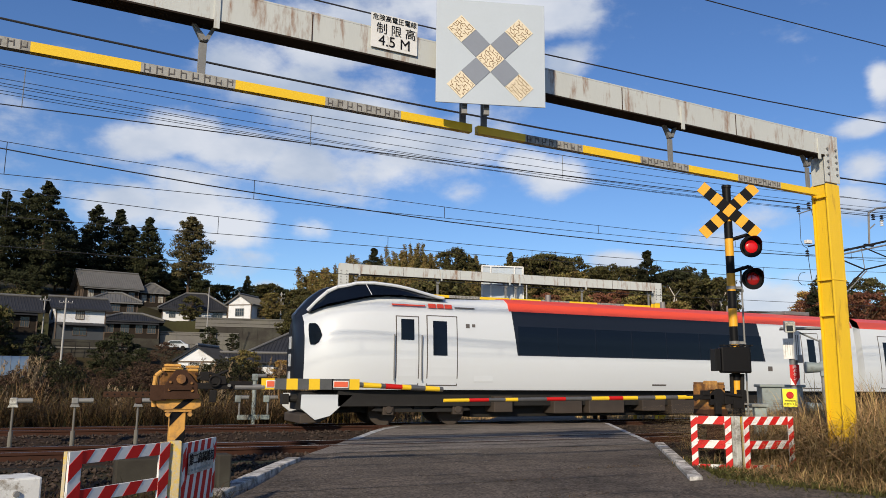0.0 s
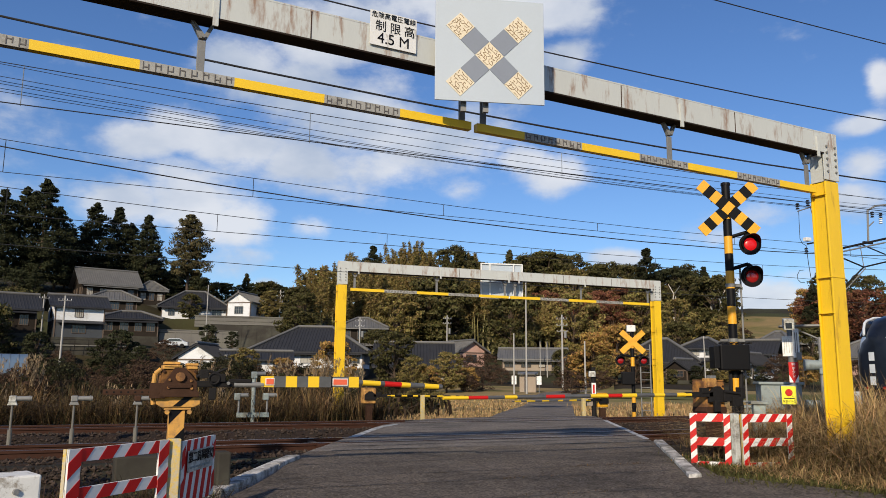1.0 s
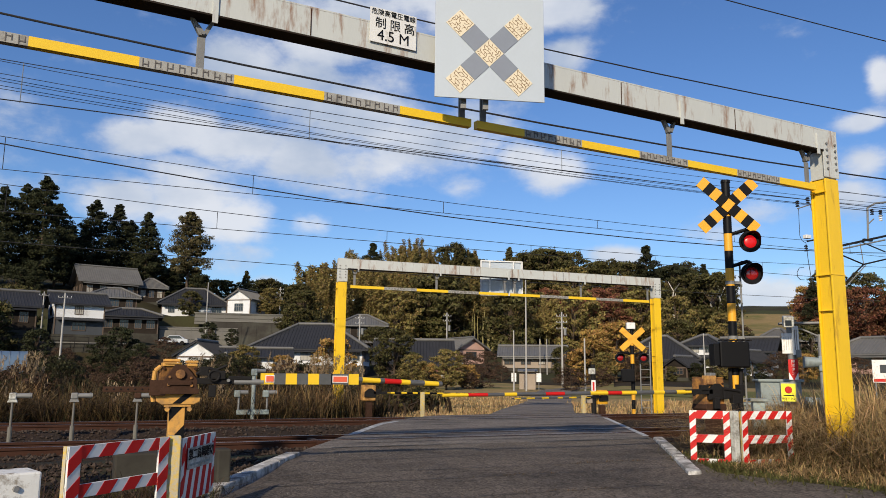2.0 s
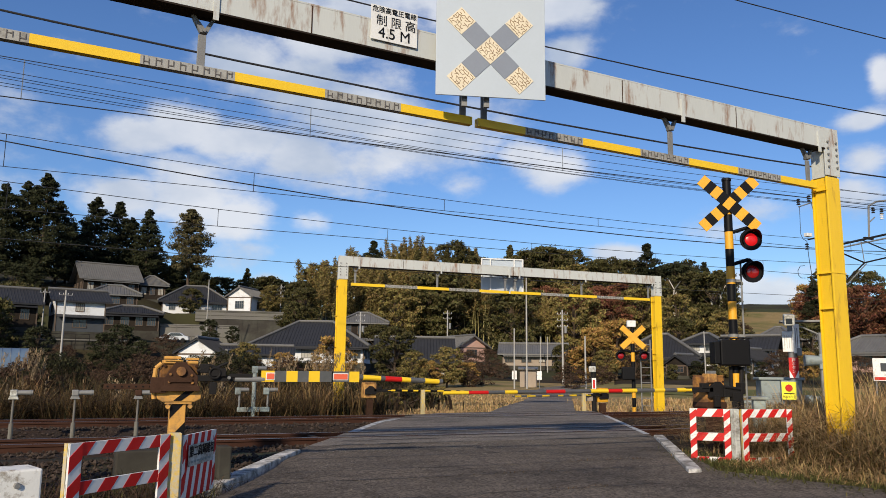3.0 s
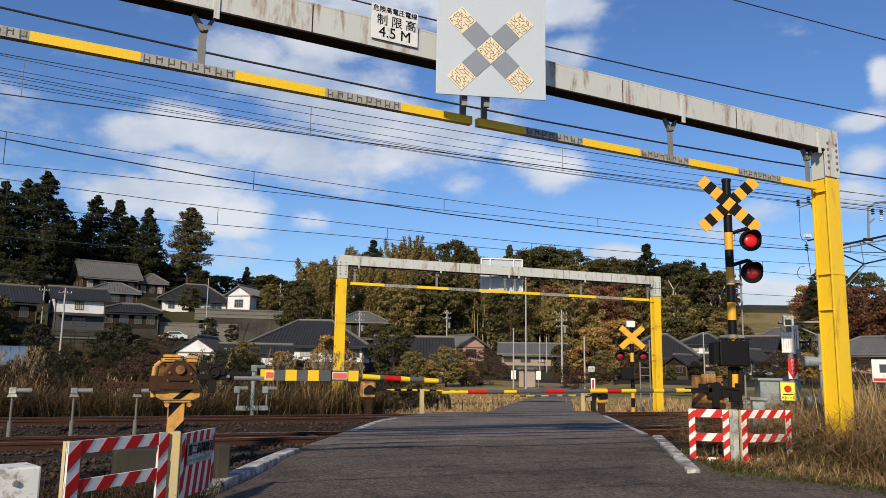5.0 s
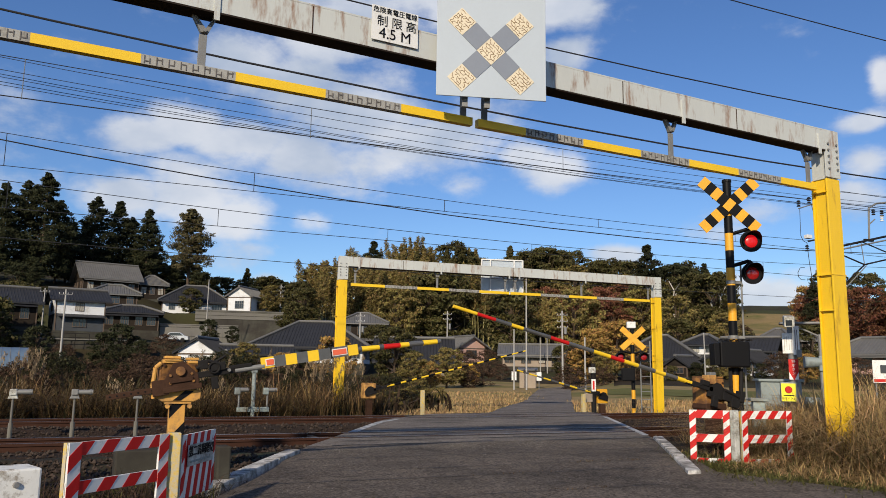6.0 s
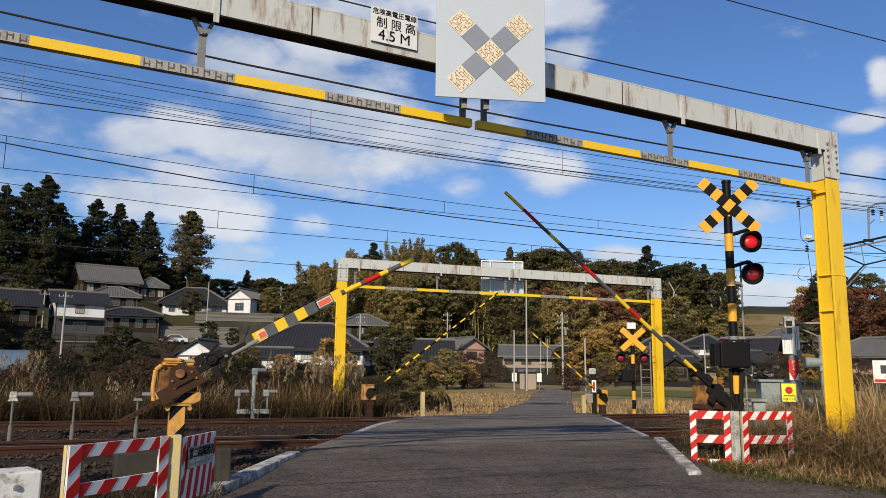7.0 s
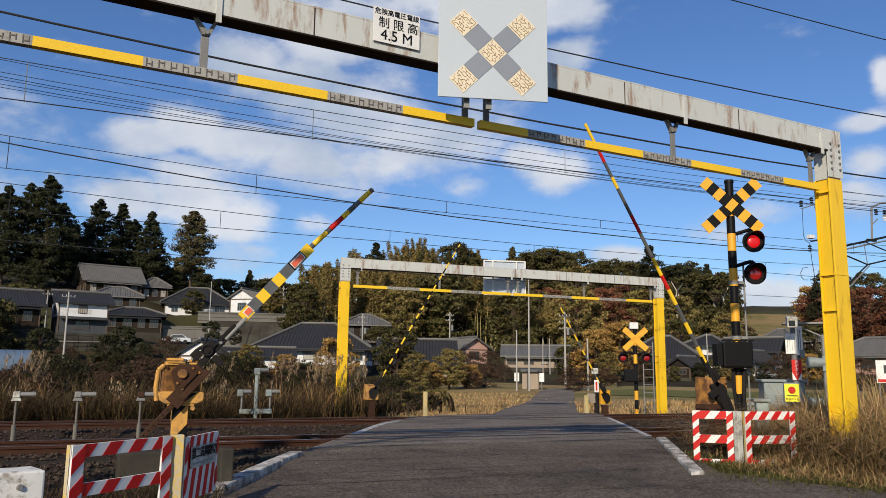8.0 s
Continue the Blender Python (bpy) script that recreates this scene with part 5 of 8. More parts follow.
def middle_car():
    t = thing("train_car", pose(25.77, T2, 0), "white express train middle car with black window band", "train car", "train cars")
    bm = loft([(x, car_section(1.46, 3.68, 1.0, 3.72)) for x in (0.0, 0.05, 5, 12, 20.0)])
    part("body", bm, M["t_white"], t, smooth=True)
    part("gangway", box(B(), (-0.15, 0, 2.2), (0.35, 1.2, 2.4)), M["blackrub"], t, "black gangway bellows")
    door(t, 0.9, 1.75, 1.12, 3.02, (0.2, 0.25, 1.85, 2.82))
    part("window_band", strip(3.2, 17.0, 2.0, 3.3, 0.006, -0.16, -0.22), M["t_dark"], t, "long black window band")
    bm = B()
    rows = []
    for x in (0.0, 20.0):
        rows.append([bm.verts.new((x, y, z)) for y, z in ((-1.366, 3.3), (-1.272, 3.55), (-1.05, 3.69), (-0.5, 3.735), (-0.5, 3.6), (-1.3, 3.3))])
    for i in range(6):
        bm.faces.new((rows[0][i], rows[0][(i + 1) % 6], rows[1][(i + 1) % 6], rows[1][i]))
    bm.faces.new(rows[0])
    bm.faces.new(rows[1][::-1])
    part("red_roof_edge", bm, M["t_red"], t)
    for x in (3.2, 16.8):
        bogie(t, x)
    underfloor(t, [(6.5, 1.6, 0.5), (9.0, 1.4, 0.5), (12.0, 2.0, 0.55)])
    return t


CARS = [(tail_car(), 4.82), (middle_car(), 25.77)]
SPEED = 23.4


# ---------------------------------------------------------------- houses
def house(bearing, d, w, dep, wall_h, roof_h, kind, walls, roof, turn=0, base=None, over=0.7, storeys=1, label="", windows=3, name="house"):
    """A tiled house: plinth, walls, hip or gable roof with eaves and ridge, windows with frames."""
    x, y = spot(bearing, d)
    z = ground(x, y) if base is None else base
    t = thing(name, pose(x, y, z, 0, 0, -bearing + turn), label or "tile-roofed house", "house")
    bm = B()
    box(bm, (0, 0, -1.9), (w + 0.2, dep + 0.2, 4.4))
    part("plinth", bm, M["shotcrete"], t)
    bm = B()
    box(bm, (0, 0, wall_h / 2 + 0.3), (w, dep, wall_h))
    if kind == "gable":
        prism(bm, [(-w / 2, wall_h + 0.3), (w / 2, wall_h + 0.3), (0, wall_h + 0.3 + roof_h * 0.92)], -dep / 2, dep / 2)
    if kind == "gable_side":
        prism(bm, [(-dep / 2, wall_h + 0.3), (dep / 2, wall_h + 0.3), (0, wall_h + 0.3 + roof_h * 0.92)], -w / 2, w / 2, Matrix.Rotation(radians(90), 4, "Z"))
    wall = part("wall", bm, M[walls], t, bevel=0.02)
    if storeys == 2 and walls == "greywall":
        part("upper_wall", box(B(), (0, 0, wall_h * 0.76 + 0.3), (w + 0.06, dep + 0.06, wall_h * 0.46)), M["plaster"], t, "white plastered upper wall")
    # roof
    bm = B()
    W, D, z0, z1 = w / 2 + over, dep / 2 + over, wall_h + 0.3 - over * roof_h / (dep / 2) * 0.6, wall_h + 0.3 + roof_h
    th = 0.18
    if kind == "hip":
        rl = max(0.4, W - D * 0.85)
        low = [(-W, -D, z0), (W, -D, z0), (W, D, z0), (-W, D, z0)]
        r0, r1 = (-rl, 0, z1), (rl, 0, z1)
        ridge = [(r0, r1)] + [((sx * W, sy * D, z0 + 0.06), (sx * rl, 0, z1)) for sx in (-1, 1) for sy in (-1, 1)]
    elif kind == "gable":
        low = [(-W, -D, z0), (W, -D, z0), (W, D, z0), (-W, D, z0)]
        r0, r1 = (0, -D, z1), (0, D, z1)
        ridge = [(r0, r1)]
    else:
        low = [(-W, -D, z0), (W, -D, z0), (W, D, z0), (-W, D, z0)]
        r0, r1 = (-W, 0, z1), (W, 0, z1)
        ridge = [(r0, r1)]
    v = [bm.verts.new(p) for p in low] + [bm.verts.new(r0), bm.verts.new(r1)]
    u = [bm.verts.new((p[0], p[1], p[2] - th)) for p in low] + [bm.verts.new((r0[0], r0[1], r0[2] - th)), bm.verts.new((r1[0], r1[1], r1[2] - th))]
    if kind == "gable":
        tops = [(0, 4, 5, 3), (1, 2, 5, 4)]
        ends = [(0, 4), (4, 1), (2, 5), (5, 3), (3, 0), (1, 2)]
    elif kind == "hip":
        tops = [(0, 1, 5, 4), (2, 3, 4, 5), (1, 2, 5), (3, 0, 4)]
        ends = [(0, 1), (1, 2), (2, 3), (3, 0)]
    else:
        tops = [(0, 1, 5, 4), (2, 3, 4, 5)]
        ends = [(0, 1), (1, 5), (5, 2), (2, 3), (3, 4), (4, 0)]
    for f in tops:
        bm.faces.new([v[i] for i in f])
        bm.faces.new([u[i] for i in f][::-1])
    for a, b in ends:
        bm.faces.new((v[a], v[b], u[b], u[a]))
    rf = part("roof", bm, M[roof], t, "tiled roof")
    # tile courses
    bm = B()
    def course(p0, p1, q0, q1):
        n = max(4, int((Vector(p1) - Vector(p0)).length / 0.36))
        for i in range(n + 1):
            a, b = Vector(p0).lerp(Vector(p1), i / n), Vector(q0).lerp(Vector(q1), i / n)
            tube(bm, a + Vector((0, 0, 0.01)), b + Vector((0, 0, 0.01)), 0.055, 0.055, 4, False)
    if kind == "gable":
        course(low[0], low[3], r0, r1)
        course(low[1], low[2], r0, r1)
    elif kind == "hip":
        rl_ = r1[0]
        course((-rl_, -D, z0), (rl_, -D, z0), r0, r1)
        for sx in (-1, 1):
            for i in range(1, 12):
                f = i / 12
                tube(bm, (sx * (rl_ + (W - rl_) * f), -D, z0 + 0.02), (sx * (rl_ + (W - rl_) * f), -D * f, z1 + (z0 - z1) * f + 0.02), 0.055, 0.055, 4, False)
                tube(bm, (sx * W, -D * (1 - f), z0 + 0.02), (sx * (rl_ + (W - rl_) * (1 - f)), -D * (1 - f), z1 + (z0 - z1) * (1 - f) + 0.02), 0.055, 0.055, 4, False)
    else:
        course(low[0], low[1], r0, r1)
    part("tiling", bm, M[roof], rf)["kind"] = "stuff"
    for a, b in ridge:
        bm = B()
        a, b = Vector(a), Vector(b)
        tube(bm, a + Vector((0, 0, 0.1)), b + Vector((0, 0, 0.1)), 0.17, 0.17, 8)
        part("ridge_tiles", bm, M["kawara2"], rf)
    # windows on the three sides that can be seen
    rr = random.Random(int(bearing * 10 + d))
    for side in (0, 1, 2):
        span = w if side == 0 else dep
        n = windows if side == 0 else max(1, windows - 1)
        for s in range(storeys):
            zc = 0.3 + wall_h * (s + 0.52) / storeys
            for i in range(n):
                c = -span / 2 + span * (i + 0.5) / n + rr.uniform(-0.15, 0.15)
                ww, wh = min(span / n * 0.62, rr.choice((1.6, 1.0, 1.8))), min(1.3, wall_h / storeys * 0.5)
                m = {0: Matrix.Translation((c, -dep / 2 - 0.03, zc)), 1: pose(-w / 2 - 0.03, -c, zc, 0, 0, -90), 2: pose(w / 2 + 0.03, c, zc, 0, 0, 90)}[side]
                wf = part("window", box(box(box(box(B(), (0, 0, wh / 2), (ww, 0.1, 0.08), m), (0, 0, -wh / 2), (ww, 0.12, 0.08), m), (-ww / 2, 0, 0), (0.07, 0.1, wh), m), (ww / 2, 0, 0), (0.07, 0.1, wh), m), M["timber"] if walls != "plaster" else M["galv"], t)
                part("pane", box(B(), (0, 0.01, 0), (ww, 0.03, wh), m), M["screen"] if rr.random() < 0.3 else M["pane"], wf)
                for q in range(1, 4):
                    part("mullion", box(B(), (-ww / 2 + ww * q / 4, -0.01, 0), (0.04 + 0.03 * (q == 2), 0.05, wh), m), M["timber"] if walls != "plaster" else M["galv"], wf)
                part("transom", box(B(), (0, -0.012, wh * 0.12), (ww, 0.05, 0.04), m), M["timber"] if walls != "plaster" else M["galv"], wf)
    for sx in (-1, 1):
        part("corner_post", box(B(), (sx * (w / 2 - 0.05), -dep / 2 - 0.02, wall_h / 2 + 0.3), (0.14, 0.1, wall_h)), M["timber"], t)
    part("wall_plate", box(B(), (0, -dep / 2 - 0.02, wall_h + 0.05), (w, 0.08, 0.16)), M["timber"], t)
    if storeys == 2 or w > 7:
        hz = 0.3 + wall_h * (0.5 if storeys == 2 else 0.86)
        bm = B()
        prism(bm, [(-dep / 2 - 0.9, hz - 0.22), (-dep / 2, hz + 0.12), (-dep / 2, hz + 0.02), (-dep / 2 - 0.9, hz - 0.3)], -w / 2 + 0.1, w / 2 - 0.1, Matrix(((0, 1, 0, 0), (1, 0, 0, 0), (0, 0, 1, 0), (0, 0, 0, 1))))
        part("pent_roof", bm, M[roof], t, "narrow pent roof above the windows")
    return t


def make_houses():
    H = house
    H(-6.2, 113, 8.0, 7, 3.2, 1.9, "gable_side", "darkwall", "kawara", 6, base=5.9, label="dark house with a tiled roof below the wood", windows=3)
    H(-1.6, 114, 5.9, 6.5, 4.1, 1.5, "gable_side", "greywall", "kawara", 8, base=5.6, storeys=2, label="two-storey house with white upper and grey lower wall", windows=1)
    H(1.8, 128, 7.8, 6, 2.7, 1.1, "hip", "darkwall", "kawara", 0, base=6.6, label="dark timber house with a low tiled roof", windows=4)
    H(0.63, 133, 6.7, 5.5, 4.5, 1.4, "hip", "darkwall", "kawara2", 0, base=8.0, storeys=2, label="upper storey of a timber house with grey tiles", windows=3)
    H(0.05, 150, 9.2, 8, 3.2, 2.8, "gable_side", "darkwall", "kawara2", 12, base=13.3, label="large old farmhouse with a weathered grey roof", windows=4)
    H(2.95, 151, 4.2, 5, 2.8, 1.6, "hip", "darkwall", "kawara2", 6, base=13.3, label="small dark outbuilding on the hillside")
    H(5.9, 147, 10.9, 9, 2.4, 2.9, "hip", "plaster", "kawara", 0, base=10.5, label="house with a broad dark tiled roof and white walls")
    H(9.5, 142, 4.5, 6.0, 3.2, 1.6, "gable", "plaster", "kawara2", -28, base=10.5, label="white plastered storehouse with a gable roof", windows=1, over=0.5)
    H(6.9, 92, 4.4, 6, 1.9, 1.5, "gable", "plaster", "kawara", -20, label="small white gabled house", windows=1, over=0.4)
    H(8.4, 88, 2.6, 3, 1.5, 0.9, "gable", "darkwall", "kawara", -10, label="small dark open gabled shed", windows=1, over=0.3)
    H(10.3, 93, 7.0, 4, 1.9, 0.8, "gable_side", "plaster", "kawara", 0, label="long low outbuilding with a dark roof")
    H(14.4, 103, 13.5, 11, 2.2, 3.1, "hip", "plaster", "kawara", -8, label="large house with a big dark hipped roof", windows=5)
    H(17.8, 122, 6.5, 6, 5.2, 1.5, "hip", "darkwall", "kawara2", 0, storeys=2, label="two-storey house with grey tiles")
    H(21.6, 92, 8.0, 7, 2.0, 2.5, "gable_side", "darkwall", "kawara", 0, label="dark-roofed farmhouse with a red lean-to", windows=3)
    H(23.6, 90, 3.6, 3, 1.3, 0.5, "gable_side", "darkwall", "redroof", 0, label="rust-red roofed lean-to shed", windows=1)
    H(25.0, 122, 4.6, 7, 2.3, 1.6, "gable", "pinkwall", "kawara2", 30, label="pink-walled house with a grey gable roof", windows=1)
    H(30.3, 120, 9.2, 7, 1.9, 1.4, "gable_side", "beige", "kawara2", 0, label="long low house with beige walls", windows=4)
    H(39.3, 98, 8.2, 8, 2.0, 2.5, "hip", "darkwall", "kawara", -6, label="large dark-roofed farmhouse behind clipped shrubs", windows=4)
    H(40.8, 90, 2.6, 3, 1.3, 0.9, "gable", "darkwall", "kawara", -30, label="small gabled porch of dark timber", windows=1, over=0.35)
    H(42.3, 103, 3.8, 5, 2.9, 1.1, "hip", "plaster", "kawara", -10, storeys=2, label="two-storey house with white walls", windows=2)
    H(45.2, 100, 5.4, 5, 2.1, 1.4, "gable_side", "plaster", "kawara", -10, label="white-walled house with a dark gabled roof")
    H(45.0, 92, 3.4, 5, 1.6, 1.1, "gable", "plaster", "kawara", -25, label="small gabled porch house")
    H(47.0, 108, 2.6, 4, 2.0, 1.0, "hip", "darkwall", "kawara2", -10, base=4.0, label="small grey-roofed house on the slope", windows=1, over=0.4)
    H(48.8, 110, 4.2, 5, 1.9, 1.1, "gable_side", "darkwall", "kawara2", -10, base=3.8, label="low grey-roofed house on the slope", windows=2, over=0.5)
    H(52.6, 100, 7.5, 6, 2.4, 1.6, "hip", "pinkwall", "kawara2", -20, label="pink-walled house with a grey roof")


make_houses()


# ---------------------------------------------------------------- plants
def leaf_mesh(name, pts, size, rng, flat=0.0, long=1.0, outward=None):
    """Many small loose leaf sprays: one pointed blade each, at the points given."""
    n = len(pts)
    nrm = rng.normal(size=(n, 3))
    nrm[:, 2] = nrm[:, 2] * (1 - flat) + np.sign(nrm[:, 2]) * flat * 1.4
    if outward is not None:
        nrm = nrm * 0.55 + outward
    nrm /= np.linalg.norm(nrm, axis=1)[:, None]
    aux = rng.normal(size=(n, 3))
    u = np.cross(nrm, aux)
    u /= np.linalg.norm(u, axis=1)[:, None] + 1e-9
    v = np.cross(nrm, u)
    s = size * rng.uniform(0.6, 1.4, size=(n, 1))
    a, b, c = pts - u * s * long, pts + v * s * 0.75 + nrm * s * 0.2, pts + u * s * long - v * s * 0.35
    vs = np.stack([a, b, c], 1).reshape(-1, 3)
    fs = np.arange(3 * n).reshape(n, 3)
    me = bpy.data.meshes.new(name)
    me.from_pydata(vs.tolist(), [], fs.tolist())
    return me


def trunk_mesh(h, r, limbs, rng, bend=0.3):
    bm = B()
    p, k = Vector((0, 0, -0.4)), 6
    for i in range(k):
        q = Vector((rng.normal() * bend * 0.3, rng.normal() * bend * 0.3, h * (i + 1) / k))
        tube(bm, p, q, r * (1 - 0.8 * i / k), r * (1 - 0.8 * (i + 1) / k), 8, False)
        p = q
    for a, b, lr in limbs:
        tube(bm, a, b, lr, lr * 0.35, 6, False)
    return bm


def broadleaf(name, h, spread, leaf, seed, n=5200, size=0.3, label="", start=0.25, clumps=26):
    n, size, clumps = int(n * 1.35), size * 0.74, int(clumps * 3.2)
    """A round-headed tree: trunk, limbs and clumps of leaves with gaps."""
    rng = np.random.default_rng(seed)
    cs, limbs = [], []
    for i in range(clumps):
        a, f = rng.uniform(0, 2 * math.pi), rng.uniform(0, 1)
        z = h * (start + (0.95 - start) * f)
        env = math.sin(math.pi * (0.12 + 0.80 * f)) ** 0.7
        r = spread * env * math.sqrt(rng.uniform(0.15, 1))
        cs.append((r * math.cos(a), r * math.sin(a), z, spread * rng.uniform(0.09, 0.27)))
        if i % 3 == 0:
            limbs.append((Vector((0, 0, z * 0.55)), Vector((r * math.cos(a), r * math.sin(a), z)), 0.025 * h * 0.3))
    cs = np.array(cs)
    wgt = cs[:, 3] ** 2
    idx = rng.choice(len(cs), n, p=wgt / wgt.sum())
    dirs = rng.normal(size=(n, 3))
    dirs /= np.linalg.norm(dirs, axis=1)[:, None]
    dirs[:, 2] = np.where(rng.uniform(size=n) < 0.7, np.abs(dirs[:, 2]), dirs[:, 2])
    rad = rng.uniform(0.1, 1, (n, 1)) ** 0.4 * np.where(rng.uniform(size=(n, 1)) < 0.14, 1.45, 1.0)
    pts = cs[idx, :3] + dirs * rad * cs[idx, 3:] * np.array([1.1, 1.1, 0.62])
    t = thing(name, pose(0, 0, -300), label, "tree")
    part("trunk", trunk_mesh(h * 0.75, 0.028 * h, limbs, rng), M["bark"], t)
    part("crown", leaf_mesh("crown", pts, size, rng, 0.2, 1.0, dirs), M[leaf], t)
    return t


def conifer(name, h, spread, leaf, seed, n=5200, size=0.32, label="", bare=0.15, ragged=0.35, blunt=1.6):
    """A cedar: straight trunk, separate upswept boughs that end in dense pads, uneven outline."""
    rng = np.random.default_rng(seed)
    pts, outs, limbs = [], [], []
    boughs = int(h * 6.5)
    per = n // boughs
    for i in range(boughs):
        f = (i + rng.uniform(0, 1)) / boughs
        z = h * (bare + (0.975 - bare) * f)
        prof = (1 - f ** blunt) ** 0.8 * (0.6 + 0.4 * min(1, f * 4)) * (1 + 0.2 * math.sin(f * 15 + seed * 2.1))
        a = i * 2.4 + rng.normal() * 0.5
        L = spread * prof * rng.uniform(1 - ragged, 1 + ragged * 0.5) + 0.25
        e = np.array([math.cos(a) * L, math.sin(a) * L, -L * 0.10 + 0.25])
        for k, share in ((0.95, 0.46), (0.66, 0.32), (0.36, 0.22)):
            m = max(3, int(per * share))
            c = np.array([0, 0, z]) + e * k
            r = (0.24 + 0.16 * L * (0.6 + 0.4 * k)) * rng.uniform(0.7, 1.25)
            d = rng.normal(size=(m, 3))
            d /= np.linalg.norm(d, axis=1)[:, None]
            pts.append(c + d * rng.uniform(0.15, 1.25, (m, 1)) ** 0.6 * r * np.array([1.15, 1.15, 0.6]))
            outs.append(d)
        if i % 3 == 0:
            limbs.append((Vector((0, 0, z - 0.2)), Vector((e[0] * 0.85, e[1] * 0.85, z + e[2] * 0.85)), 0.03 + 0.012 * L))
    t = thing(name, pose(0, 0, -300), label, "tree")
    part("trunk", trunk_mesh(h * 0.97, 0.016 * h, limbs, rng, 0.15), M["bark"], t)
    part("crown", leaf_mesh("crown", np.concatenate(pts), size, rng, 0.35, 1.0, np.concatenate(outs)), M[leaf], t)
    return t


def bamboo(name, h, seed, label=""):
    """A clump of leaning bamboo culms with feathery tops."""
    rng = np.random.default_rng(seed)
    bm = B()
    pts = []
    for i in range(16):
        x, y = rng.normal(size=2) * 1.5
        lx, ly = rng.normal(size=2) * 1.0
        hh = h * rng.uniform(0.75, 1.05)
        last = Vector((x, y, -0.3))
        for k in range(1, 7):
            f = k / 6
            q = Vector((x + lx * f * f, y + ly * f * f, hh * f - 0.6 * f ** 4))
            tube(bm, last, q, 0.07 * (1 - 0.8 * (f - 1 / 6)), 0.07 * (1 - 0.8 * f), 5, False)
            last = q
        m = 480
        f = rng.uniform(0.42, 1.02, m) ** 0.8
        p = np.stack([x + lx * f * f, y + ly * f * f, hh * f - 0.6 * f ** 4], 1)
        pts.append(p + rng.normal(size=(m, 3)) * np.array([0.5, 0.5, 0.5]) * (1.2 - f)[:, None] ** 0.6)
    t = thing(name, pose(0, 0, -300), label, "tree")
    part("culms", bm, M["culm"], t)["kind"] = "stuff"
    part("foliage", leaf_mesh("foliage", np.concatenate(pts), 0.15, rng, 0.1, 2.0), M["bamboo"], t)
    return t


def put(src, bearing, d, scale, turn, dz=0.0, group=""):
    x, y = spot(bearing, d)
    ob = copy_thing(src, pose(x, y, ground(x, y) - 0.1 + dz, 0, 0, turn))
    ob.scale = (scale, scale, scale)
    return ob


PROTO = {}


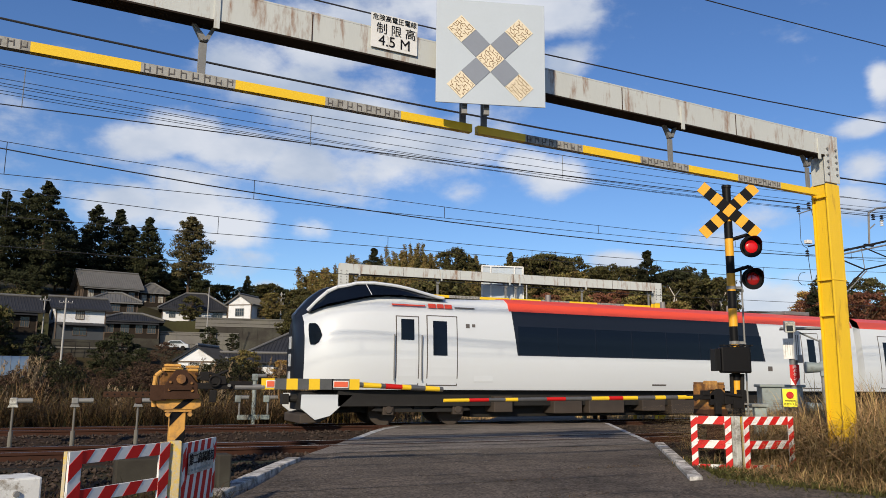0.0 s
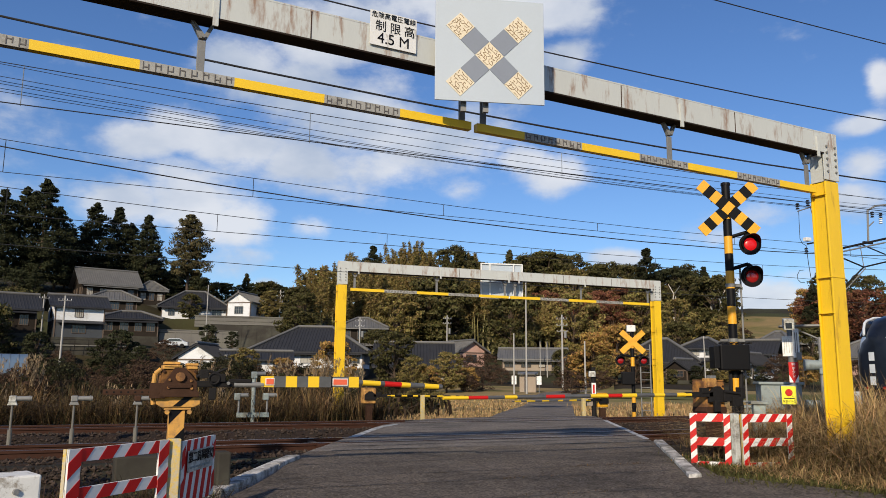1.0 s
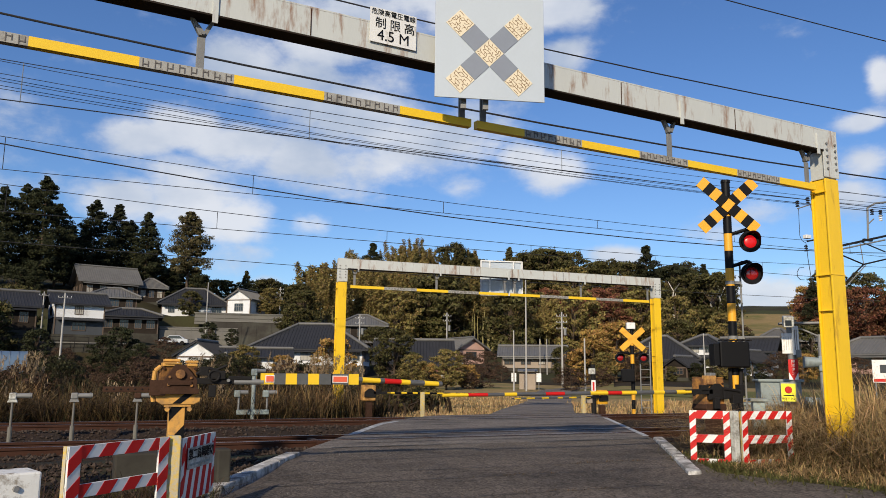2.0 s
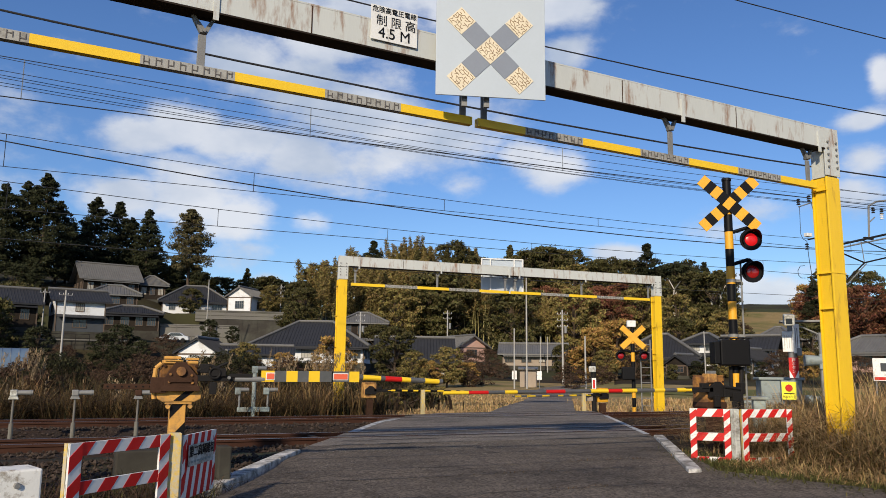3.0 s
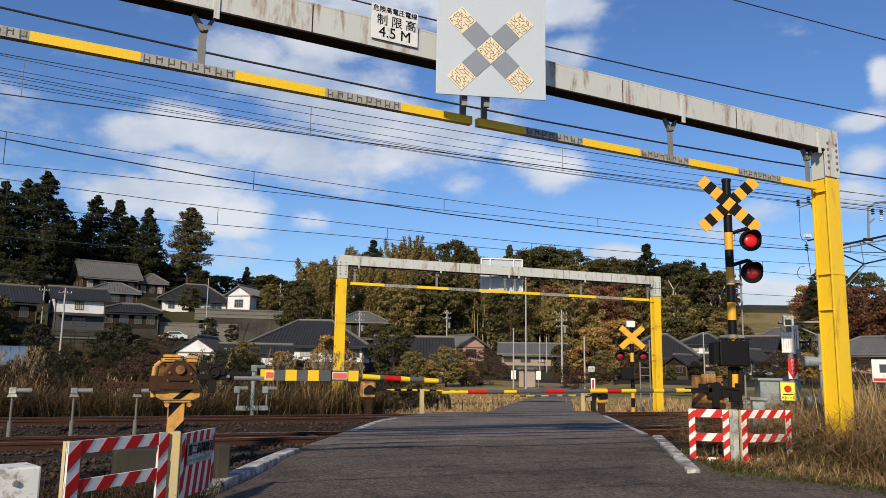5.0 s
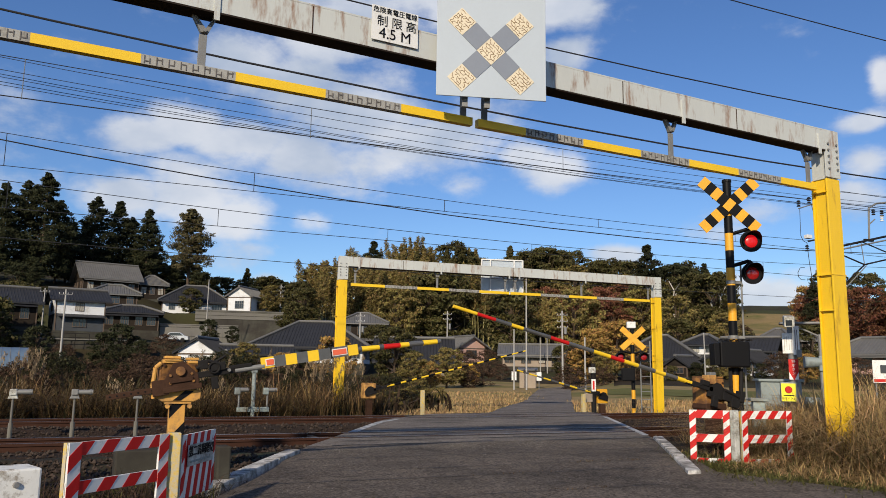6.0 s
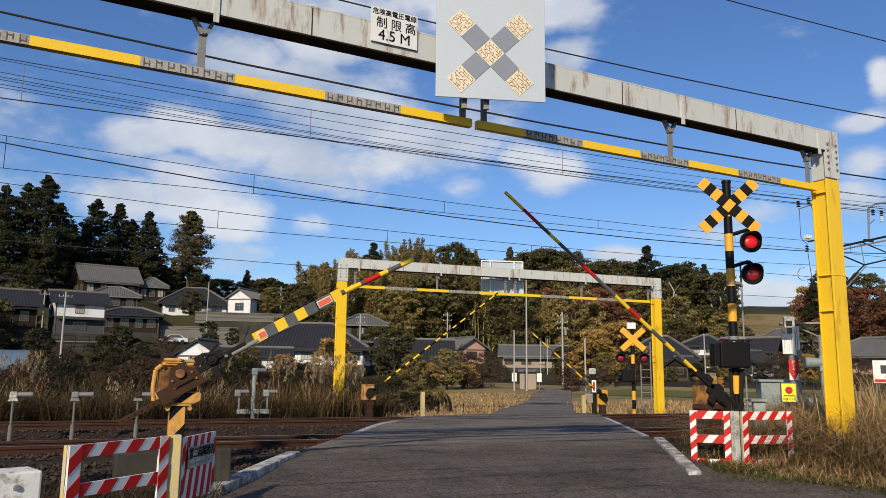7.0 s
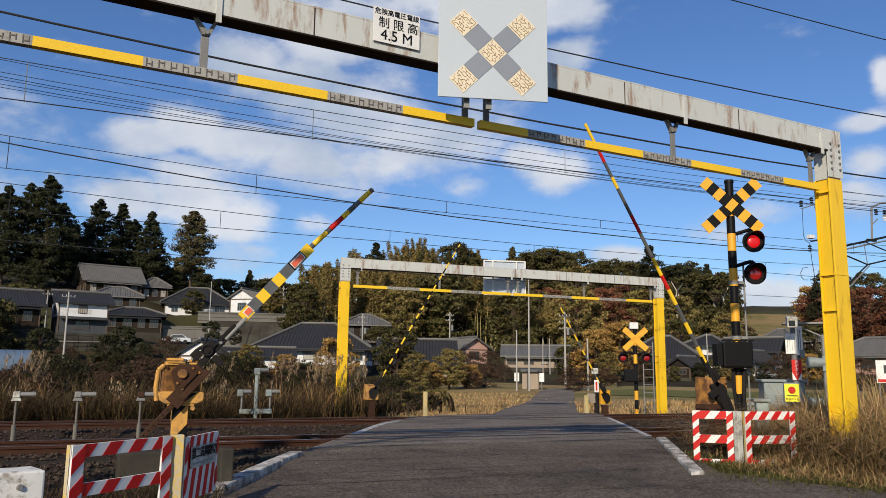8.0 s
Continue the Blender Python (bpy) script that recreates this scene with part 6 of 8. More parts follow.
def make_trees():
    P = PROTO
    P["cedar_a"] = conifer("cedar", 18, 3.9, "cedar", 1, 21000, 0.19, "tall broad dark cedar on the hillside", 0.1, 0.6, 2.2)
    P["cedar_b"] = conifer("cedar", 17, 3.3, "cedar", 2, 18000, 0.18, "dark ragged cedar on the hillside", 0.2, 0.65, 1.7)
    P["cedar_c"] = conifer("cedar", 20, 3.5, "cedar2", 3, 18000, 0.19, "brownish cedar with a bare lower trunk", 0.42, 0.6, 2.6)
    P["spire"] = conifer("cedar", 16, 2.6, "evergreen", 4, 11000, 0.2, "pointed dark conifer on the wooded ridge", 0.15, 0.5, 1.15)
    P["ever_a"] = broadleaf("evergreen_tree", 12, 5.0, "evergreen", 11, 6500, 0.34, "dense dark evergreen broadleaf tree", 0.15, 34)
    P["ever_b"] = broadleaf("evergreen_tree", 10, 4.4, "evergreen", 12, 6000, 0.32, "dense dark evergreen broadleaf tree", 0.1, 30)
    P["olive"] = broadleaf("mixed_tree", 11, 4.6, "olive", 13, 6000, 0.32, "olive-green woodland tree among the houses and slopes", 0.15, 30)
    P["autumn"] = broadleaf("autumn_tree", 9.5, 4.8, "autumn", 14, 6000, 0.3, "russet autumn tree on the slope", 0.1, 30)
    P["gold"] = broadleaf("autumn_tree", 8, 3.8, "gold", 15, 5200, 0.26, "golden-brown autumn tree among the houses", 0.1, 28)
    P["dark"] = broadleaf("evergreen_tree", 9.5, 3.6, "cedar", 17, 6000, 0.26, "dark evergreen garden tree among the houses", 0.08, 30)
    P["bare"] = broadleaf("bare_shrub", 8, 4.2, "bare", 16, 4200, 0.2, "grey-brown twiggy shrub among the houses", 0.1, 30)
    P["bamboo_a"] = bamboo("bamboo_clump", 14, 21, "yellow-green bamboo clump on the hillside")
    P["bamboo_b"] = bamboo("bamboo_clump", 12, 22, "yellow-green bamboo clump on the hillside")
    r = random.Random(3)
    # tall cedars on the western hill: bearing, distance, height, kind
    tall = {"cedar_a": 18, "cedar_b": 17, "cedar_c": 20, "spire": 16, "pine": 13, "ever_a": 12}
    west = [(-4.0, 150, 20.2, "cedar_a"), (-6.4, 150, 17.3, "cedar_a"), (-5.1, 155, 18.4, "cedar_a"), (-7.6, 152, 18, "cedar_a"), (-3.1, 156, 15.5, "cedar_a"), (-2.2, 165, 12.0, "cedar_a"), (-1.4, 166, 12.5, "cedar_b"),
            (-0.9, 160, 17.2, "cedar_a"), (0.55, 165, 17.4, "cedar_b"), (1.45, 168, 14.8, "cedar_a"), (2.5, 160, 16.6, "cedar_b"), (3.2, 168, 11, "cedar_a"), (5.35, 152, 20.3, "cedar_c"), (9.36, 170, 10.4, "spire")]
    ridge = [(18.45, 200, 17.6, "cedar_b"), (20.4, 206, 13.4, "spire"), (21.7, 206, 14.2, "spire"), (23.9, 205, 14.4, "spire"), (24.8, 200, 16.4, "spire"), (25.8, 205, 14.0, "cedar_b"), (28.6, 205, 16.4, "spire"),
             (38.5, 190, 20.0, "cedar_b"), (42.4, 185, 14.2, "cedar_b"), (43.4, 182, 11.5, "cedar_b"), (49.3, 150, 9.2, "cedar_a"), (31.2, 200, 17.2, "ever_a"), (29.9, 204, 15.6, "ever_a"), (32.4, 203, 15.2, "ever_a"), (35.6, 212, 14.2, "ever_a"), (37.2, 210, 14.0, "ever_a")]
    for b, d, h, k in west + ridge:
        put(P[k], b, d, h / tall[k], r.uniform(0, 360))
    # woods behind the village
    rows = [(150, 13.0, 42.5, 2.3), (166, 13.5, 43.5, 2.2), (186, 15.0, 43.5, 2.0), (207, 16.5, 42.5, 1.8), (226, 17.0, 42.0, 1.8)]
    for j, (d, b0, b1, st) in enumerate(rows):
        b = b0 + (j % 2) * st / 2
        while b < b1:
            bb = b + r.uniform(-0.5, 0.5)
            if bb < 22.5:
                k = r.choice(("bamboo_a", "bamboo_b", "bamboo_a", "bamboo_b", "olive")) if bb > 13.6 else r.choice(("ever_a", "ever_b", "olive", "cedar_b" if d > 170 else "ever_b"))
            elif bb < 28:
                k = r.choice(("ever_a", "ever_b", "ever_a", "olive", "bamboo_b") if bb < 26.5 else ("bamboo_a", "bamboo_b", "olive"))
            elif bb < 38.5:
                k = r.choice(("autumn", "autumn", "autumn", "autumn", "olive", "gold")) if d < 190 else r.choice(("ever_a", "olive", "ever_b"))
                if bb < 31.5 and d < 175:
                    k = r.choice(("bamboo_b", "olive", "ever_b"))
            else:
                k = r.choice(("ever_a", "ever_b", "olive", "ever_a"))
            s = r.uniform(0.95, 1.3) * (0.75 if bb < 13.6 else 1) * (0.75 if k[:5] == "cedar" else 1)
            put(P[k], bb, d + r.uniform(-6, 6), s, r.uniform(0, 360))
            b += st
    # dark wood filling the western slope
    for d, b0, b1, st in ((104, -9, -5.0, 2.0), (124, -9, -3.4, 1.9), (136, -9, -2.6, 1.7), (164, -9, 12, 2.2), (182, -7, 13, 2.2)):
        b = b0
        while b < b1:
            k = r.choice(("dark", "dark", "cedar_b", "ever_b"))
            put(P[k], b + r.uniform(-0.4, 0.4), d + r.uniform(-4, 4), r.uniform(0.6, 0.85) * (0.85 if b > 4 else 0.6 if k == "cedar_b" else 1), r.uniform(0, 360))
            b += st
    for i in range(12):
        k = ("dark", "ever_b", "dark", "ever_a")[i % 4]
        put(P[k], 2.9 + 0.88 * i + r.uniform(-0.2, 0.2), 168 + r.uniform(-3, 3), r.uniform(7.6, 9.6) / {"dark": 9.5, "ever_b": 10, "ever_a": 12}[k], r.uniform(0, 360))
    # eastern slope
    for d, b0, b1, st in ((150, 49.5, 58, 2.4), (168, 49.3, 58, 2.2), (186, 50.5, 58, 2.2)):
        b = b0
        while b < b1:
            k = r.choice(("autumn", "autumn", "olive", "gold")) if d < 180 else r.choice(("ever_a", "olive"))
            put(P[k], b + r.uniform(-0.4, 0.4), d + r.uniform(-5, 5), r.uniform(0.8, 1.1), r.uniform(0, 360))
            b += st
    P["pine"] = broadleaf("pine", 13, 4.6, "cedar", 31, 3600, 0.34, "umbrella-crowned dark pine on the ridge", 0.74, 16)
    put(P["pine"], 40.2, 196, 1.15, 20)
    put(P["pine"], 41.0, 200, 1.0, 140)
    rr = np.random.default_rng(9)
    for b, d, h in ((40.4, 170, 13), (42.9, 168, 12), (43.4, 166, 11)):
        x, y = spot(b, d)
        t = thing("dead_tree", pose(x, y, ground(x, y)), "bare bleached dead tree on the slope", "tree")
        limbs = [(Vector((0, 0, h * f)), Vector((rr.normal() * 1.6, rr.normal() * 1.6, h * f + rr.uniform(1, 3))), 0.16) for f in (0.5, 0.62, 0.75, 0.85)]
        part("trunk", trunk_mesh(h, 0.34, limbs, rr, 1.6), M["deadwood"], t)
    P["shrub"] = broadleaf("shrub", 3.0, 1.9, "shade", 41, 2900, 0.11, "dark tangled shrub below the village", 0.05, 22)
    P["shrub_b"] = broadleaf("shrub", 2.6, 1.7, "bare", 42, 2600, 0.10, "brown twiggy shrub below the village", 0.05, 22)
    P["shrub_c"] = broadleaf("shrub", 2.6, 1.8, "olive", 43, 2900, 0.11, "olive-yellow shrub beside the road", 0.05, 22)
    for i in range(58):
        b, d = r.uniform(-9, 14), r.uniform(44, 92)
        put(P[r.choice(("shrub", "shrub", "shrub", "shrub_b"))], b, d, r.uniform(0.4, 0.95) * (0.6 + d / 160), r.uniform(0, 360))
    for b, d, k in ((18.4, 33, "shrub"), (19.6, 34, "shrub_c"), (20.7, 36, "shrub"), (21.6, 38, "shrub_c"), (22.4, 40, "shrub_c"), (23.4, 44, "shrub_c"), (20.0, 46, "shrub"), (22.0, 52, "shrub_c"),
                    (25.6, 74, "shrub_b"), (26.6, 78, "shrub_b"), (17.0, 38, "shrub"), (15.4, 40, "shrub"), (33.0, 72, "shrub_b"), (35.2, 78, "shrub_b")):
        put(P[k], b, d, r.uniform(0.35, 0.52) * (d / 42), r.uniform(0, 360))
    # bushes on the open eastern slope
    for i in range(16):
        put(P[("shrub", "shrub_c", "shrub_b")[i % 3]], r.uniform(43.8, 49), r.uniform(112, 136), r.uniform(0.35, 0.8), r.uniform(0, 360))
    # garden trees and shrubs among the houses
    for b, d, s, k in ((1.3, 104, 0.62, "dark"), (0.2, 103, 0.5, "dark"), (4.1, 98, 0.45, "bare"), (-3.8, 103, 0.55, "dark"), (-5.9, 106, 0.6, "dark"), (2.6, 101, 0.42, "dark"), (-2.2, 98, 0.4, "bare"), (8.6, 122, 0.3, "dark"), (7.0, 120, 0.4, "dark"), (-0.4, 154, 0.55, "gold"), (5.6, 140, 0.45, "ever_b"),
                       (15.8, 84, 0.62, "gold"), (20.2, 80, 0.5, "ever_a"), (12.2, 86, 0.38, "gold"), (18.9, 112, 0.6, "ever_b"), (9.5, 86, 0.36, "olive"), (27.0, 104, 0.42, "bare"), (25.4, 100, 0.42, "bare"), (24.0, 72, 0.35, "olive"),
                       (22.6, 70, 0.32, "gold"), (21.5, 66, 0.3, "olive"), (25.5, 75, 0.3, "gold"), (28.0, 96, 0.26, "bare"), (33.6, 94, 0.55, "bare"), (34.7, 92, 0.8, "gold"), (36.2, 91, 0.85, "gold"), (35.4, 84, 0.32, "olive"), (37.5, 84, 0.34, "bare"),
                       (37.9, 88, 0.26, "ever_b"), (38.8, 88, 0.2, "dark"), (40.0, 87, 0.17, "ever_b"), (41.6, 88, 0.22, "dark"), (42.6, 88, 0.24, "ever_b"), (43.4, 90, 0.2, "olive"), (44.6, 88, 0.2, "ever_b"), (45.8, 88, 0.22, "dark"), (47.2, 84, 0.42, "bare"), (48.4, 86, 0.4, "gold"),
                       (50.2, 80, 0.3, "olive"), (51.6, 84, 0.36, "bare"), (49.0, 100, 0.6, "ever_b"), (12.9, 128, 0.6, "ever_a"), (13.6, 140, 0.7, "ever_b"), (11.2, 140, 0.5, "olive"), (32.5, 110, 0.42, "ever_b"), (40.5, 130, 0.7, "ever_b"), (43.5, 128, 0.5, "olive")):
        put(P[k], b, d, s, r.uniform(0, 360))
    for src in P.values():
        for o in (*src.children_recursive, src):
            bpy.data.objects.remove(o)


make_trees()


# ---------------------------------------------------------------- fences and lineside things
def bar_along(bm, a, b, h, w):
    """A flat bar standing between two points a and b (its middle line), h high and w thick."""
    a, b = Vector(a), Vector(b)
    d = b - a
    n = Vector((-d.y, d.x, 0)).normalized() * w / 2
    up = Vector((0, 0, h / 2))
    vs = [bm.verts.new(v) for v in (a - n - up, a + n - up, a + n + up, a - n + up, b - n - up, b + n - up, b + n + up, b - n + up)]
    for f in ((0, 1, 2, 3), (7, 6, 5, 4), (0, 4, 5, 1), (1, 5, 6, 2), (2, 6, 7, 3), (3, 7, 4, 0)):
        bm.faces.new([vs[i] for i in f])
    return bm


def barricade(m, w, h, rails, label, rail_h=0.1, stile=0.11, props=True, foot=0.25, pitch=0.235, slant=0.4):
    """A striped guard panel: rails and stiles of white board with slanted red stripes proud of them."""
    t = thing("guard_fence", m, label, "fence", "striped guard fences")
    rng = random.Random(int(w * 1000))
    for z in rails:
        r = part("rail", box(B(), (0, 0, z), (w, 0.022, rail_h)), M["white"], t, bevel=0.003)
        n = int(w / pitch)
        for i in range(n):
            x = -w / 2 + w * (i + 0.5) / n
            e = w / n * 0.26
            bm = B()
            k = rail_h * slant
            prism(bm, [(max(-w / 2, x - e - k), z - rail_h / 2), (x + e - k, z - rail_h / 2), (min(w / 2, x + e + k), z + rail_h / 2), (min(w / 2 - 0.01, x - e + k), z + rail_h / 2)], -0.0135, -0.011)
            part("red_stripe", bm, M["red"], r)
    lo, hi = min(rails) - foot, max(rails) + rail_h / 2
    for s in (-1, 1):
        x = s * (w / 2 - stile / 2)
        p = part("stile", box(B(), (x, -0.004, (lo + hi) / 2), (stile, 0.022, hi - lo)), M["white"], t, bevel=0.003)
        n = int((hi - lo) / 0.21)
        for i in range(n):
            z = lo + (hi - lo) * (i + 0.5) / n
            e = (hi - lo) / n * 0.27
            k = stile * 0.42
            bm = B()
            prism(bm, [(x - stile / 2, z - e - k), (x + stile / 2, z - e + k), (x + stile / 2, min(hi, z + e + k)), (x - stile / 2, min(hi, z + e - k))], -0.0185, -0.015)
            part("red_stripe", bm, M["red"], p)
    for s in (-1, 1) if props else ():
        part("support", box(B(), (s * (w / 2 - 0.03), 0.032, (hi + lo) / 2), (0.06, 0.035, hi - lo)), M["peel"], t, "faded yellow steel support")
    return t


def face(a, b):
    """A pose at the middle between two ground points, its x from a to b."""
    return pose((a[0] + b[0]) / 2, (a[1] + b[1]) / 2, 0, 0, 0, math.degrees(math.atan2(b[1] - a[1], b[0] - a[0])))


def make_fences():
    barricade(face((-0.17, 6.94), (0.64, 7.72)), 1.125, 0.9, (0.645, 0.34, 0.0), "red and white striped guard fence beside the road", 0.105, 0.125)
    f = barricade(face((0.77, 7.84), (1.17, 8.62)), 0.88, 0.9, (0.37,), "red and white striped guard panel with a name plate", 0.6, 0.07, False, 0.3, 0.16, 0.13)
    p = part("name_plate", box(B(), (0.0, -0.03, 0.47), (0.66, 0.01, 0.2)), M["oldwhite"], f, "white crossing name plate")
    writing("lettering", "第二高岡踏切", 0.112, Matrix.Translation((0, -0.038, 0.5)) @ pose(0, 0, 0, 90, 0, 0), M["black"], p, bold=0.015)
    for i in range(7):
        part("writing_bar", box(B(), (-0.25 + i * 0.075, -0.037, 0.41), (0.055, 0.003, 0.02)), M["teal"], p)
    post = thing("fence_post", pose(0.70, 7.80, 0), "yellow post with peeling paint between the fences", "post")
    part("shaft", box(B(), (0, 0, 0.15), (0.115, 0.115, 1.1)), M["peel"], post, bevel=0.008)
    barricade(face((8.92, 10.26), (9.39, 9.83)), 0.62, 0.9, (0.68, 0.30, -0.08), "red and white striped guard fence in dry grass", 0.13, 0.1)
    barricade(face((9.52, 9.73), (10.47, 9.59)), 0.94, 0.9, (0.68, 0.30, -0.08), "red and white striped guard fence in dry grass", 0.13, 0.1)
    post = thing("fence_post", pose(9.45, 9.80, 0), "stained cream concrete post between the fences", "post")
    part("shaft", box(B(), (0, 0, 0.2), (0.1, 0.1, 1.1)), M["oldwhite"], post, bevel=0.01)
    g = thing("guard_box", pose(-0.6, 6.05, -0.03, 0, 0, 20), "chipped white steel guard box with bolts", "guard box")
    part("body", box(B(), (0, 0, 0.2), (0.55, 0.3, 0.9)), M["chipwhite"], g, bevel=0.015)
    for x in (-0.1, 0.12):
        part("bolt", tube(B(), (x, -0.15, 0.55), (x, -0.17, 0.55), 0.022, 0.018, 8), M["galv"], g)
    for x, y, w, h, tn in ((0.52, 10.0, 0.55, 0.30, 5), (1.45, 9.9, 0.16, 0.33, 5), (-1.2, 10.3, 1.2, 0.1, 3)):
        c = thing("concrete_block", pose(x, y, 0, 0, 0, tn), "rough weathered concrete block by the track", "concrete block")
        part("body", box(B(), (0, 0, h - 0.4), (w, 0.25, 0.9)), M["shotcrete"], c, bevel=0.02)


M["peel"] = mat("peeling_yellow", (0.62, 0.42, 0.04), 0.75, var=0.16, scale=6, fine=50, bump=0.4, stain=(0.42, 0.40, 0.34), stain_amt=0.72, stain_scale=18)
M["chipwhite"] = mat("chipped_white", (0.68, 0.68, 0.65), 0.7, var=0.08, scale=5, fine=40, bump=0.2, stain=(0.2, 0.16, 0.11), stain_amt=0.28, stain_scale=11)
make_fences()


def detector(m, label, d=1):
    t = thing("obstacle_detector", m, label, "detector", "obstacle detectors")
    part("stand", tube(B(), (0, 0, -0.45), (0, 0, 0.64), 0.026, 0.022, 10), M["blockwall"], t)
    part("foot", tube(B(), (0, 0, -0.45), (0, 0, 0.12), 0.045, 0.045, 10), M["blockwall"], t)
    part("lug", prism(B(), [(-0.1, 0.62), (0.1, 0.62), (0.06, 0.72), (-0.06, 0.72)], -0.05, 0.05), M["oldwhite"] if "pale" in label else M["galv"], t, bevel=0.006)
    part("housing", box(B(), (0, 0, 0.755), (0.14, 0.16, 0.13)), M["oldwhite"] if "pale" in label else M["rust"] if "grey" in label else M["galv"], t, bevel=0.02)
    part("lens_barrel", tube(B(), (0.05 * d, -0.02, 0.76), (0.36 * d, -0.02, 0.76), 0.05, 0.055, 14), M["galv"], t, smooth=True)
    part("barrel_ring", tube(B(), (0.30 * d, -0.02, 0.76), (0.325 * d, -0.02, 0.76), 0.062, 0.062, 14), M["galv"], t)
    return t


for dx, lab in ((-1.6, "pale lineside detector on a short post"), (-0.42, "dull steel lineside detector on a short post"), (0.86, "grey lineside detector on a short post")):
    detector(pose(dx, 18.9, 0), lab)


def triple_detector():
    t = thing("detector_stand", pose(4.33, 24.0, -0.2), "grey T-shaped stand with three detector heads", "detector")
    part("mast", tube(B(), (0, 0, -0.4), (0, 0, 1.4), 0.06, 0.06, 10), M["palegreen"], t)
    part("crossbar", box(B(), (0, -0.02, 0.32), (0.95, 0.1, 0.14)), M["palegreen"], t, bevel=0.01)
    part("foot_plate", box(B(), (0, 0, -0.1), (0.4, 0.3, 0.3)), M["concrete"], t, bevel=0.01)
    for x, z in ((-0.42, 0.86), (0.42, 0.86), (0.05, 1.5)):
        if z < 1:
            part("riser", tube(B(), (x, 0, 0.3), (x, 0, z), 0.03, 0.03, 8), M["galv"], t)
        h = part("head", box(B(), (x - 0.05, 0, z), (0.16, 0.18, 0.2)), M["palegreen"], t, bevel=0.02)
        part("barrel", tube(B(), (x, -0.02, z + 0.04), (x + 0.28, -0.02, z + 0.04), 0.06, 0.06, 12), M["galv"], h, smooth=True)


triple_detector()


def right_detectors():
    t = thing("detector_stand", pose(22.6, 24.6, -0.3), "grey stand with two detector heads beyond the tracks", "detector")
    part("mast", tube(B(), (0, 0, -0.4), (0, 0, 1.6), 0.055, 0.055, 10), M["galv"], t)
    part("crossbar", box(B(), (0, 0, 0.35), (1.0, 0.08, 0.12)), M["galv"], t)
    for x in (-0.45, 0.45):
        part("riser", tube(B(), (x, 0, 0.3), (x, 0, 0.8), 0.03, 0.03, 8), M["galv"], t)
        part("head", box(B(), (x, 0, 0.9), (0.2, 0.25, 0.22)), M["blackrub"], t, bevel=0.02)
    part("top_head", box(B(), (0, 0, 1.65), (0.28, 0.25, 0.2)), M["galv"], t, bevel=0.02)


right_detectors()


def button_post():
    t = thing("emergency_button_post", pose(13.18, 11.95, 0, 0, 0, -42), "steel post with white notice and yellow emergency button", "emergency button")
    part("pole", tube(B(), (0, 0.08, -0.5), (0, 0.08, 2.35), 0.085, 0.08, 16), M["galv"], t, smooth=True)
    lamp = part("camera_box", box(B(), (-0.08, -0.02, 2.45), (0.2, 0.32, 0.22), pose(0, 0, 0, 8, 0, 0)), M["oldwhite"], t, "white boxy camera housing", bevel=0.02)
    part("camera_window", box(B(), (-0.09, -0.185, 2.43), (0.12, 0.012, 0.11), pose(0, 0, 0, 8, 0, 0)), M["pane"], lamp)
    n = part("notice_board", box(B(), (-0.06, -0.02, 1.99), (0.26, 0.012, 0.42)), M["white"], t, "white notice board with small writing", bevel=0.003)
    sn = part("side_notice", box(B(), (0.075, -0.035, 2.05), (0.125, 0.012, 0.6)), M["white"], t, bevel=0.003)
    for i in range(4):
        part("writing_bar", box(B(), (-0.15 + i * 0.045, -0.028, 1.99), (0.008, 0.004, 0.28)), M["pole"], n)
    for i in range(2):
        part("writing_bar", box(B(), (0.06 + i * 0.035, -0.043, 2.06), (0.012, 0.004, 0.42)), M["seam"], sn)
    r = part("red_arrow_sign", box(B(), (0.0, -0.02, 1.45), (0.185, 0.012, 0.42)), M["red"], t, "red arrow sign with white writing")
    part("white_corner", prism(B(), [(-0.09, 1.245), (-0.09, 1.4), (-0.01, 1.245)], -0.032, -0.028), M["white"], r)
    part("white_corner", prism(B(), [(0.09, 1.245), (0.09, 1.4), (0.01, 1.245)], -0.032, -0.028), M["white"], r)
    writing("lettering", "押\nボ\nタ\nン", 0.078, Matrix.Translation((0.0, -0.029, 1.49)) @ pose(0, 0, 0, 90, 0, 0), M["white"], r)
    b = part("button_box", box(B(), (-0.1, -0.06, 0.99), (0.36, 0.16, 0.4)), M["teal"], t, "grey box with a yellow panel", bevel=0.015)
    part("yellow_panel", box(B(), (-0.13, -0.146, 0.985), (0.275, 0.008, 0.36)), M["signyellow"], b)
    part("red_button", tube(B(), (-0.13, -0.15, 1.04), (-0.13, -0.175, 1.04), 0.072, 0.066, 24), M["red"], b, smooth=True)
    writing("lettering", "非常ボタン", 0.052, Matrix.Translation((-0.13, -0.151, 0.86)) @ pose(0, 0, 0, 90, 0, 0), M["black"], b)
    part("writing_bar", box(B(), (-0.13, -0.151, 0.925), (0.2, 0.003, 0.02)), M["black"], b)
    part("junction_box", box(B(), (0.12, 0.0, 1.78), (0.1, 0.1, 0.16)), M["galv"], t, bevel=0.01)


button_post()


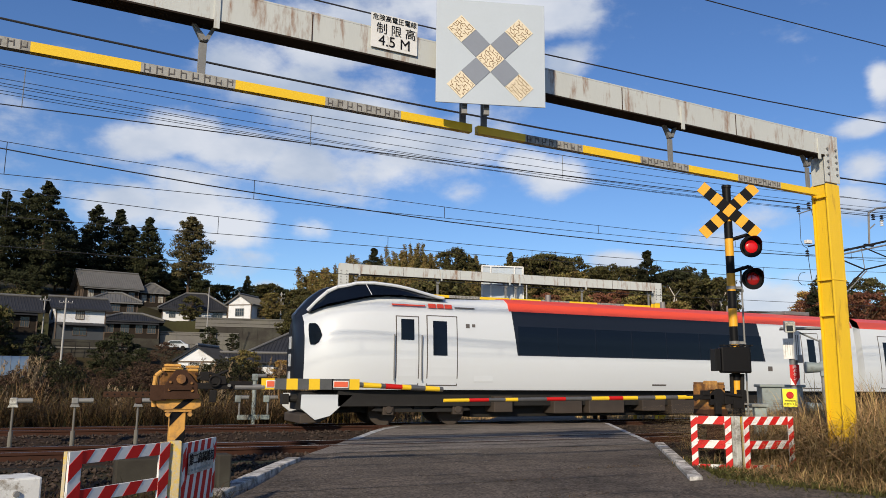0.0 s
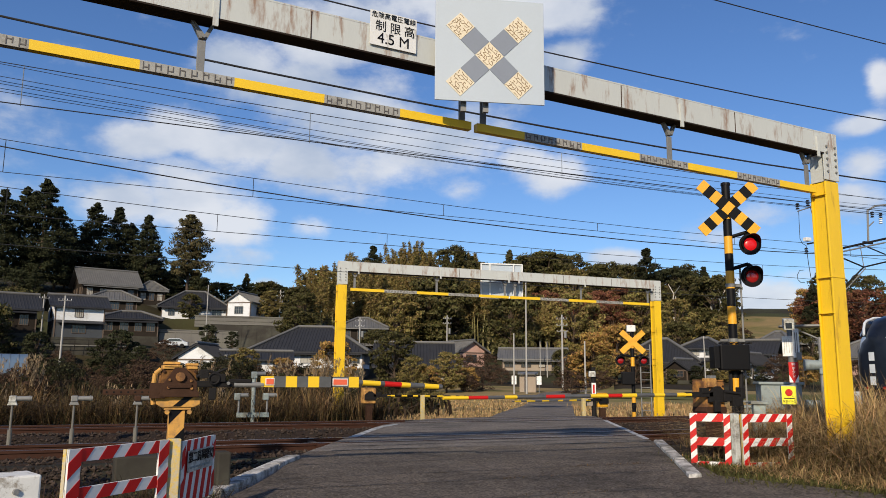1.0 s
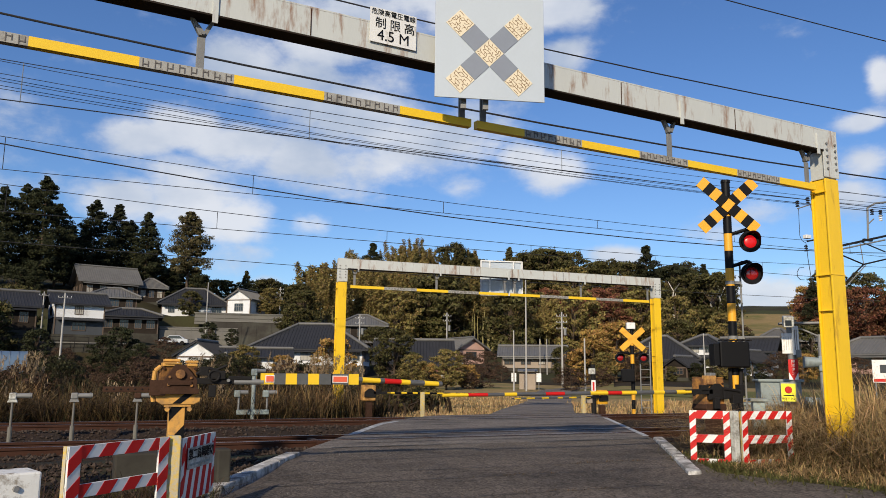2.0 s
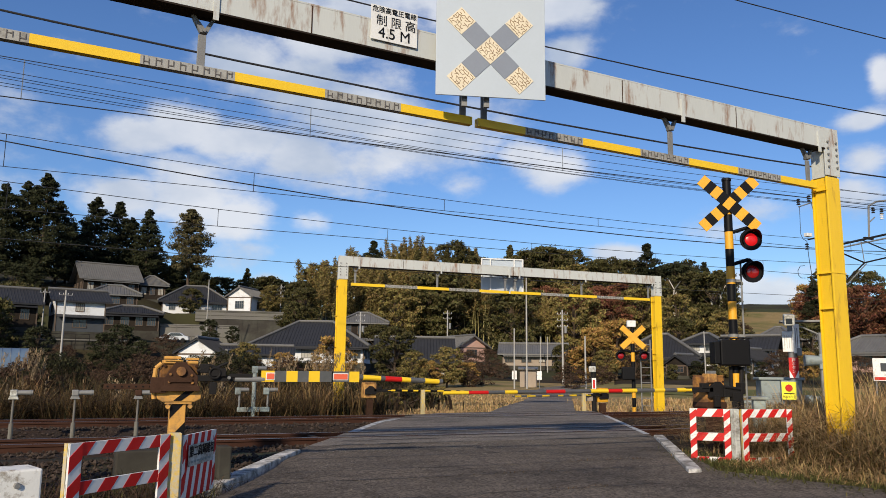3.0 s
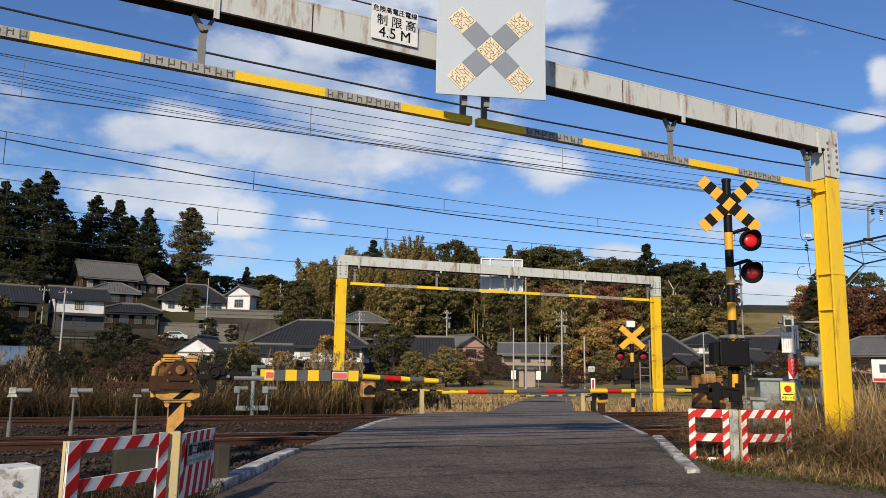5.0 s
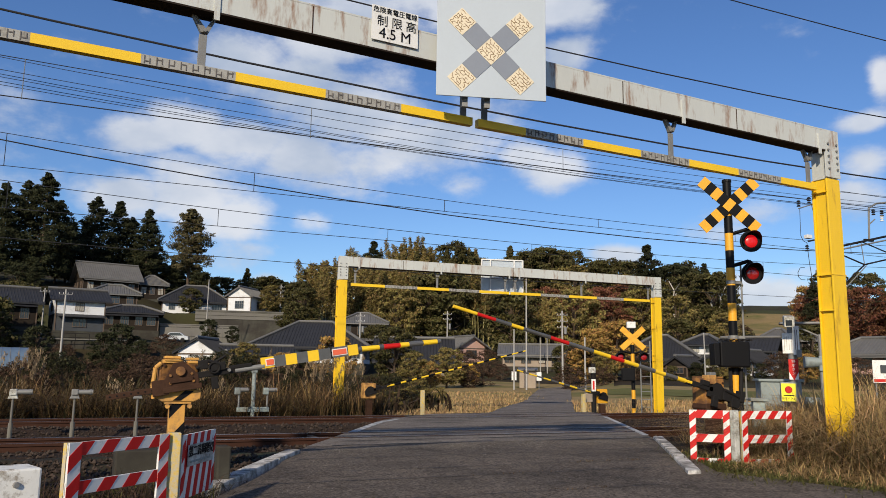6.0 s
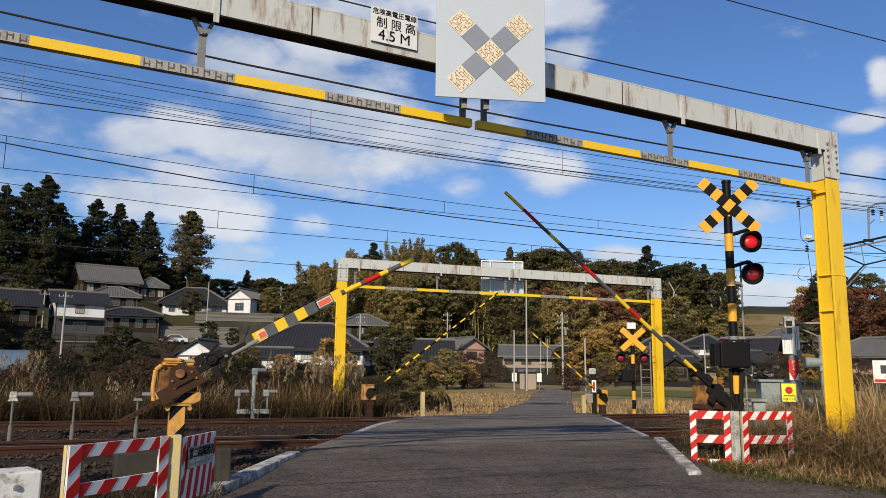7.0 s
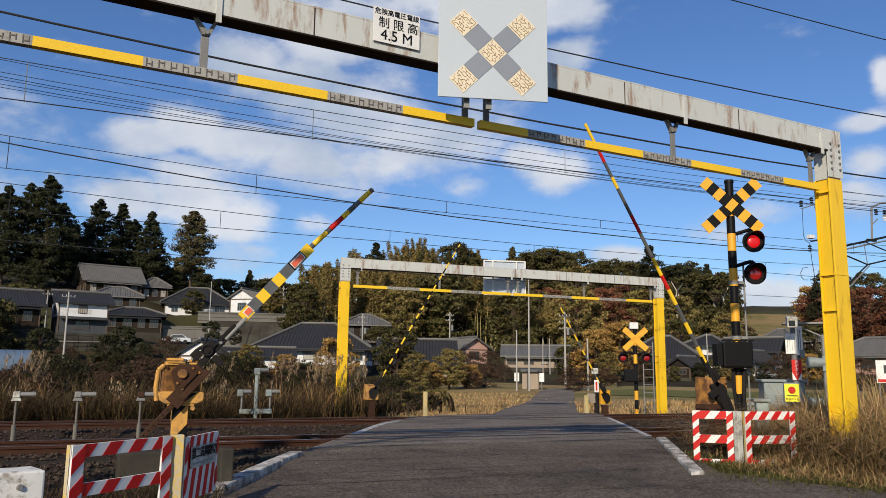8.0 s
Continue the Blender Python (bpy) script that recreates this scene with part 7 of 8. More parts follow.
def lineside_cases():
    for x, y, w, d, h, mt, lab in ((13.95, 13.1, 0.85, 0.6, 1.5, "teal", "large grey-green relay cabinet"), (15.2, 13.3, 0.45, 0.4, 0.9, "palegreen", "pale green junction box"), (12.9, 12.9, 0.35, 0.3, 1.0, "palegreen", "pale green junction box"),
                                   (13.5, 13.2, 0.5, 0.35, 0.75, "galv", "grey junction box on a stand"), (11.35, 11.15, 0.22, 0.2, 1.15, "palegreen", "narrow pale blue cable box")):
        t = thing("equipment_cabinet", pose(x, y, -0.3, 0, 0, -35), lab + " beside the track", "cabinet", "lineside cabinets")
        b = part("body", box(B(), (0, 0, h / 2), (w, d, h)), M[mt], t, bevel=0.02)
        part("roof", box(B(), (0, 0, h + 0.02), (w + 0.1, d + 0.1, 0.06)), M[mt], t, bevel=0.015)
        part("door", box(B(), (0, -d / 2 - 0.006, h * 0.5), (w * 0.86, 0.012, h * 0.8)), M[mt], b, bevel=0.004)
        part("handle", box(B(), (w * 0.3, -d / 2 - 0.02, h * 0.5), (0.025, 0.02, 0.12)), M["galv"], b)
        for i in range(4 if w > 0.6 else 0):
            part("louvre", box(B(), (0, -d / 2 - 0.015, h * 0.72 + i * 0.04), (w * 0.5, 0.012, 0.015)), M["galv"], b)
    t = thing("speaker_post", pose(14.75, 12.6, 0, 0, 0, -45), "galvanised pole with grey horn speaker", "speaker")
    part("pole", tube(B(), (0, 0, -0.5), (0, 0, 2.25), 0.04, 0.04, 10), M["galv"], t)
    part("horn", tube(B(), (-0.35, -0.05, 1.63), (0.0, 0, 1.63), 0.13, 0.1, 18), M["teal"], t, smooth=True)
    part("bracket", box(B(), (0.05, 0, 1.6), (0.2, 0.16, 0.34)), M["teal"], t, bevel=0.02)
    part("lower_horn", tube(B(), (-0.4, 0.0, 0.75), (-0.02, 0, 0.75), 0.12, 0.1, 18), M["teal"], t, smooth=True)
    part("panel_arm", bent(B(), [(0, 0, 2.2), (-0.45, -0.02, 2.42), (-0.6, -0.02, 2.5)], 0.02), M["galv"], t)
    part("roof_panel", box(B(), (-0.35, 0, 2.5), (0.95, 0.5, 0.04)), M["galv"], t)


lineside_cases()


def signal_conduit():
    part("conduit", tube(B(), (0.22, 0.08, -0.4), (0.22, 0.08, 3.4), 0.018, 0.018, 8), M["galv"], sig)
    for z in (0.9, 2.0, 3.0):
        part("conduit_clip", box(B(), (0.12, 0.05, z), (0.22, 0.03, 0.03)), M["galv"], sig)
    b = part("far_indicator", box(B(), (-0.22, -0.12, 1.66), (0.5, 0.25, 0.5)), M["black"], farsig, "black direction indicator box", bevel=0.03)
    part("signal_box", box(B(), (-0.05, -0.06, 3.62), (0.34, 0.2, 0.26)), M["white"], farsig, bevel=0.02)
    lad = None
    for x in (0.33, 0.72):
        q = tube(B(), (x, 0.1, -0.2), (x, 0.1, 3.0), 0.025, 0.025, 8)
        o = part("ladder_rail", q, M["galv"], farsig)
        lad = lad or o
    for i in range(10):
        part("rung", tube(B(), (0.33, 0.1, 0.1 + i * 0.3), (0.72, 0.1, 0.1 + i * 0.3), 0.015, 0.015, 6), M["galv"], lad)


signal_conduit()


def far_button():
    t = thing("emergency_button_post", pose(17.05, 24.75, -0.3, 0, 0, -30), "dark post with small red notice beyond the tracks", "emergency button")
    part("pole", tube(B(), (0, 0, -0.3), (0, 0, 2.0), 0.09, 0.09, 12), M["blackrub"], t)
    part("lamp_head", box(B(), (-0.05, -0.05, 1.75), (0.25, 0.25, 0.22)), M["oldwhite"], t, bevel=0.03)
    n = part("notice", box(B(), (0, -0.1, 1.2), (0.16, 0.01, 0.45)), M["white"], t)
    part("arrow", box(B(), (0, -0.107, 1.2), (0.07, 0.004, 0.32)), M["red"], n)
    part("side_box", box(B(), (-0.2, -0.05, 0.75), (0.3, 0.2, 0.35)), M["beige"], t, bevel=0.02)
    for x, y in ((16.43, 24.5), (9.85, 24.06)):
        p = thing("warning_post", pose(x, y, -0.35), "short yellow guard post by the road", "post", "guard posts")
        part("shaft", box(B(), (0, 0, 0.3 + (10 - x) * 0.018), (0.12, 0.12, 1.5)), M["peel"], p, bevel=0.01)


far_button()


# ---------------------------------------------------------------- overhead line
def wire(y, f, r, mt, label, x0=-45, x1=120, n=60):
    bm = B()
    last = None
    for i in range(n + 1):
        x = x0 + (x1 - x0) * i / n
        ring = [bm.verts.new((x, y + r * math.cos(q * 1.0472), f(x) + r * math.sin(q * 1.0472))) for q in range(6)]
        if last:
            for q in range(6):
                bm.faces.new((last[q], last[(q + 1) % 6], ring[(q + 1) % 6], ring[q]))
        last = ring
    return tagged(part("overhead_wire", bm, M[mt]), label, "wire", "overhead wires")


def sag(z, xm, k, span=50.0):
    """A hanging line with low point z at xm; it repeats span by span."""
    return lambda x: z + k * (((x - xm + span / 2) % span) - span / 2) ** 2


def make_wires():
    a = "black insulated cable strung above the road"
    b = "thin grey overhead line wire above the tracks"
    wire(12.0, sag(5.86, 13, 0.002), 0.017, "wire", a)
    wire(12.0, sag(7.36, 12, 0.0022), 0.013, "wire", a)
    wire(12.0, sag(9.38, 14, 0.001), 0.012, "wire", a)
    mess3 = sag(6.698, 17.3, 0.00062)
    wire(T1, mess3, 0.008, "wire", b)
    wire(T1, sag(6.171, -3.2, 0.00031, 120), 0.011, "wire", b)
    for y, z, xm, k in ((15.4, 6.441, 11.0, 0.00213), (15.5, 6.30, 11.5, 0.00166), (15.6, 6.194, 11.2, 0.00204), (15.7, 6.163, 13.5, 0.00153), (15.8, 6.157, 11.3, 0.00179), (15.9, 6.172, 11.7, 0.00146)):
        wire(y, sag(z, xm, k), 0.0058, "wire", b)
    mess, mess2 = sag(5.06, 12.5, 0.002), sag(5.45, 14, 0.0015)
    wire(T1, mess, 0.0065, "wire", b)
    wire(T1, lambda x: 4.87, 0.0065, "wire", b)
    wire(T1 + 0.55, sag(4.83, 12.5, 0.0031), 0.0125, "wire", a)
    wire(T2, mess2, 0.009, "wire", b)
    wire(T2, lambda x: 5.17, 0.009, "wire", b)
    wire(25.0, sag(4.70, 16, 0.0006), 0.010, "wire", b)
    for x in (-6.3, -1.84, 2.62, 6.86, 11.0, 15.4, 19.8, 24.2):
        d = part("dropper", tube(B(), (x, T1, 4.87), (x, T1, mess(x)), 0.007, 0.007, 5), M["wire"])
        tagged(d, "thin vertical dropper wire between two lines", "wire", "droppers")
    for x in (-2.4, 2.7, 7.64, 12.6, 17.6, 22.6):
        d = part("dropper", tube(B(), (x, T2, 5.17), (x, T2, mess2(x)), 0.008, 0.008, 5), M["wire"])
        tagged(d, "thin vertical dropper wire between two lines", "wire", "droppers")
    for x in (-1.67, 3.74, 10.0, 16.0):
        d = part("dropper", tube(B(), (x, T1, 6.15), (x, T1, mess3(x)), 0.009, 0.009, 5), M["wirelight"])
        tagged(d, "thin vertical dropper wire between two lines", "wire", "droppers")
    # mast with brackets beyond the tracks
    t = thing("catenary_mast", pose(29.2, 24.0, -0.3), "concrete catenary mast with dark steel brackets and insulators", "catenary mast")
    part("pole", tube(B(), (0, 0, -0.5), (0, 0, 10.6), 0.17, 0.13, 16), M["pole"], t, smooth=True)
    boom = part("boom", bent(B(), [(-0.17, 0, 7.15), (0.80, 0, 7.43), (3.53, 0, 8.06), (4.79, 0, 8.35)], 0.05), M["blackrub"], t, "dark steel boom")
    part("boom_flange", bent(B(), [(-0.19, 0, 7.00), (0.78, 0, 7.27), (3.51, 0, 7.88)], 0.035), M["galv"], boom)
    part("stay", bent(B(), [(0.24, 0, 7.06), (1.97, 0, 6.64), (4.66, 0, 7.25)], 0.035), M["blackrub"], boom)
    part("stay", bent(B(), [(0.07, 0, 5.29), (1.97, 0, 6.64)], 0.035), M["blackrub"], boom)
    part("stay", bent(B(), [(0.50, 0, 5.39), (2.08, 0, 6.60)], 0.025), M["galv"], boom)
    part("stay", bent(B(), [(1.83, 0, 7.69), (3.45, 0, 7.32)], 0.03), M["blackrub"], boom)
    part("stay", bent(B(), [(1.83, 0, 7.69), (1.97, 0, 6.64)], 0.018), M["galv"], boom)
    part("upright", bent(B(), [(2.39, 0, 7.84), (2.51, 0, 9.29), (3.02, 0, 9.55), (4.57, 0, 9.82)], 0.045), M["galv"], boom, "bent galvanised upright tube")
    part("upright_brace", bent(B(), [(2.46, 0, 8.52), (2.86, 0, 8.80)], 0.03), M["galv"], boom)
    part("clamp", box(B(), (2.35, 0, 7.78), (0.55, 0.12, 0.1)), M["blackrub"], boom, bevel=0.01)
    bracket = part("bracket", bent(B(), [(-1.90, 0, 8.83), (-0.78, 0, 9.20), (0.11, 0, 9.41)], 0.025), M["galv"], t)
    part("bracket_arm", bent(B(), [(-1.44, 0, 7.43), (-0.05, 0, 7.74)], 0.035), M["blackrub"], bracket)
    part("switch_box", box(B(), (-1.43, 0, 7.63), (0.3, 0.2, 0.16)), M["white"], bracket, "small white switch box", bevel=0.02)
    part("jumper", bent(B(), [(-1.83, 0, 8.84), (-1.85, 0, 8.14), (-1.86, 0, 7.64), (-1.74, 0, 7.43), (-1.52, 0, 7.35)], 0.012, 6), M["wire"], bracket)
    part("jumper", bent(B(), [(-1.52, 0, 7.35), (-1.45, 0, 6.56), (-1.28, 0, 5.39)], 0.014, 6), M["wire"], bracket)
    part("jumper", bent(B(), [(-1.13, 0, 9.16), (-0.95, 0, 8.47)], 0.012, 6), M["wire"], bracket)
    part("jumper_loop", bent(B(), [(-1.74, 0, 6.27), (-2.01, 0, 6.23), (-2.16, 0, 6.02), (-2.14, 0, 5.83), (-1.98, 0, 5.72), (-1.75, 0, 5.73)], 0.012, 6), M["wire"], bracket)
    for p, c in (((-1.88, 0, 9.09), "blackrub"), ((-1.25, 0, 9.30), "blackrub"), ((-1.53, 0, 7.15), "blackrub"), ((2.79, 0, 9.16), "blackrub"), ((3.35, 0, 9.16), "blackrub"), ((3.33, 0, 8.92), "white")):
        bm = B()
        for i in range(3):
            tube(bm, (p[0], p[1], p[2] + 0.1 - 0.1 * i), (p[0], p[1], p[2] + 0.04 - 0.1 * i), 0.05, 0.09, 10)
        part("insulator", bm, M[c], boom, "ribbed insulator")


make_wires()


# ---------------------------------------------------------------- poles, walls, huts of the village
def utility_pole(bearing, d, h, r=0.13, arms=0, label="grey concrete utility pole by the road"):
    x, y = spot(bearing, d)
    t = thing("utility_pole", pose(x, y, ground(x, y), 0, 0, -bearing), label, "utility pole", "utility poles")
    part("pole", tube(B(), (0, 0, -0.5), (0, 0, h), r * 0.8, r * 0.55, 10), M["pole"], t, smooth=True)
    for i in range(arms):
        a = part("crossarm", box(B(), (0, -0.1, h - 0.5 - i * 0.7), (1.2, 0.05, 0.05)), M["galv"], t)
        for dx in (-0.55, -0.2, 0.2, 0.55):
            part("insulator", tube(B(), (dx, -0.1, h - 0.45 - i * 0.7), (dx, -0.1, h - 0.3 - i * 0.7), 0.025, 0.02, 8), M["white"], a)
    if arms > 1:
        part("transformer", tube(B(), (0.35, 0, h - 2.6), (0.35, 0, h - 1.8), 0.16, 0.16, 12), M["galv"], t)
    return t


def make_village():
    for b, d, h, r, a in ((28.9, 70, 5.4, 0.1, 0), (29.8, 70, 10.2, 0.11, 0), (32.4, 88, 8.4, 0.16, 3), (34.0, 72, 4.8, 0.12, 0), (17.6, 104, 7.6, 0.15, 2), (24.0, 110, 8.2, 0.15, 2), (-2.35, 84, 8.7, 0.14, 1), (-3.6, 110, 6.4, 0.12, 1),
                          (6.76, 124, 9.7, 0.12, 0), (11.8, 146, 6.0, 0.16, 2), (12.7, 160, 8.0, 0.16, 2), (30.8, 112, 5.0, 0.1, 0), (31.3, 112, 5.0, 0.1, 0), (42.2, 84, 5.0, 0.09, 0)):
        utility_pole(b, d, h, r, a)
    # terrace walls on the western slope
    for b, d, w, h, z, tilt, mt, lab in ((9.7, 134.0, 12.2, 4.8, 7.4, -24, "shotcrete", "dark sloping concrete retaining wall"), (9.0, 135.8, 14.4, 1.8, 10.1, -2, "blockwall", "grey concrete block garden wall on the terrace"),
                                         (6.3, 126, 11.5, 4.2, 5.9, -10, "blockwall", "pale stone retaining wall below the houses"), (-1.6, 108, 15, 4.0, 2.7, -6, "shotcrete", "stained stone retaining wall below the houses")):
        x, y = spot(b, d)
        t = thing("retaining_wall", pose(x, y, z, tilt, 0, -b), lab, "retaining wall", "terrace walls")
        body = part("body", box(B(), (0, 0.4, 0), (w, 0.8, h)), M[mt], t, bevel=0.05)
        n = int(w / 2.2)
        for i in range(1, n):
            part("joint_rib", box(B(), (-w / 2 + w * i / n, -0.02, 0), (0.1, 0.06, h)), M[mt], body)
        part("coping", box(B(), (0, 0.4, h / 2 + 0.08), (w + 0.2, 1.0, 0.16)), M["blockwall"], t, bevel=0.03)
        if z > 10.5:
            for i in range(18):
                part("rail_post", tube(B(), (-w / 2 + 0.2 + (w - 0.4) * i / 17, 0.4, h / 2), (-w / 2 + 0.2 + (w - 0.4) * i / 17, 0.4, h / 2 + 1.0), 0.03, 0.03, 6), M["galv"], t)
            for k in (0.55, 1.0):
                part("rail", tube(B(), (-w / 2 + 0.2, 0.4, h / 2 + k), (w / 2 - 0.2, 0.4, h / 2 + k), 0.03, 0.03, 6), M["galv"], t)
        for i in range(3 if mt == "blockwall" else 0):
            part("course_line", box(B(), (0, -0.012, -h / 4 + i * h / 3), (w, 0.03, 0.06)), M["shotcrete"], body)
    # dark pipe rail on the lower terrace
    (xa, ya), (xb, yb) = spot(-6.6, 107), spot(-0.7, 107)
    t = thing("pipe_rail", pose(xa, ya, 4.5, 0, 0, math.degrees(math.atan2(yb - ya, xb - xa))), "dark pipe rail along the lower terrace", "railing")
    w = math.hypot(xb - xa, yb - ya)
    for k in (0.45, 0.95):
        part("rail", tube(B(), (0, 0, k), (w, 0, k), 0.035, 0.035, 6), M["blackrub"], t)
    for i in range(8):
        part("rail_post", tube(B(), (w * i / 7, 0, -0.3), (w * i / 7, 0, 0.98), 0.035, 0.035, 6), M["blackrub"], t)
    # tunnel greenhouse below the terrace
    x, y = spot(-6.0, 85)
    t = thing("tunnel_greenhouse", pose(x, y, 1.7, 0, 0, 96), "tunnel greenhouse of pale blue film", "greenhouse")
    bm = B()
    prism(bm, [(1.9 * math.cos(radians(a)), 1.4 * math.sin(radians(a))) for a in range(0, 181, 15)] + [(-1.9, -0.8), (1.9, -0.8)], -2.6, 2.6)
    part("film", bm, M["vinyl"], t, smooth=True)
    for i in range(8):
        part("hoop", bent(B(), [(1.93 * math.cos(radians(a)), -2.6 + 0.743 * i, 1.43 * math.sin(radians(a))) for a in range(0, 181, 15)], 0.02, 5), M["galv"], t)
    part("earth_plinth", box(B(), (0, 0, -1.3), (4.4, 5.6, 1.2)), M["soil"], t)
    x, y = spot(4.7, 124)
    t = thing("car", pose(x, y, ground(x, y) + 0.05, 0, 0, -15), "parked silver car on the terrace lane", "car")
    bm = B()
    prism(bm, [(-2.1, 0.3), (-2.1, 0.75), (-1.2, 0.9), (-0.6, 1.4), (0.9, 1.42), (1.6, 0.95), (2.1, 0.85), (2.15, 0.3)], -0.82, 0.82)
    part("body", bm, M["carpaint"], t, bevel=0.08)
    part("window", prism(B(), [(-1.0, 0.92), (-0.55, 1.33), (0.85, 1.35), (1.35, 0.95)], -0.83, 0.83), M["pane"], t)
    for wx in (-1.3, 1.3):
        for wy in (-0.78, 0.78):
            part("wheel", tube(B(), (wx, wy - 0.1, 0.31), (wx, wy + 0.1, 0.31), 0.31, 0.31, 16), M["blackrub"], t)
    # roadside hut and signs
    x, y = spot(29.9, 76)
    t = thing("hut", pose(x, y, ground(x, y), 0, 0, -30), "small beige hut beside the road", "hut")
    part("wall", box(B(), (0, 0, 0.8), (1.6, 1.4, 2.0)), M["beige"], t, bevel=0.02)
    part("roof", box(B(), (0, 0, 1.85), (1.9, 1.8, 0.1), pose(0, 0, 0, 6, 0, 0)), M["kawara2"], t)
    for b, d, s in ((28.9, 74, 0.6), (30.7, 74, 0.6)):
        x, y = spot(b, d)
        t = thing("notice_sign", pose(x, y, ground(x, y), 0, 0, -b), "small white notice on a post", "sign", "roadside notices")
        part("post", tube(B(), (0, 0, -0.3), (0, 0, 1.5), 0.04, 0.04, 8), M["galv"], t)
        part("plate", box(B(), (0, -0.05, 1.2), (0.45, 0.02, 0.8)), M["white"], t)
    x, y = spot(53.0, 60)
    t = thing("billboard", pose(x, y, ground(x, y), 0, 0, -50), "white roadside billboard with red stripe on posts", "billboard")
    b = part("board", box(B(), (0.6, 0, 2.1), (2.4, 0.06, 1.5)), M["white"], t)
    part("red_stripe", box(B(), (0.6, -0.035, 1.5), (2.3, 0.01, 0.2)), M["red"], b)
    part("writing_bar", box(B(), (0.2, -0.035, 2.25), (0.7, 0.01, 0.55)), M["greywall"], b)
    for dx in (-0.45, 1.5):
        part("leg", tube(B(), (dx, 0.1, -0.4), (dx, 0.1, 2.0), 0.05, 0.05, 8), M["galv"], t)
    # fields
    for name, b0, b1, d0, d1, mt, lab in (("field", 43.6, 51, 116, 190, "stubble", "golden field on the hilltop"), ("field", 33.5, 52, 40, 74, "stubble", "golden stubble field beyond the tracks"), ("field", 20, 36, 36, 92, "stubble", "dry yellow grass field beside the road"), ("field", 35.5, 52, 60, 69, "greenfield", "green winter crop strip in the field")):
        bm = B()
        grid = []
        for i in range(13):
            row = []
            for j in range(9):
                bb, dd = b0 + (b1 - b0) * i / 12, d0 + (d1 - d0) * j / 8
                x, y = spot(bb, dd)
                row.append(bm.verts.new((x, y, ground(x, y) + (0.11 if mt == "greenfield" else 0.06))))
            grid.append(row)
        for i in range(12):
            for j in range(8):
                bm.faces.new((grid[i][j], grid[i + 1][j], grid[i + 1][j + 1], grid[i][j + 1]))
        tagged(part(name, bm, M[mt], smooth=True), lab, "field", kind="structure")


make_village()


# ---------------------------------------------------------------- grass, brush and stones
def blades(name, pts, hts, rng, width, lean_, mt, label, cat="grass"):
    """Arching blades of grass at the points given (n, 3), as one object."""
    n = len(pts)
    a = rng.uniform(0, 2 * math.pi, n)
    d = np.stack([np.cos(a), np.sin(a), np.zeros(n)], 1)
    t = a + rng.normal(size=n) * 0.5
    s = np.stack([-np.sin(t), np.cos(t), np.zeros(n)], 1)
    w = (width * rng.uniform(0.6, 1.4, n))[:, None]
    ln = (lean_ * rng.uniform(0.1, 1.5, n))[:, None]
    h = hts[:, None]
    up = np.array([0, 0, 1.0])
    cols = []
    for f, k in ((0, 1.0), (0.5, 0.9), (0.8, 0.65), (1.0, 0.0)):
        c = pts + d * h * ln * f ** 2.2 * 0.9 + up * h * (f - 0.42 * np.minimum(ln, 1.4) * f ** 3)
        cols.append(c - s * w * k)
        if k:
            cols.append(c + s * w * k)
    vs = np.stack(cols, 1).reshape(-1, 3)
    k = np.arange(n)[:, None] * 7
    fs = (k + np.array([0, 1, 3, 2])).tolist() + (k + np.array([2, 3, 5, 4])).tolist() + (k + np.array([4, 5, 6])).tolist()
    me = bpy.data.meshes.new(name)
    me.from_pydata(vs.tolist(), [], fs)
    return tagged(part(name, me, M[mt]), label, cat, kind="stuff")


def tuft_points(rng, n, tufts, spread):
    """Points gathered round tuft centres."""
    idx = rng.integers(0, len(tufts), n)
    p = np.array(tufts)[idx] + np.concatenate([rng.normal(size=(n, 2)) * spread, np.zeros((n, 1))], 1)
    return p, idx


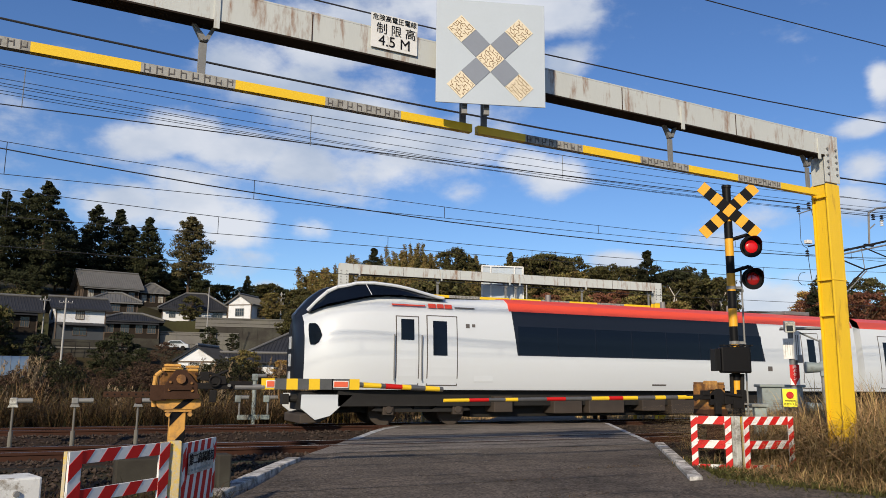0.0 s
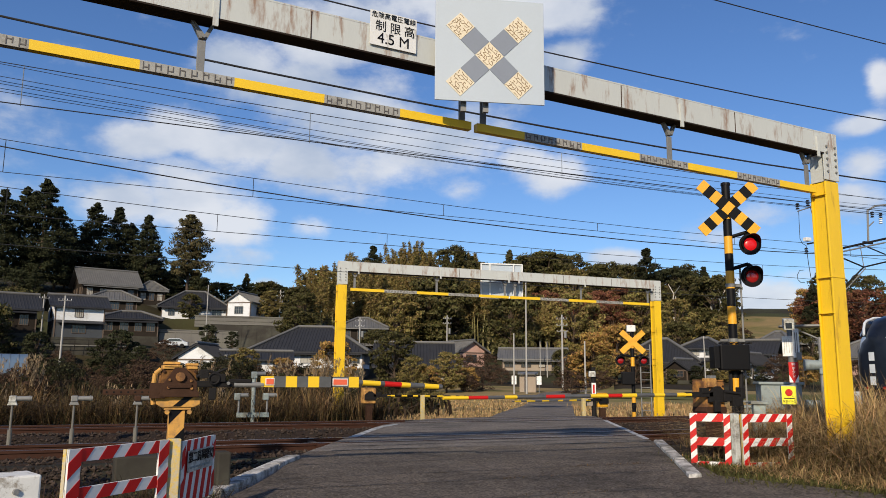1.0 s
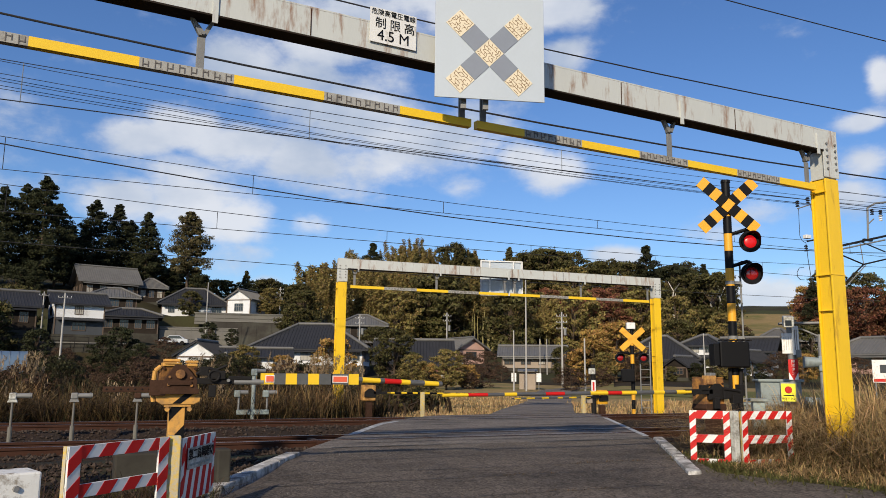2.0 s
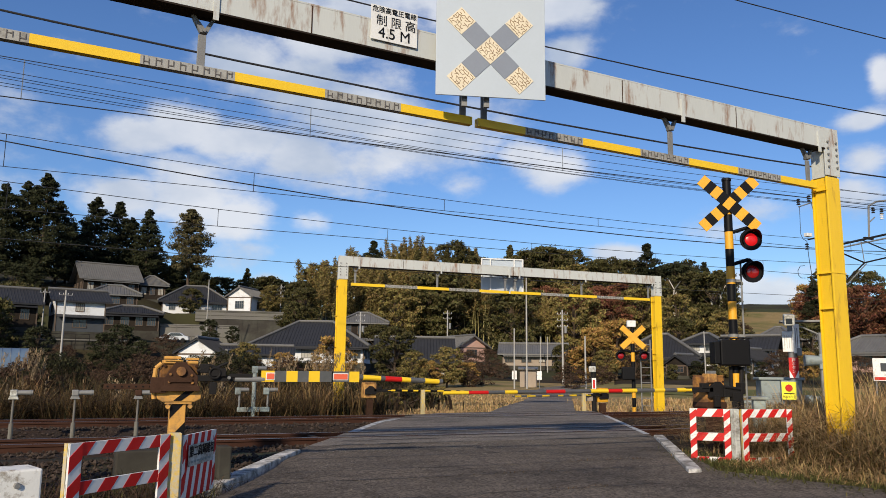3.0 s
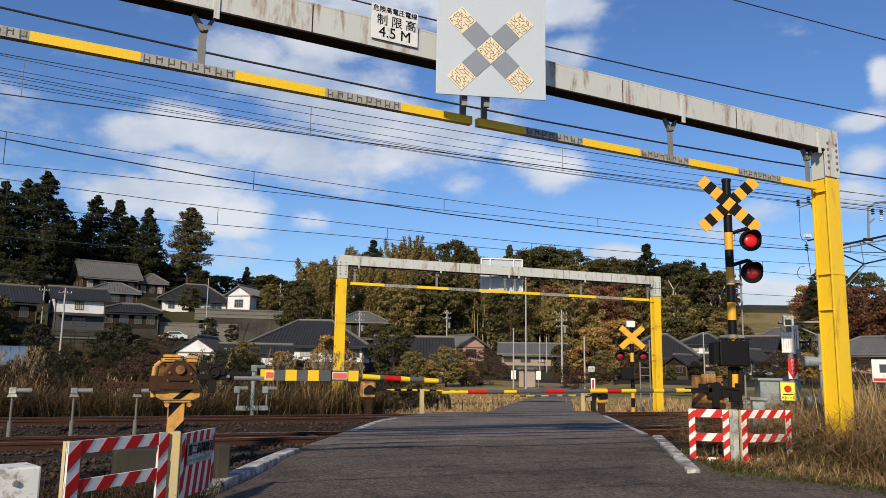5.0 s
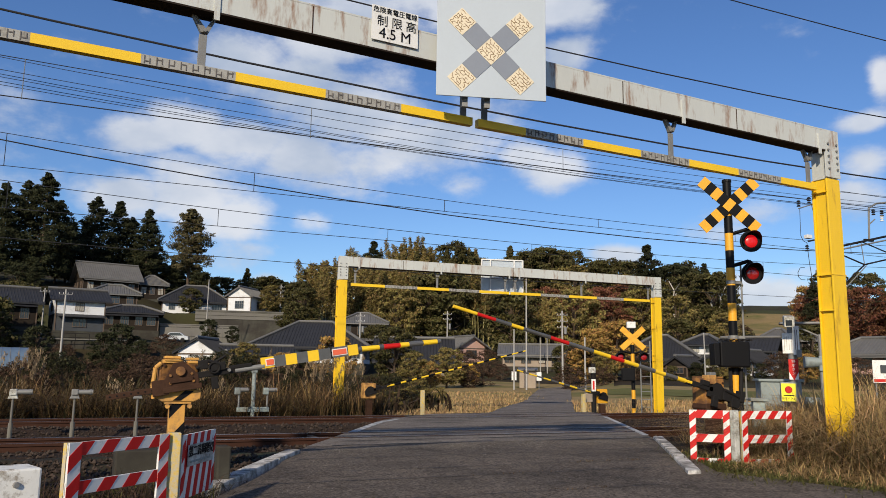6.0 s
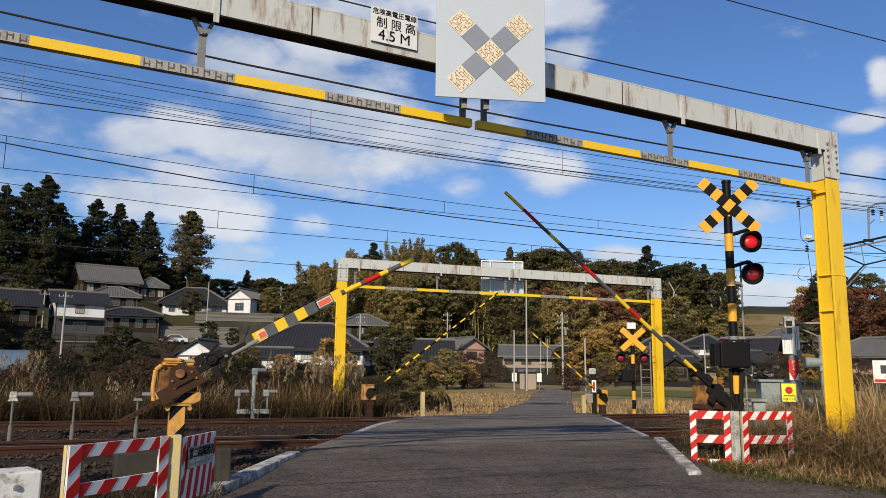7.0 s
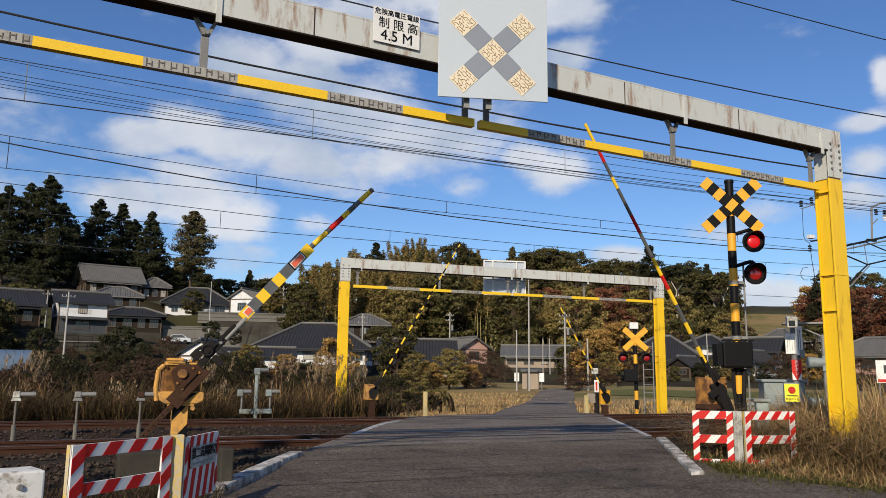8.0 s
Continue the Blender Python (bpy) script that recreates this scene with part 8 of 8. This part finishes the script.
def make_grass():
    rng = np.random.default_rng(7)
    # dry verge beside the right fence and gantry post
    tufts = []
    while len(tufts) < 560:
        x, y = rng.uniform(7.2, 19), rng.uniform(6.0, 13.2)
        e = x - (7.95 + ((8.9 - y) * 0.5 if y < 8.9 else (y - 8.9) * 0.62))
        if e > 0.05 and not (x > 13.8 and y > 12.6) and not (x < 11.6 and y > 11.2):
            tufts.append((x, y, ground(x, y)))
    def tall(p):
        e = p[:, 0] - (7.9 + np.where(p[:, 1] < 8.9, (8.9 - p[:, 1]) * 0.5, (p[:, 1] - 8.9) * 0.62))
        low = np.where((p[:, 1] < 10.3) & (p[:, 0] < 10.7), 0.62, 1.2)
        return np.clip(0.14 + 0.30 * np.maximum(e - 0.3, 0), 0.12, 1.15) * low
    p, _ = tuft_points(rng, 36000, tufts, 0.2)
    blades("dry_grass", p, tall(p) * rng.uniform(0.4, 1.4, len(p)), rng, 0.0055, 1.9, "straw", "tall dry straw-coloured grass on the verge")
    p, _ = tuft_points(rng, 6000, tufts, 0.22)
    blades("dead_grass", p, tall(p) * rng.uniform(0.4, 1.1, len(p)), rng, 0.006, 2.1, "brownweed", "dark brown dead grass on the verge")
    foot = [q for q in tufts if q[0] > 10.4]
    p, _ = tuft_points(rng, 15000, foot, 0.24)
    blades("dry_grass", p, rng.uniform(0.45, 1.25, len(p)), rng, 0.0055, 1.7, "tan", "long arching dry grass round the gantry post")
    front = [q for q in tufts if q[0] < 8.9 + ((8.9 - q[1]) * 0.5 if q[1] < 8.9 else (q[1] - 8.9) * 0.62)]
    p, _ = tuft_points(rng, 8000, front, 0.22)
    blades("green_grass", p, rng.uniform(0.06, 0.26, len(p)), rng, 0.008, 1.8, "weed", "low green weeds at the road edge")
    p, _ = tuft_points(rng, 14000, tufts, 0.2)
    blades("green_grass", p, tall(p) * rng.uniform(0.3, 0.85, len(p)), rng, 0.008, 1.2, "weed", "green weeds among the dry grass")
    # low weeds and brush by the left fence
    tufts = []
    while len(tufts) < 330:
        x, y = rng.uniform(-5, 2.4), rng.uniform(5.6, 9.9)
        if x < road_mid(y) - 3.8:
            tufts.append((x, y, ground(x, y)))
    p, _ = tuft_points(rng, 15000, tufts, 0.2)
    blades("brush", p, rng.uniform(0.08, 0.38, len(p)), rng, 0.006, 1.6, "bush", "dark brown brush and weeds by the fence")
    p, _ = tuft_points(rng, 5000, tufts[:120], 0.2)
    blades("green_grass", p, rng.uniform(0.08, 0.3, len(p)), rng, 0.010, 1.0, "weed", "low green weeds by the fence")
    vine = []
    while len(vine) < 90:
        x, y = rng.uniform(-1.6, 1.9), rng.uniform(6.0, 9.2)
        if x < road_mid(y) - 3.75 and x < 0.9 + (y - 7.8) * 0.9:
            vine.append((x, y, ground(x, y)))
    p, _ = tuft_points(rng, 1500, vine, 0.16)
    blades("dead_vines", p, rng.uniform(0.25, 0.75, len(p)), rng, 0.0028, 2.4, "bare", "tangled bare brown vines by the guard box", "vine")
    p, _ = tuft_points(rng, 2600, vine, 0.2)
    blades("ground_leaves", p, rng.uniform(0.05, 0.16, len(p)), rng, 0.016, 2.6, "shade", "low dark leafy creepers by the fence", "creeper")
    joint = []
    for y, a, b in ((8.3, -2.6, -1.2), (8.35, 0.2, 1.6), (9.6, -0.4, 0.9), (10.4, 1.2, 2.6)):
        joint += [(road_mid(y) + q, y, road_z(y)) for q in np.arange(a, b, 0.12)]
    p, _ = tuft_points(rng, 170, joint, 0.05)
    blades("joint_grass", p, rng.uniform(0.015, 0.05, len(p)), rng, 0.004, 2.0, "dimtan", "sparse dry grass in the road joints")
    # pampas and dry grass beyond the tracks
    tufts = []
    while len(tufts) < 520:
        x, y = rng.uniform(-16, 11.2), rng.uniform(24.2, 31)
        if x < road_mid(y) - road_half(y) - 1.0 and x < 9.2 and not (x > 6.4 and y < 26.6):
            tufts.append((x, y, ground(x, y)))
    p, idx = tuft_points(rng, 20000, tufts, 0.18)
    th = rng.uniform(0.35, 1.45, len(tufts)) ** 1.1
    # body grass and weeds coloured dark for inner shade, stalks above paler as lit
    blades("pampas_grass", p, th[idx] * rng.uniform(0.6, 1.25, len(p)), rng, 0.009, 1.5, "brownweed", "tall brown pampas grass along the track, darkened for its inner shade")
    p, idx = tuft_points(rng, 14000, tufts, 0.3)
    blades("green_grass", p, th[idx] * rng.uniform(0.3, 0.8, len(p)), rng, 0.011, 1.4, "shade", "olive weeds among the pampas grass, darkened for its inner shade")
    pl = np.array(tufts)[rng.integers(0, len(tufts), 70)]
    pl = pl + np.stack([rng.normal(size=70) * 0.3, rng.normal(size=70) * 0.3, rng.uniform(0.8, 1.2, 70)], 1)
    q = np.repeat(pl, 26, 0) + rng.normal(size=(70 * 26, 3)) * np.array([0.06, 0.06, 0.14])
    p, idx = tuft_points(rng, 17000, tufts, 0.25)
    blades("dry_grass", p, th[idx] * rng.uniform(0.9, 1.4, len(p)), rng, 0.006, 1.9, "dimtan", "dry stalks above the pampas grass, coloured paler as its lit tops")
    blades("pampas_plume", q, rng.uniform(0.08, 0.2, len(q)), rng, 0.010, 1.0, "plume", "pale feathery pampas plumes")
    # tall plumed stand of pampas near the far gantry post
    st = np.array([(6.7, 26.0, 0), (7.3, 26.4, 0), (5.9, 26.6, 0), (8.0, 26.9, 0), (3.2, 27.5, 0), (-2.0, 29.0, 0)])[rng.integers(0, 6, 60)]
    st = st + np.stack([rng.normal(size=60) * 0.35, rng.normal(size=60) * 0.3, np.full(60, -0.4)], 1)
    ht = rng.uniform(1.5, 2.2, 60)
    blades("pampas_stalk", np.repeat(st, 9, 0) + rng.normal(size=(540, 3)) * np.array([0.1, 0.1, 0]), np.repeat(ht, 9) * rng.uniform(0.6, 1.0, 540), rng, 0.010, 0.8, "tan", "tall arching pampas stalks")
    q = np.repeat(st + np.stack([np.zeros(60), np.zeros(60), ht * 0.82], 1), 40, 0)
    up = rng.uniform(0, 0.5, 2400)
    q = q + np.stack([up * 0.25 + rng.normal(size=2400) * 0.03, rng.normal(size=2400) * 0.04, up], 1)
    blades("pampas_plume", q, rng.uniform(0.1, 0.22, 2400), rng, 0.009, 1.2, "plume", "pale feathery pampas plumes")
    tufts = []
    while len(tufts) < 260:
        bb, dd = rng.uniform(19, 29.5), rng.uniform(28, 64)
        x, y = spot(bb, dd)
        if x < road_mid(y) - road_half(y) - 0.3:
            tufts.append((x, y, ground(x, y)))
    p, idx = tuft_points(rng, 12000, tufts, 0.7)
    blades("short_grass", p, rng.uniform(0.1, 0.34, len(p)), rng, 0.016, 1.0, "straw", "short dry grass along the lane")
    # right of the road beyond the tracks
    tufts = []
    while len(tufts) < 300:
        x, y = rng.uniform(17, 46), rng.uniform(24.5, 40)
        if x > road_mid(y) + road_half(y) + 0.4:
            tufts.append((x, y, ground(x, y)))
    p, idx = tuft_points(rng, 12000, tufts, 0.6)
    blades("dry_grass", p, rng.uniform(0.15, 0.45, len(p)), rng, 0.015, 0.8, "straw", "short dry grass beyond the tracks")
    # rough land between the tracks and the village
    tufts = []
    while len(tufts) < 700:
        bb, dd = rng.uniform(-12, 21.5), rng.uniform(31, 84)
        x, y = spot(bb, dd)
        if x < road_mid(y) - road_half(y) - 0.8:
            tufts.append((x, y, ground(x, y)))
    p, idx = tuft_points(rng, 13000, tufts, 0.8)
    blades("rough_grass", p, rng.uniform(0.3, 1.0, len(p)), rng, 0.03, 0.7, "brownweed", "rough dry grass below the village")
    p, idx = tuft_points(rng, 16000, tufts, 0.9)
    blades("scrub", p, rng.uniform(0.3, 1.3, len(p)), rng, 0.05, 0.8, "bush", "dark tangled scrub below the village")


make_grass()


def make_stones():
    rng = np.random.default_rng(4)
    oct_v = np.array([(1, 0, 0), (-1, 0, 0), (0, 1, 0), (0, -1, 0), (0, 0, 1), (0, 0, -1)], float)
    oct_f = np.array([(0, 2, 4), (2, 1, 4), (1, 3, 4), (3, 0, 4), (2, 0, 5), (1, 2, 5), (3, 1, 5), (0, 3, 5)])
    P = []
    while len(P) < 23000:
        x, y = rng.uniform(-7, 21), rng.uniform(9.4, 24.2)
        if abs(x - road_mid(y)) < (3.6 if x > road_mid(y) else 3.9) or (y < 13.2 and x > road_mid(y)):
            continue
        dy = min(abs(y - T1), abs(y - T2))
        z = -0.13 if dy < 1.35 else -0.13 - 0.29 * min(1, (dy - 1.35) / 0.75)
        if abs(dy - GAUGE / 2 - 0.03) < 0.09:
            continue
        P.append((x, y, (max(z, -0.33) if y > 13.2 else max(z, ground(x, y) + 0.02)) + rng.uniform(-0.01, 0.03)))
    P = np.array(P)
    n = len(P)
    s = rng.uniform(0.02, 0.052, (n, 1, 1)) * rng.uniform(0.6, 1.4, (n, 6, 1))
    a = rng.uniform(0, 6.28, n)
    R = np.zeros((n, 3, 3))
    R[:, 0, 0], R[:, 0, 1], R[:, 1, 0], R[:, 1, 1], R[:, 2, 2] = np.cos(a), -np.sin(a), np.sin(a), np.cos(a), 0.8
    vs = np.einsum("nij,kj->nki", R, oct_v) * s + P[:, None, :]
    fs = (oct_f[None] + (np.arange(n) * 6)[:, None, None]).reshape(-1, 3)
    me = bpy.data.meshes.new("ballast_stones")
    me.from_pydata(vs.reshape(-1, 3).tolist(), [], fs.tolist())
    tagged(part("ballast_stones", me, M["stone"]), "brown-grey crushed ballast stones beside the rails", "ballast", kind="stuff")


make_stones()


def make_gravel():
    """Pale loose gravel spilt on the road before the crossing deck."""
    rng = np.random.default_rng(12)
    oct_v = np.array([(1, 0, 0), (-1, 0, 0), (0, 1, 0), (0, -1, 0), (0, 0, 1), (0, 0, -1)], float)
    oct_f = np.array([(0, 2, 4), (2, 1, 4), (1, 3, 4), (3, 0, 4), (2, 0, 5), (1, 2, 5), (3, 1, 5), (0, 3, 5)])
    P = []
    while len(P) < 3800:
        y = 12.9 + rng.normal() * 0.42 if rng.uniform() < 0.8 else rng.uniform(5.5, 13.6)
        x = road_mid(y) + rng.uniform(-3.35, 3.3)
        if noise.noise(Vector((x * 0.9, y * 1.6, 5))) + rng.uniform(-0.5, 0.5) > 0:
            P.append((x, y, road_z(y) + 0.008))
    P = np.array(P)
    n = len(P)
    s = rng.uniform(0.003, 0.008, (n, 1, 1)) * rng.uniform(0.7, 1.3, (n, 6, 1))
    vs = oct_v[None] * s + P[:, None, :]
    fs = (oct_f[None] + (np.arange(n) * 6)[:, None, None]).reshape(-1, 3)
    me = bpy.data.meshes.new("loose_gravel")
    me.from_pydata(vs.reshape(-1, 3).tolist(), [], fs.tolist())
    tagged(part("loose_gravel", me, M["pebble"]), "pale loose gravel scattered on the asphalt", "gravel", kind="stuff")


make_gravel()


# ---------------------------------------------------------------- what moves
def motions():
    for car, x0 in CARS:
        walk(car, [(t, pose(x0 + SPEED * t, T2, 0)) for t in (0, 2, 4, 6, 8)])
    for arm, x, y, z, sign, swing in ARMS:
        walk(arm, [(t, pose(x, y, z, 0, -sign * a, 0)) for t, a in swing])


motions()
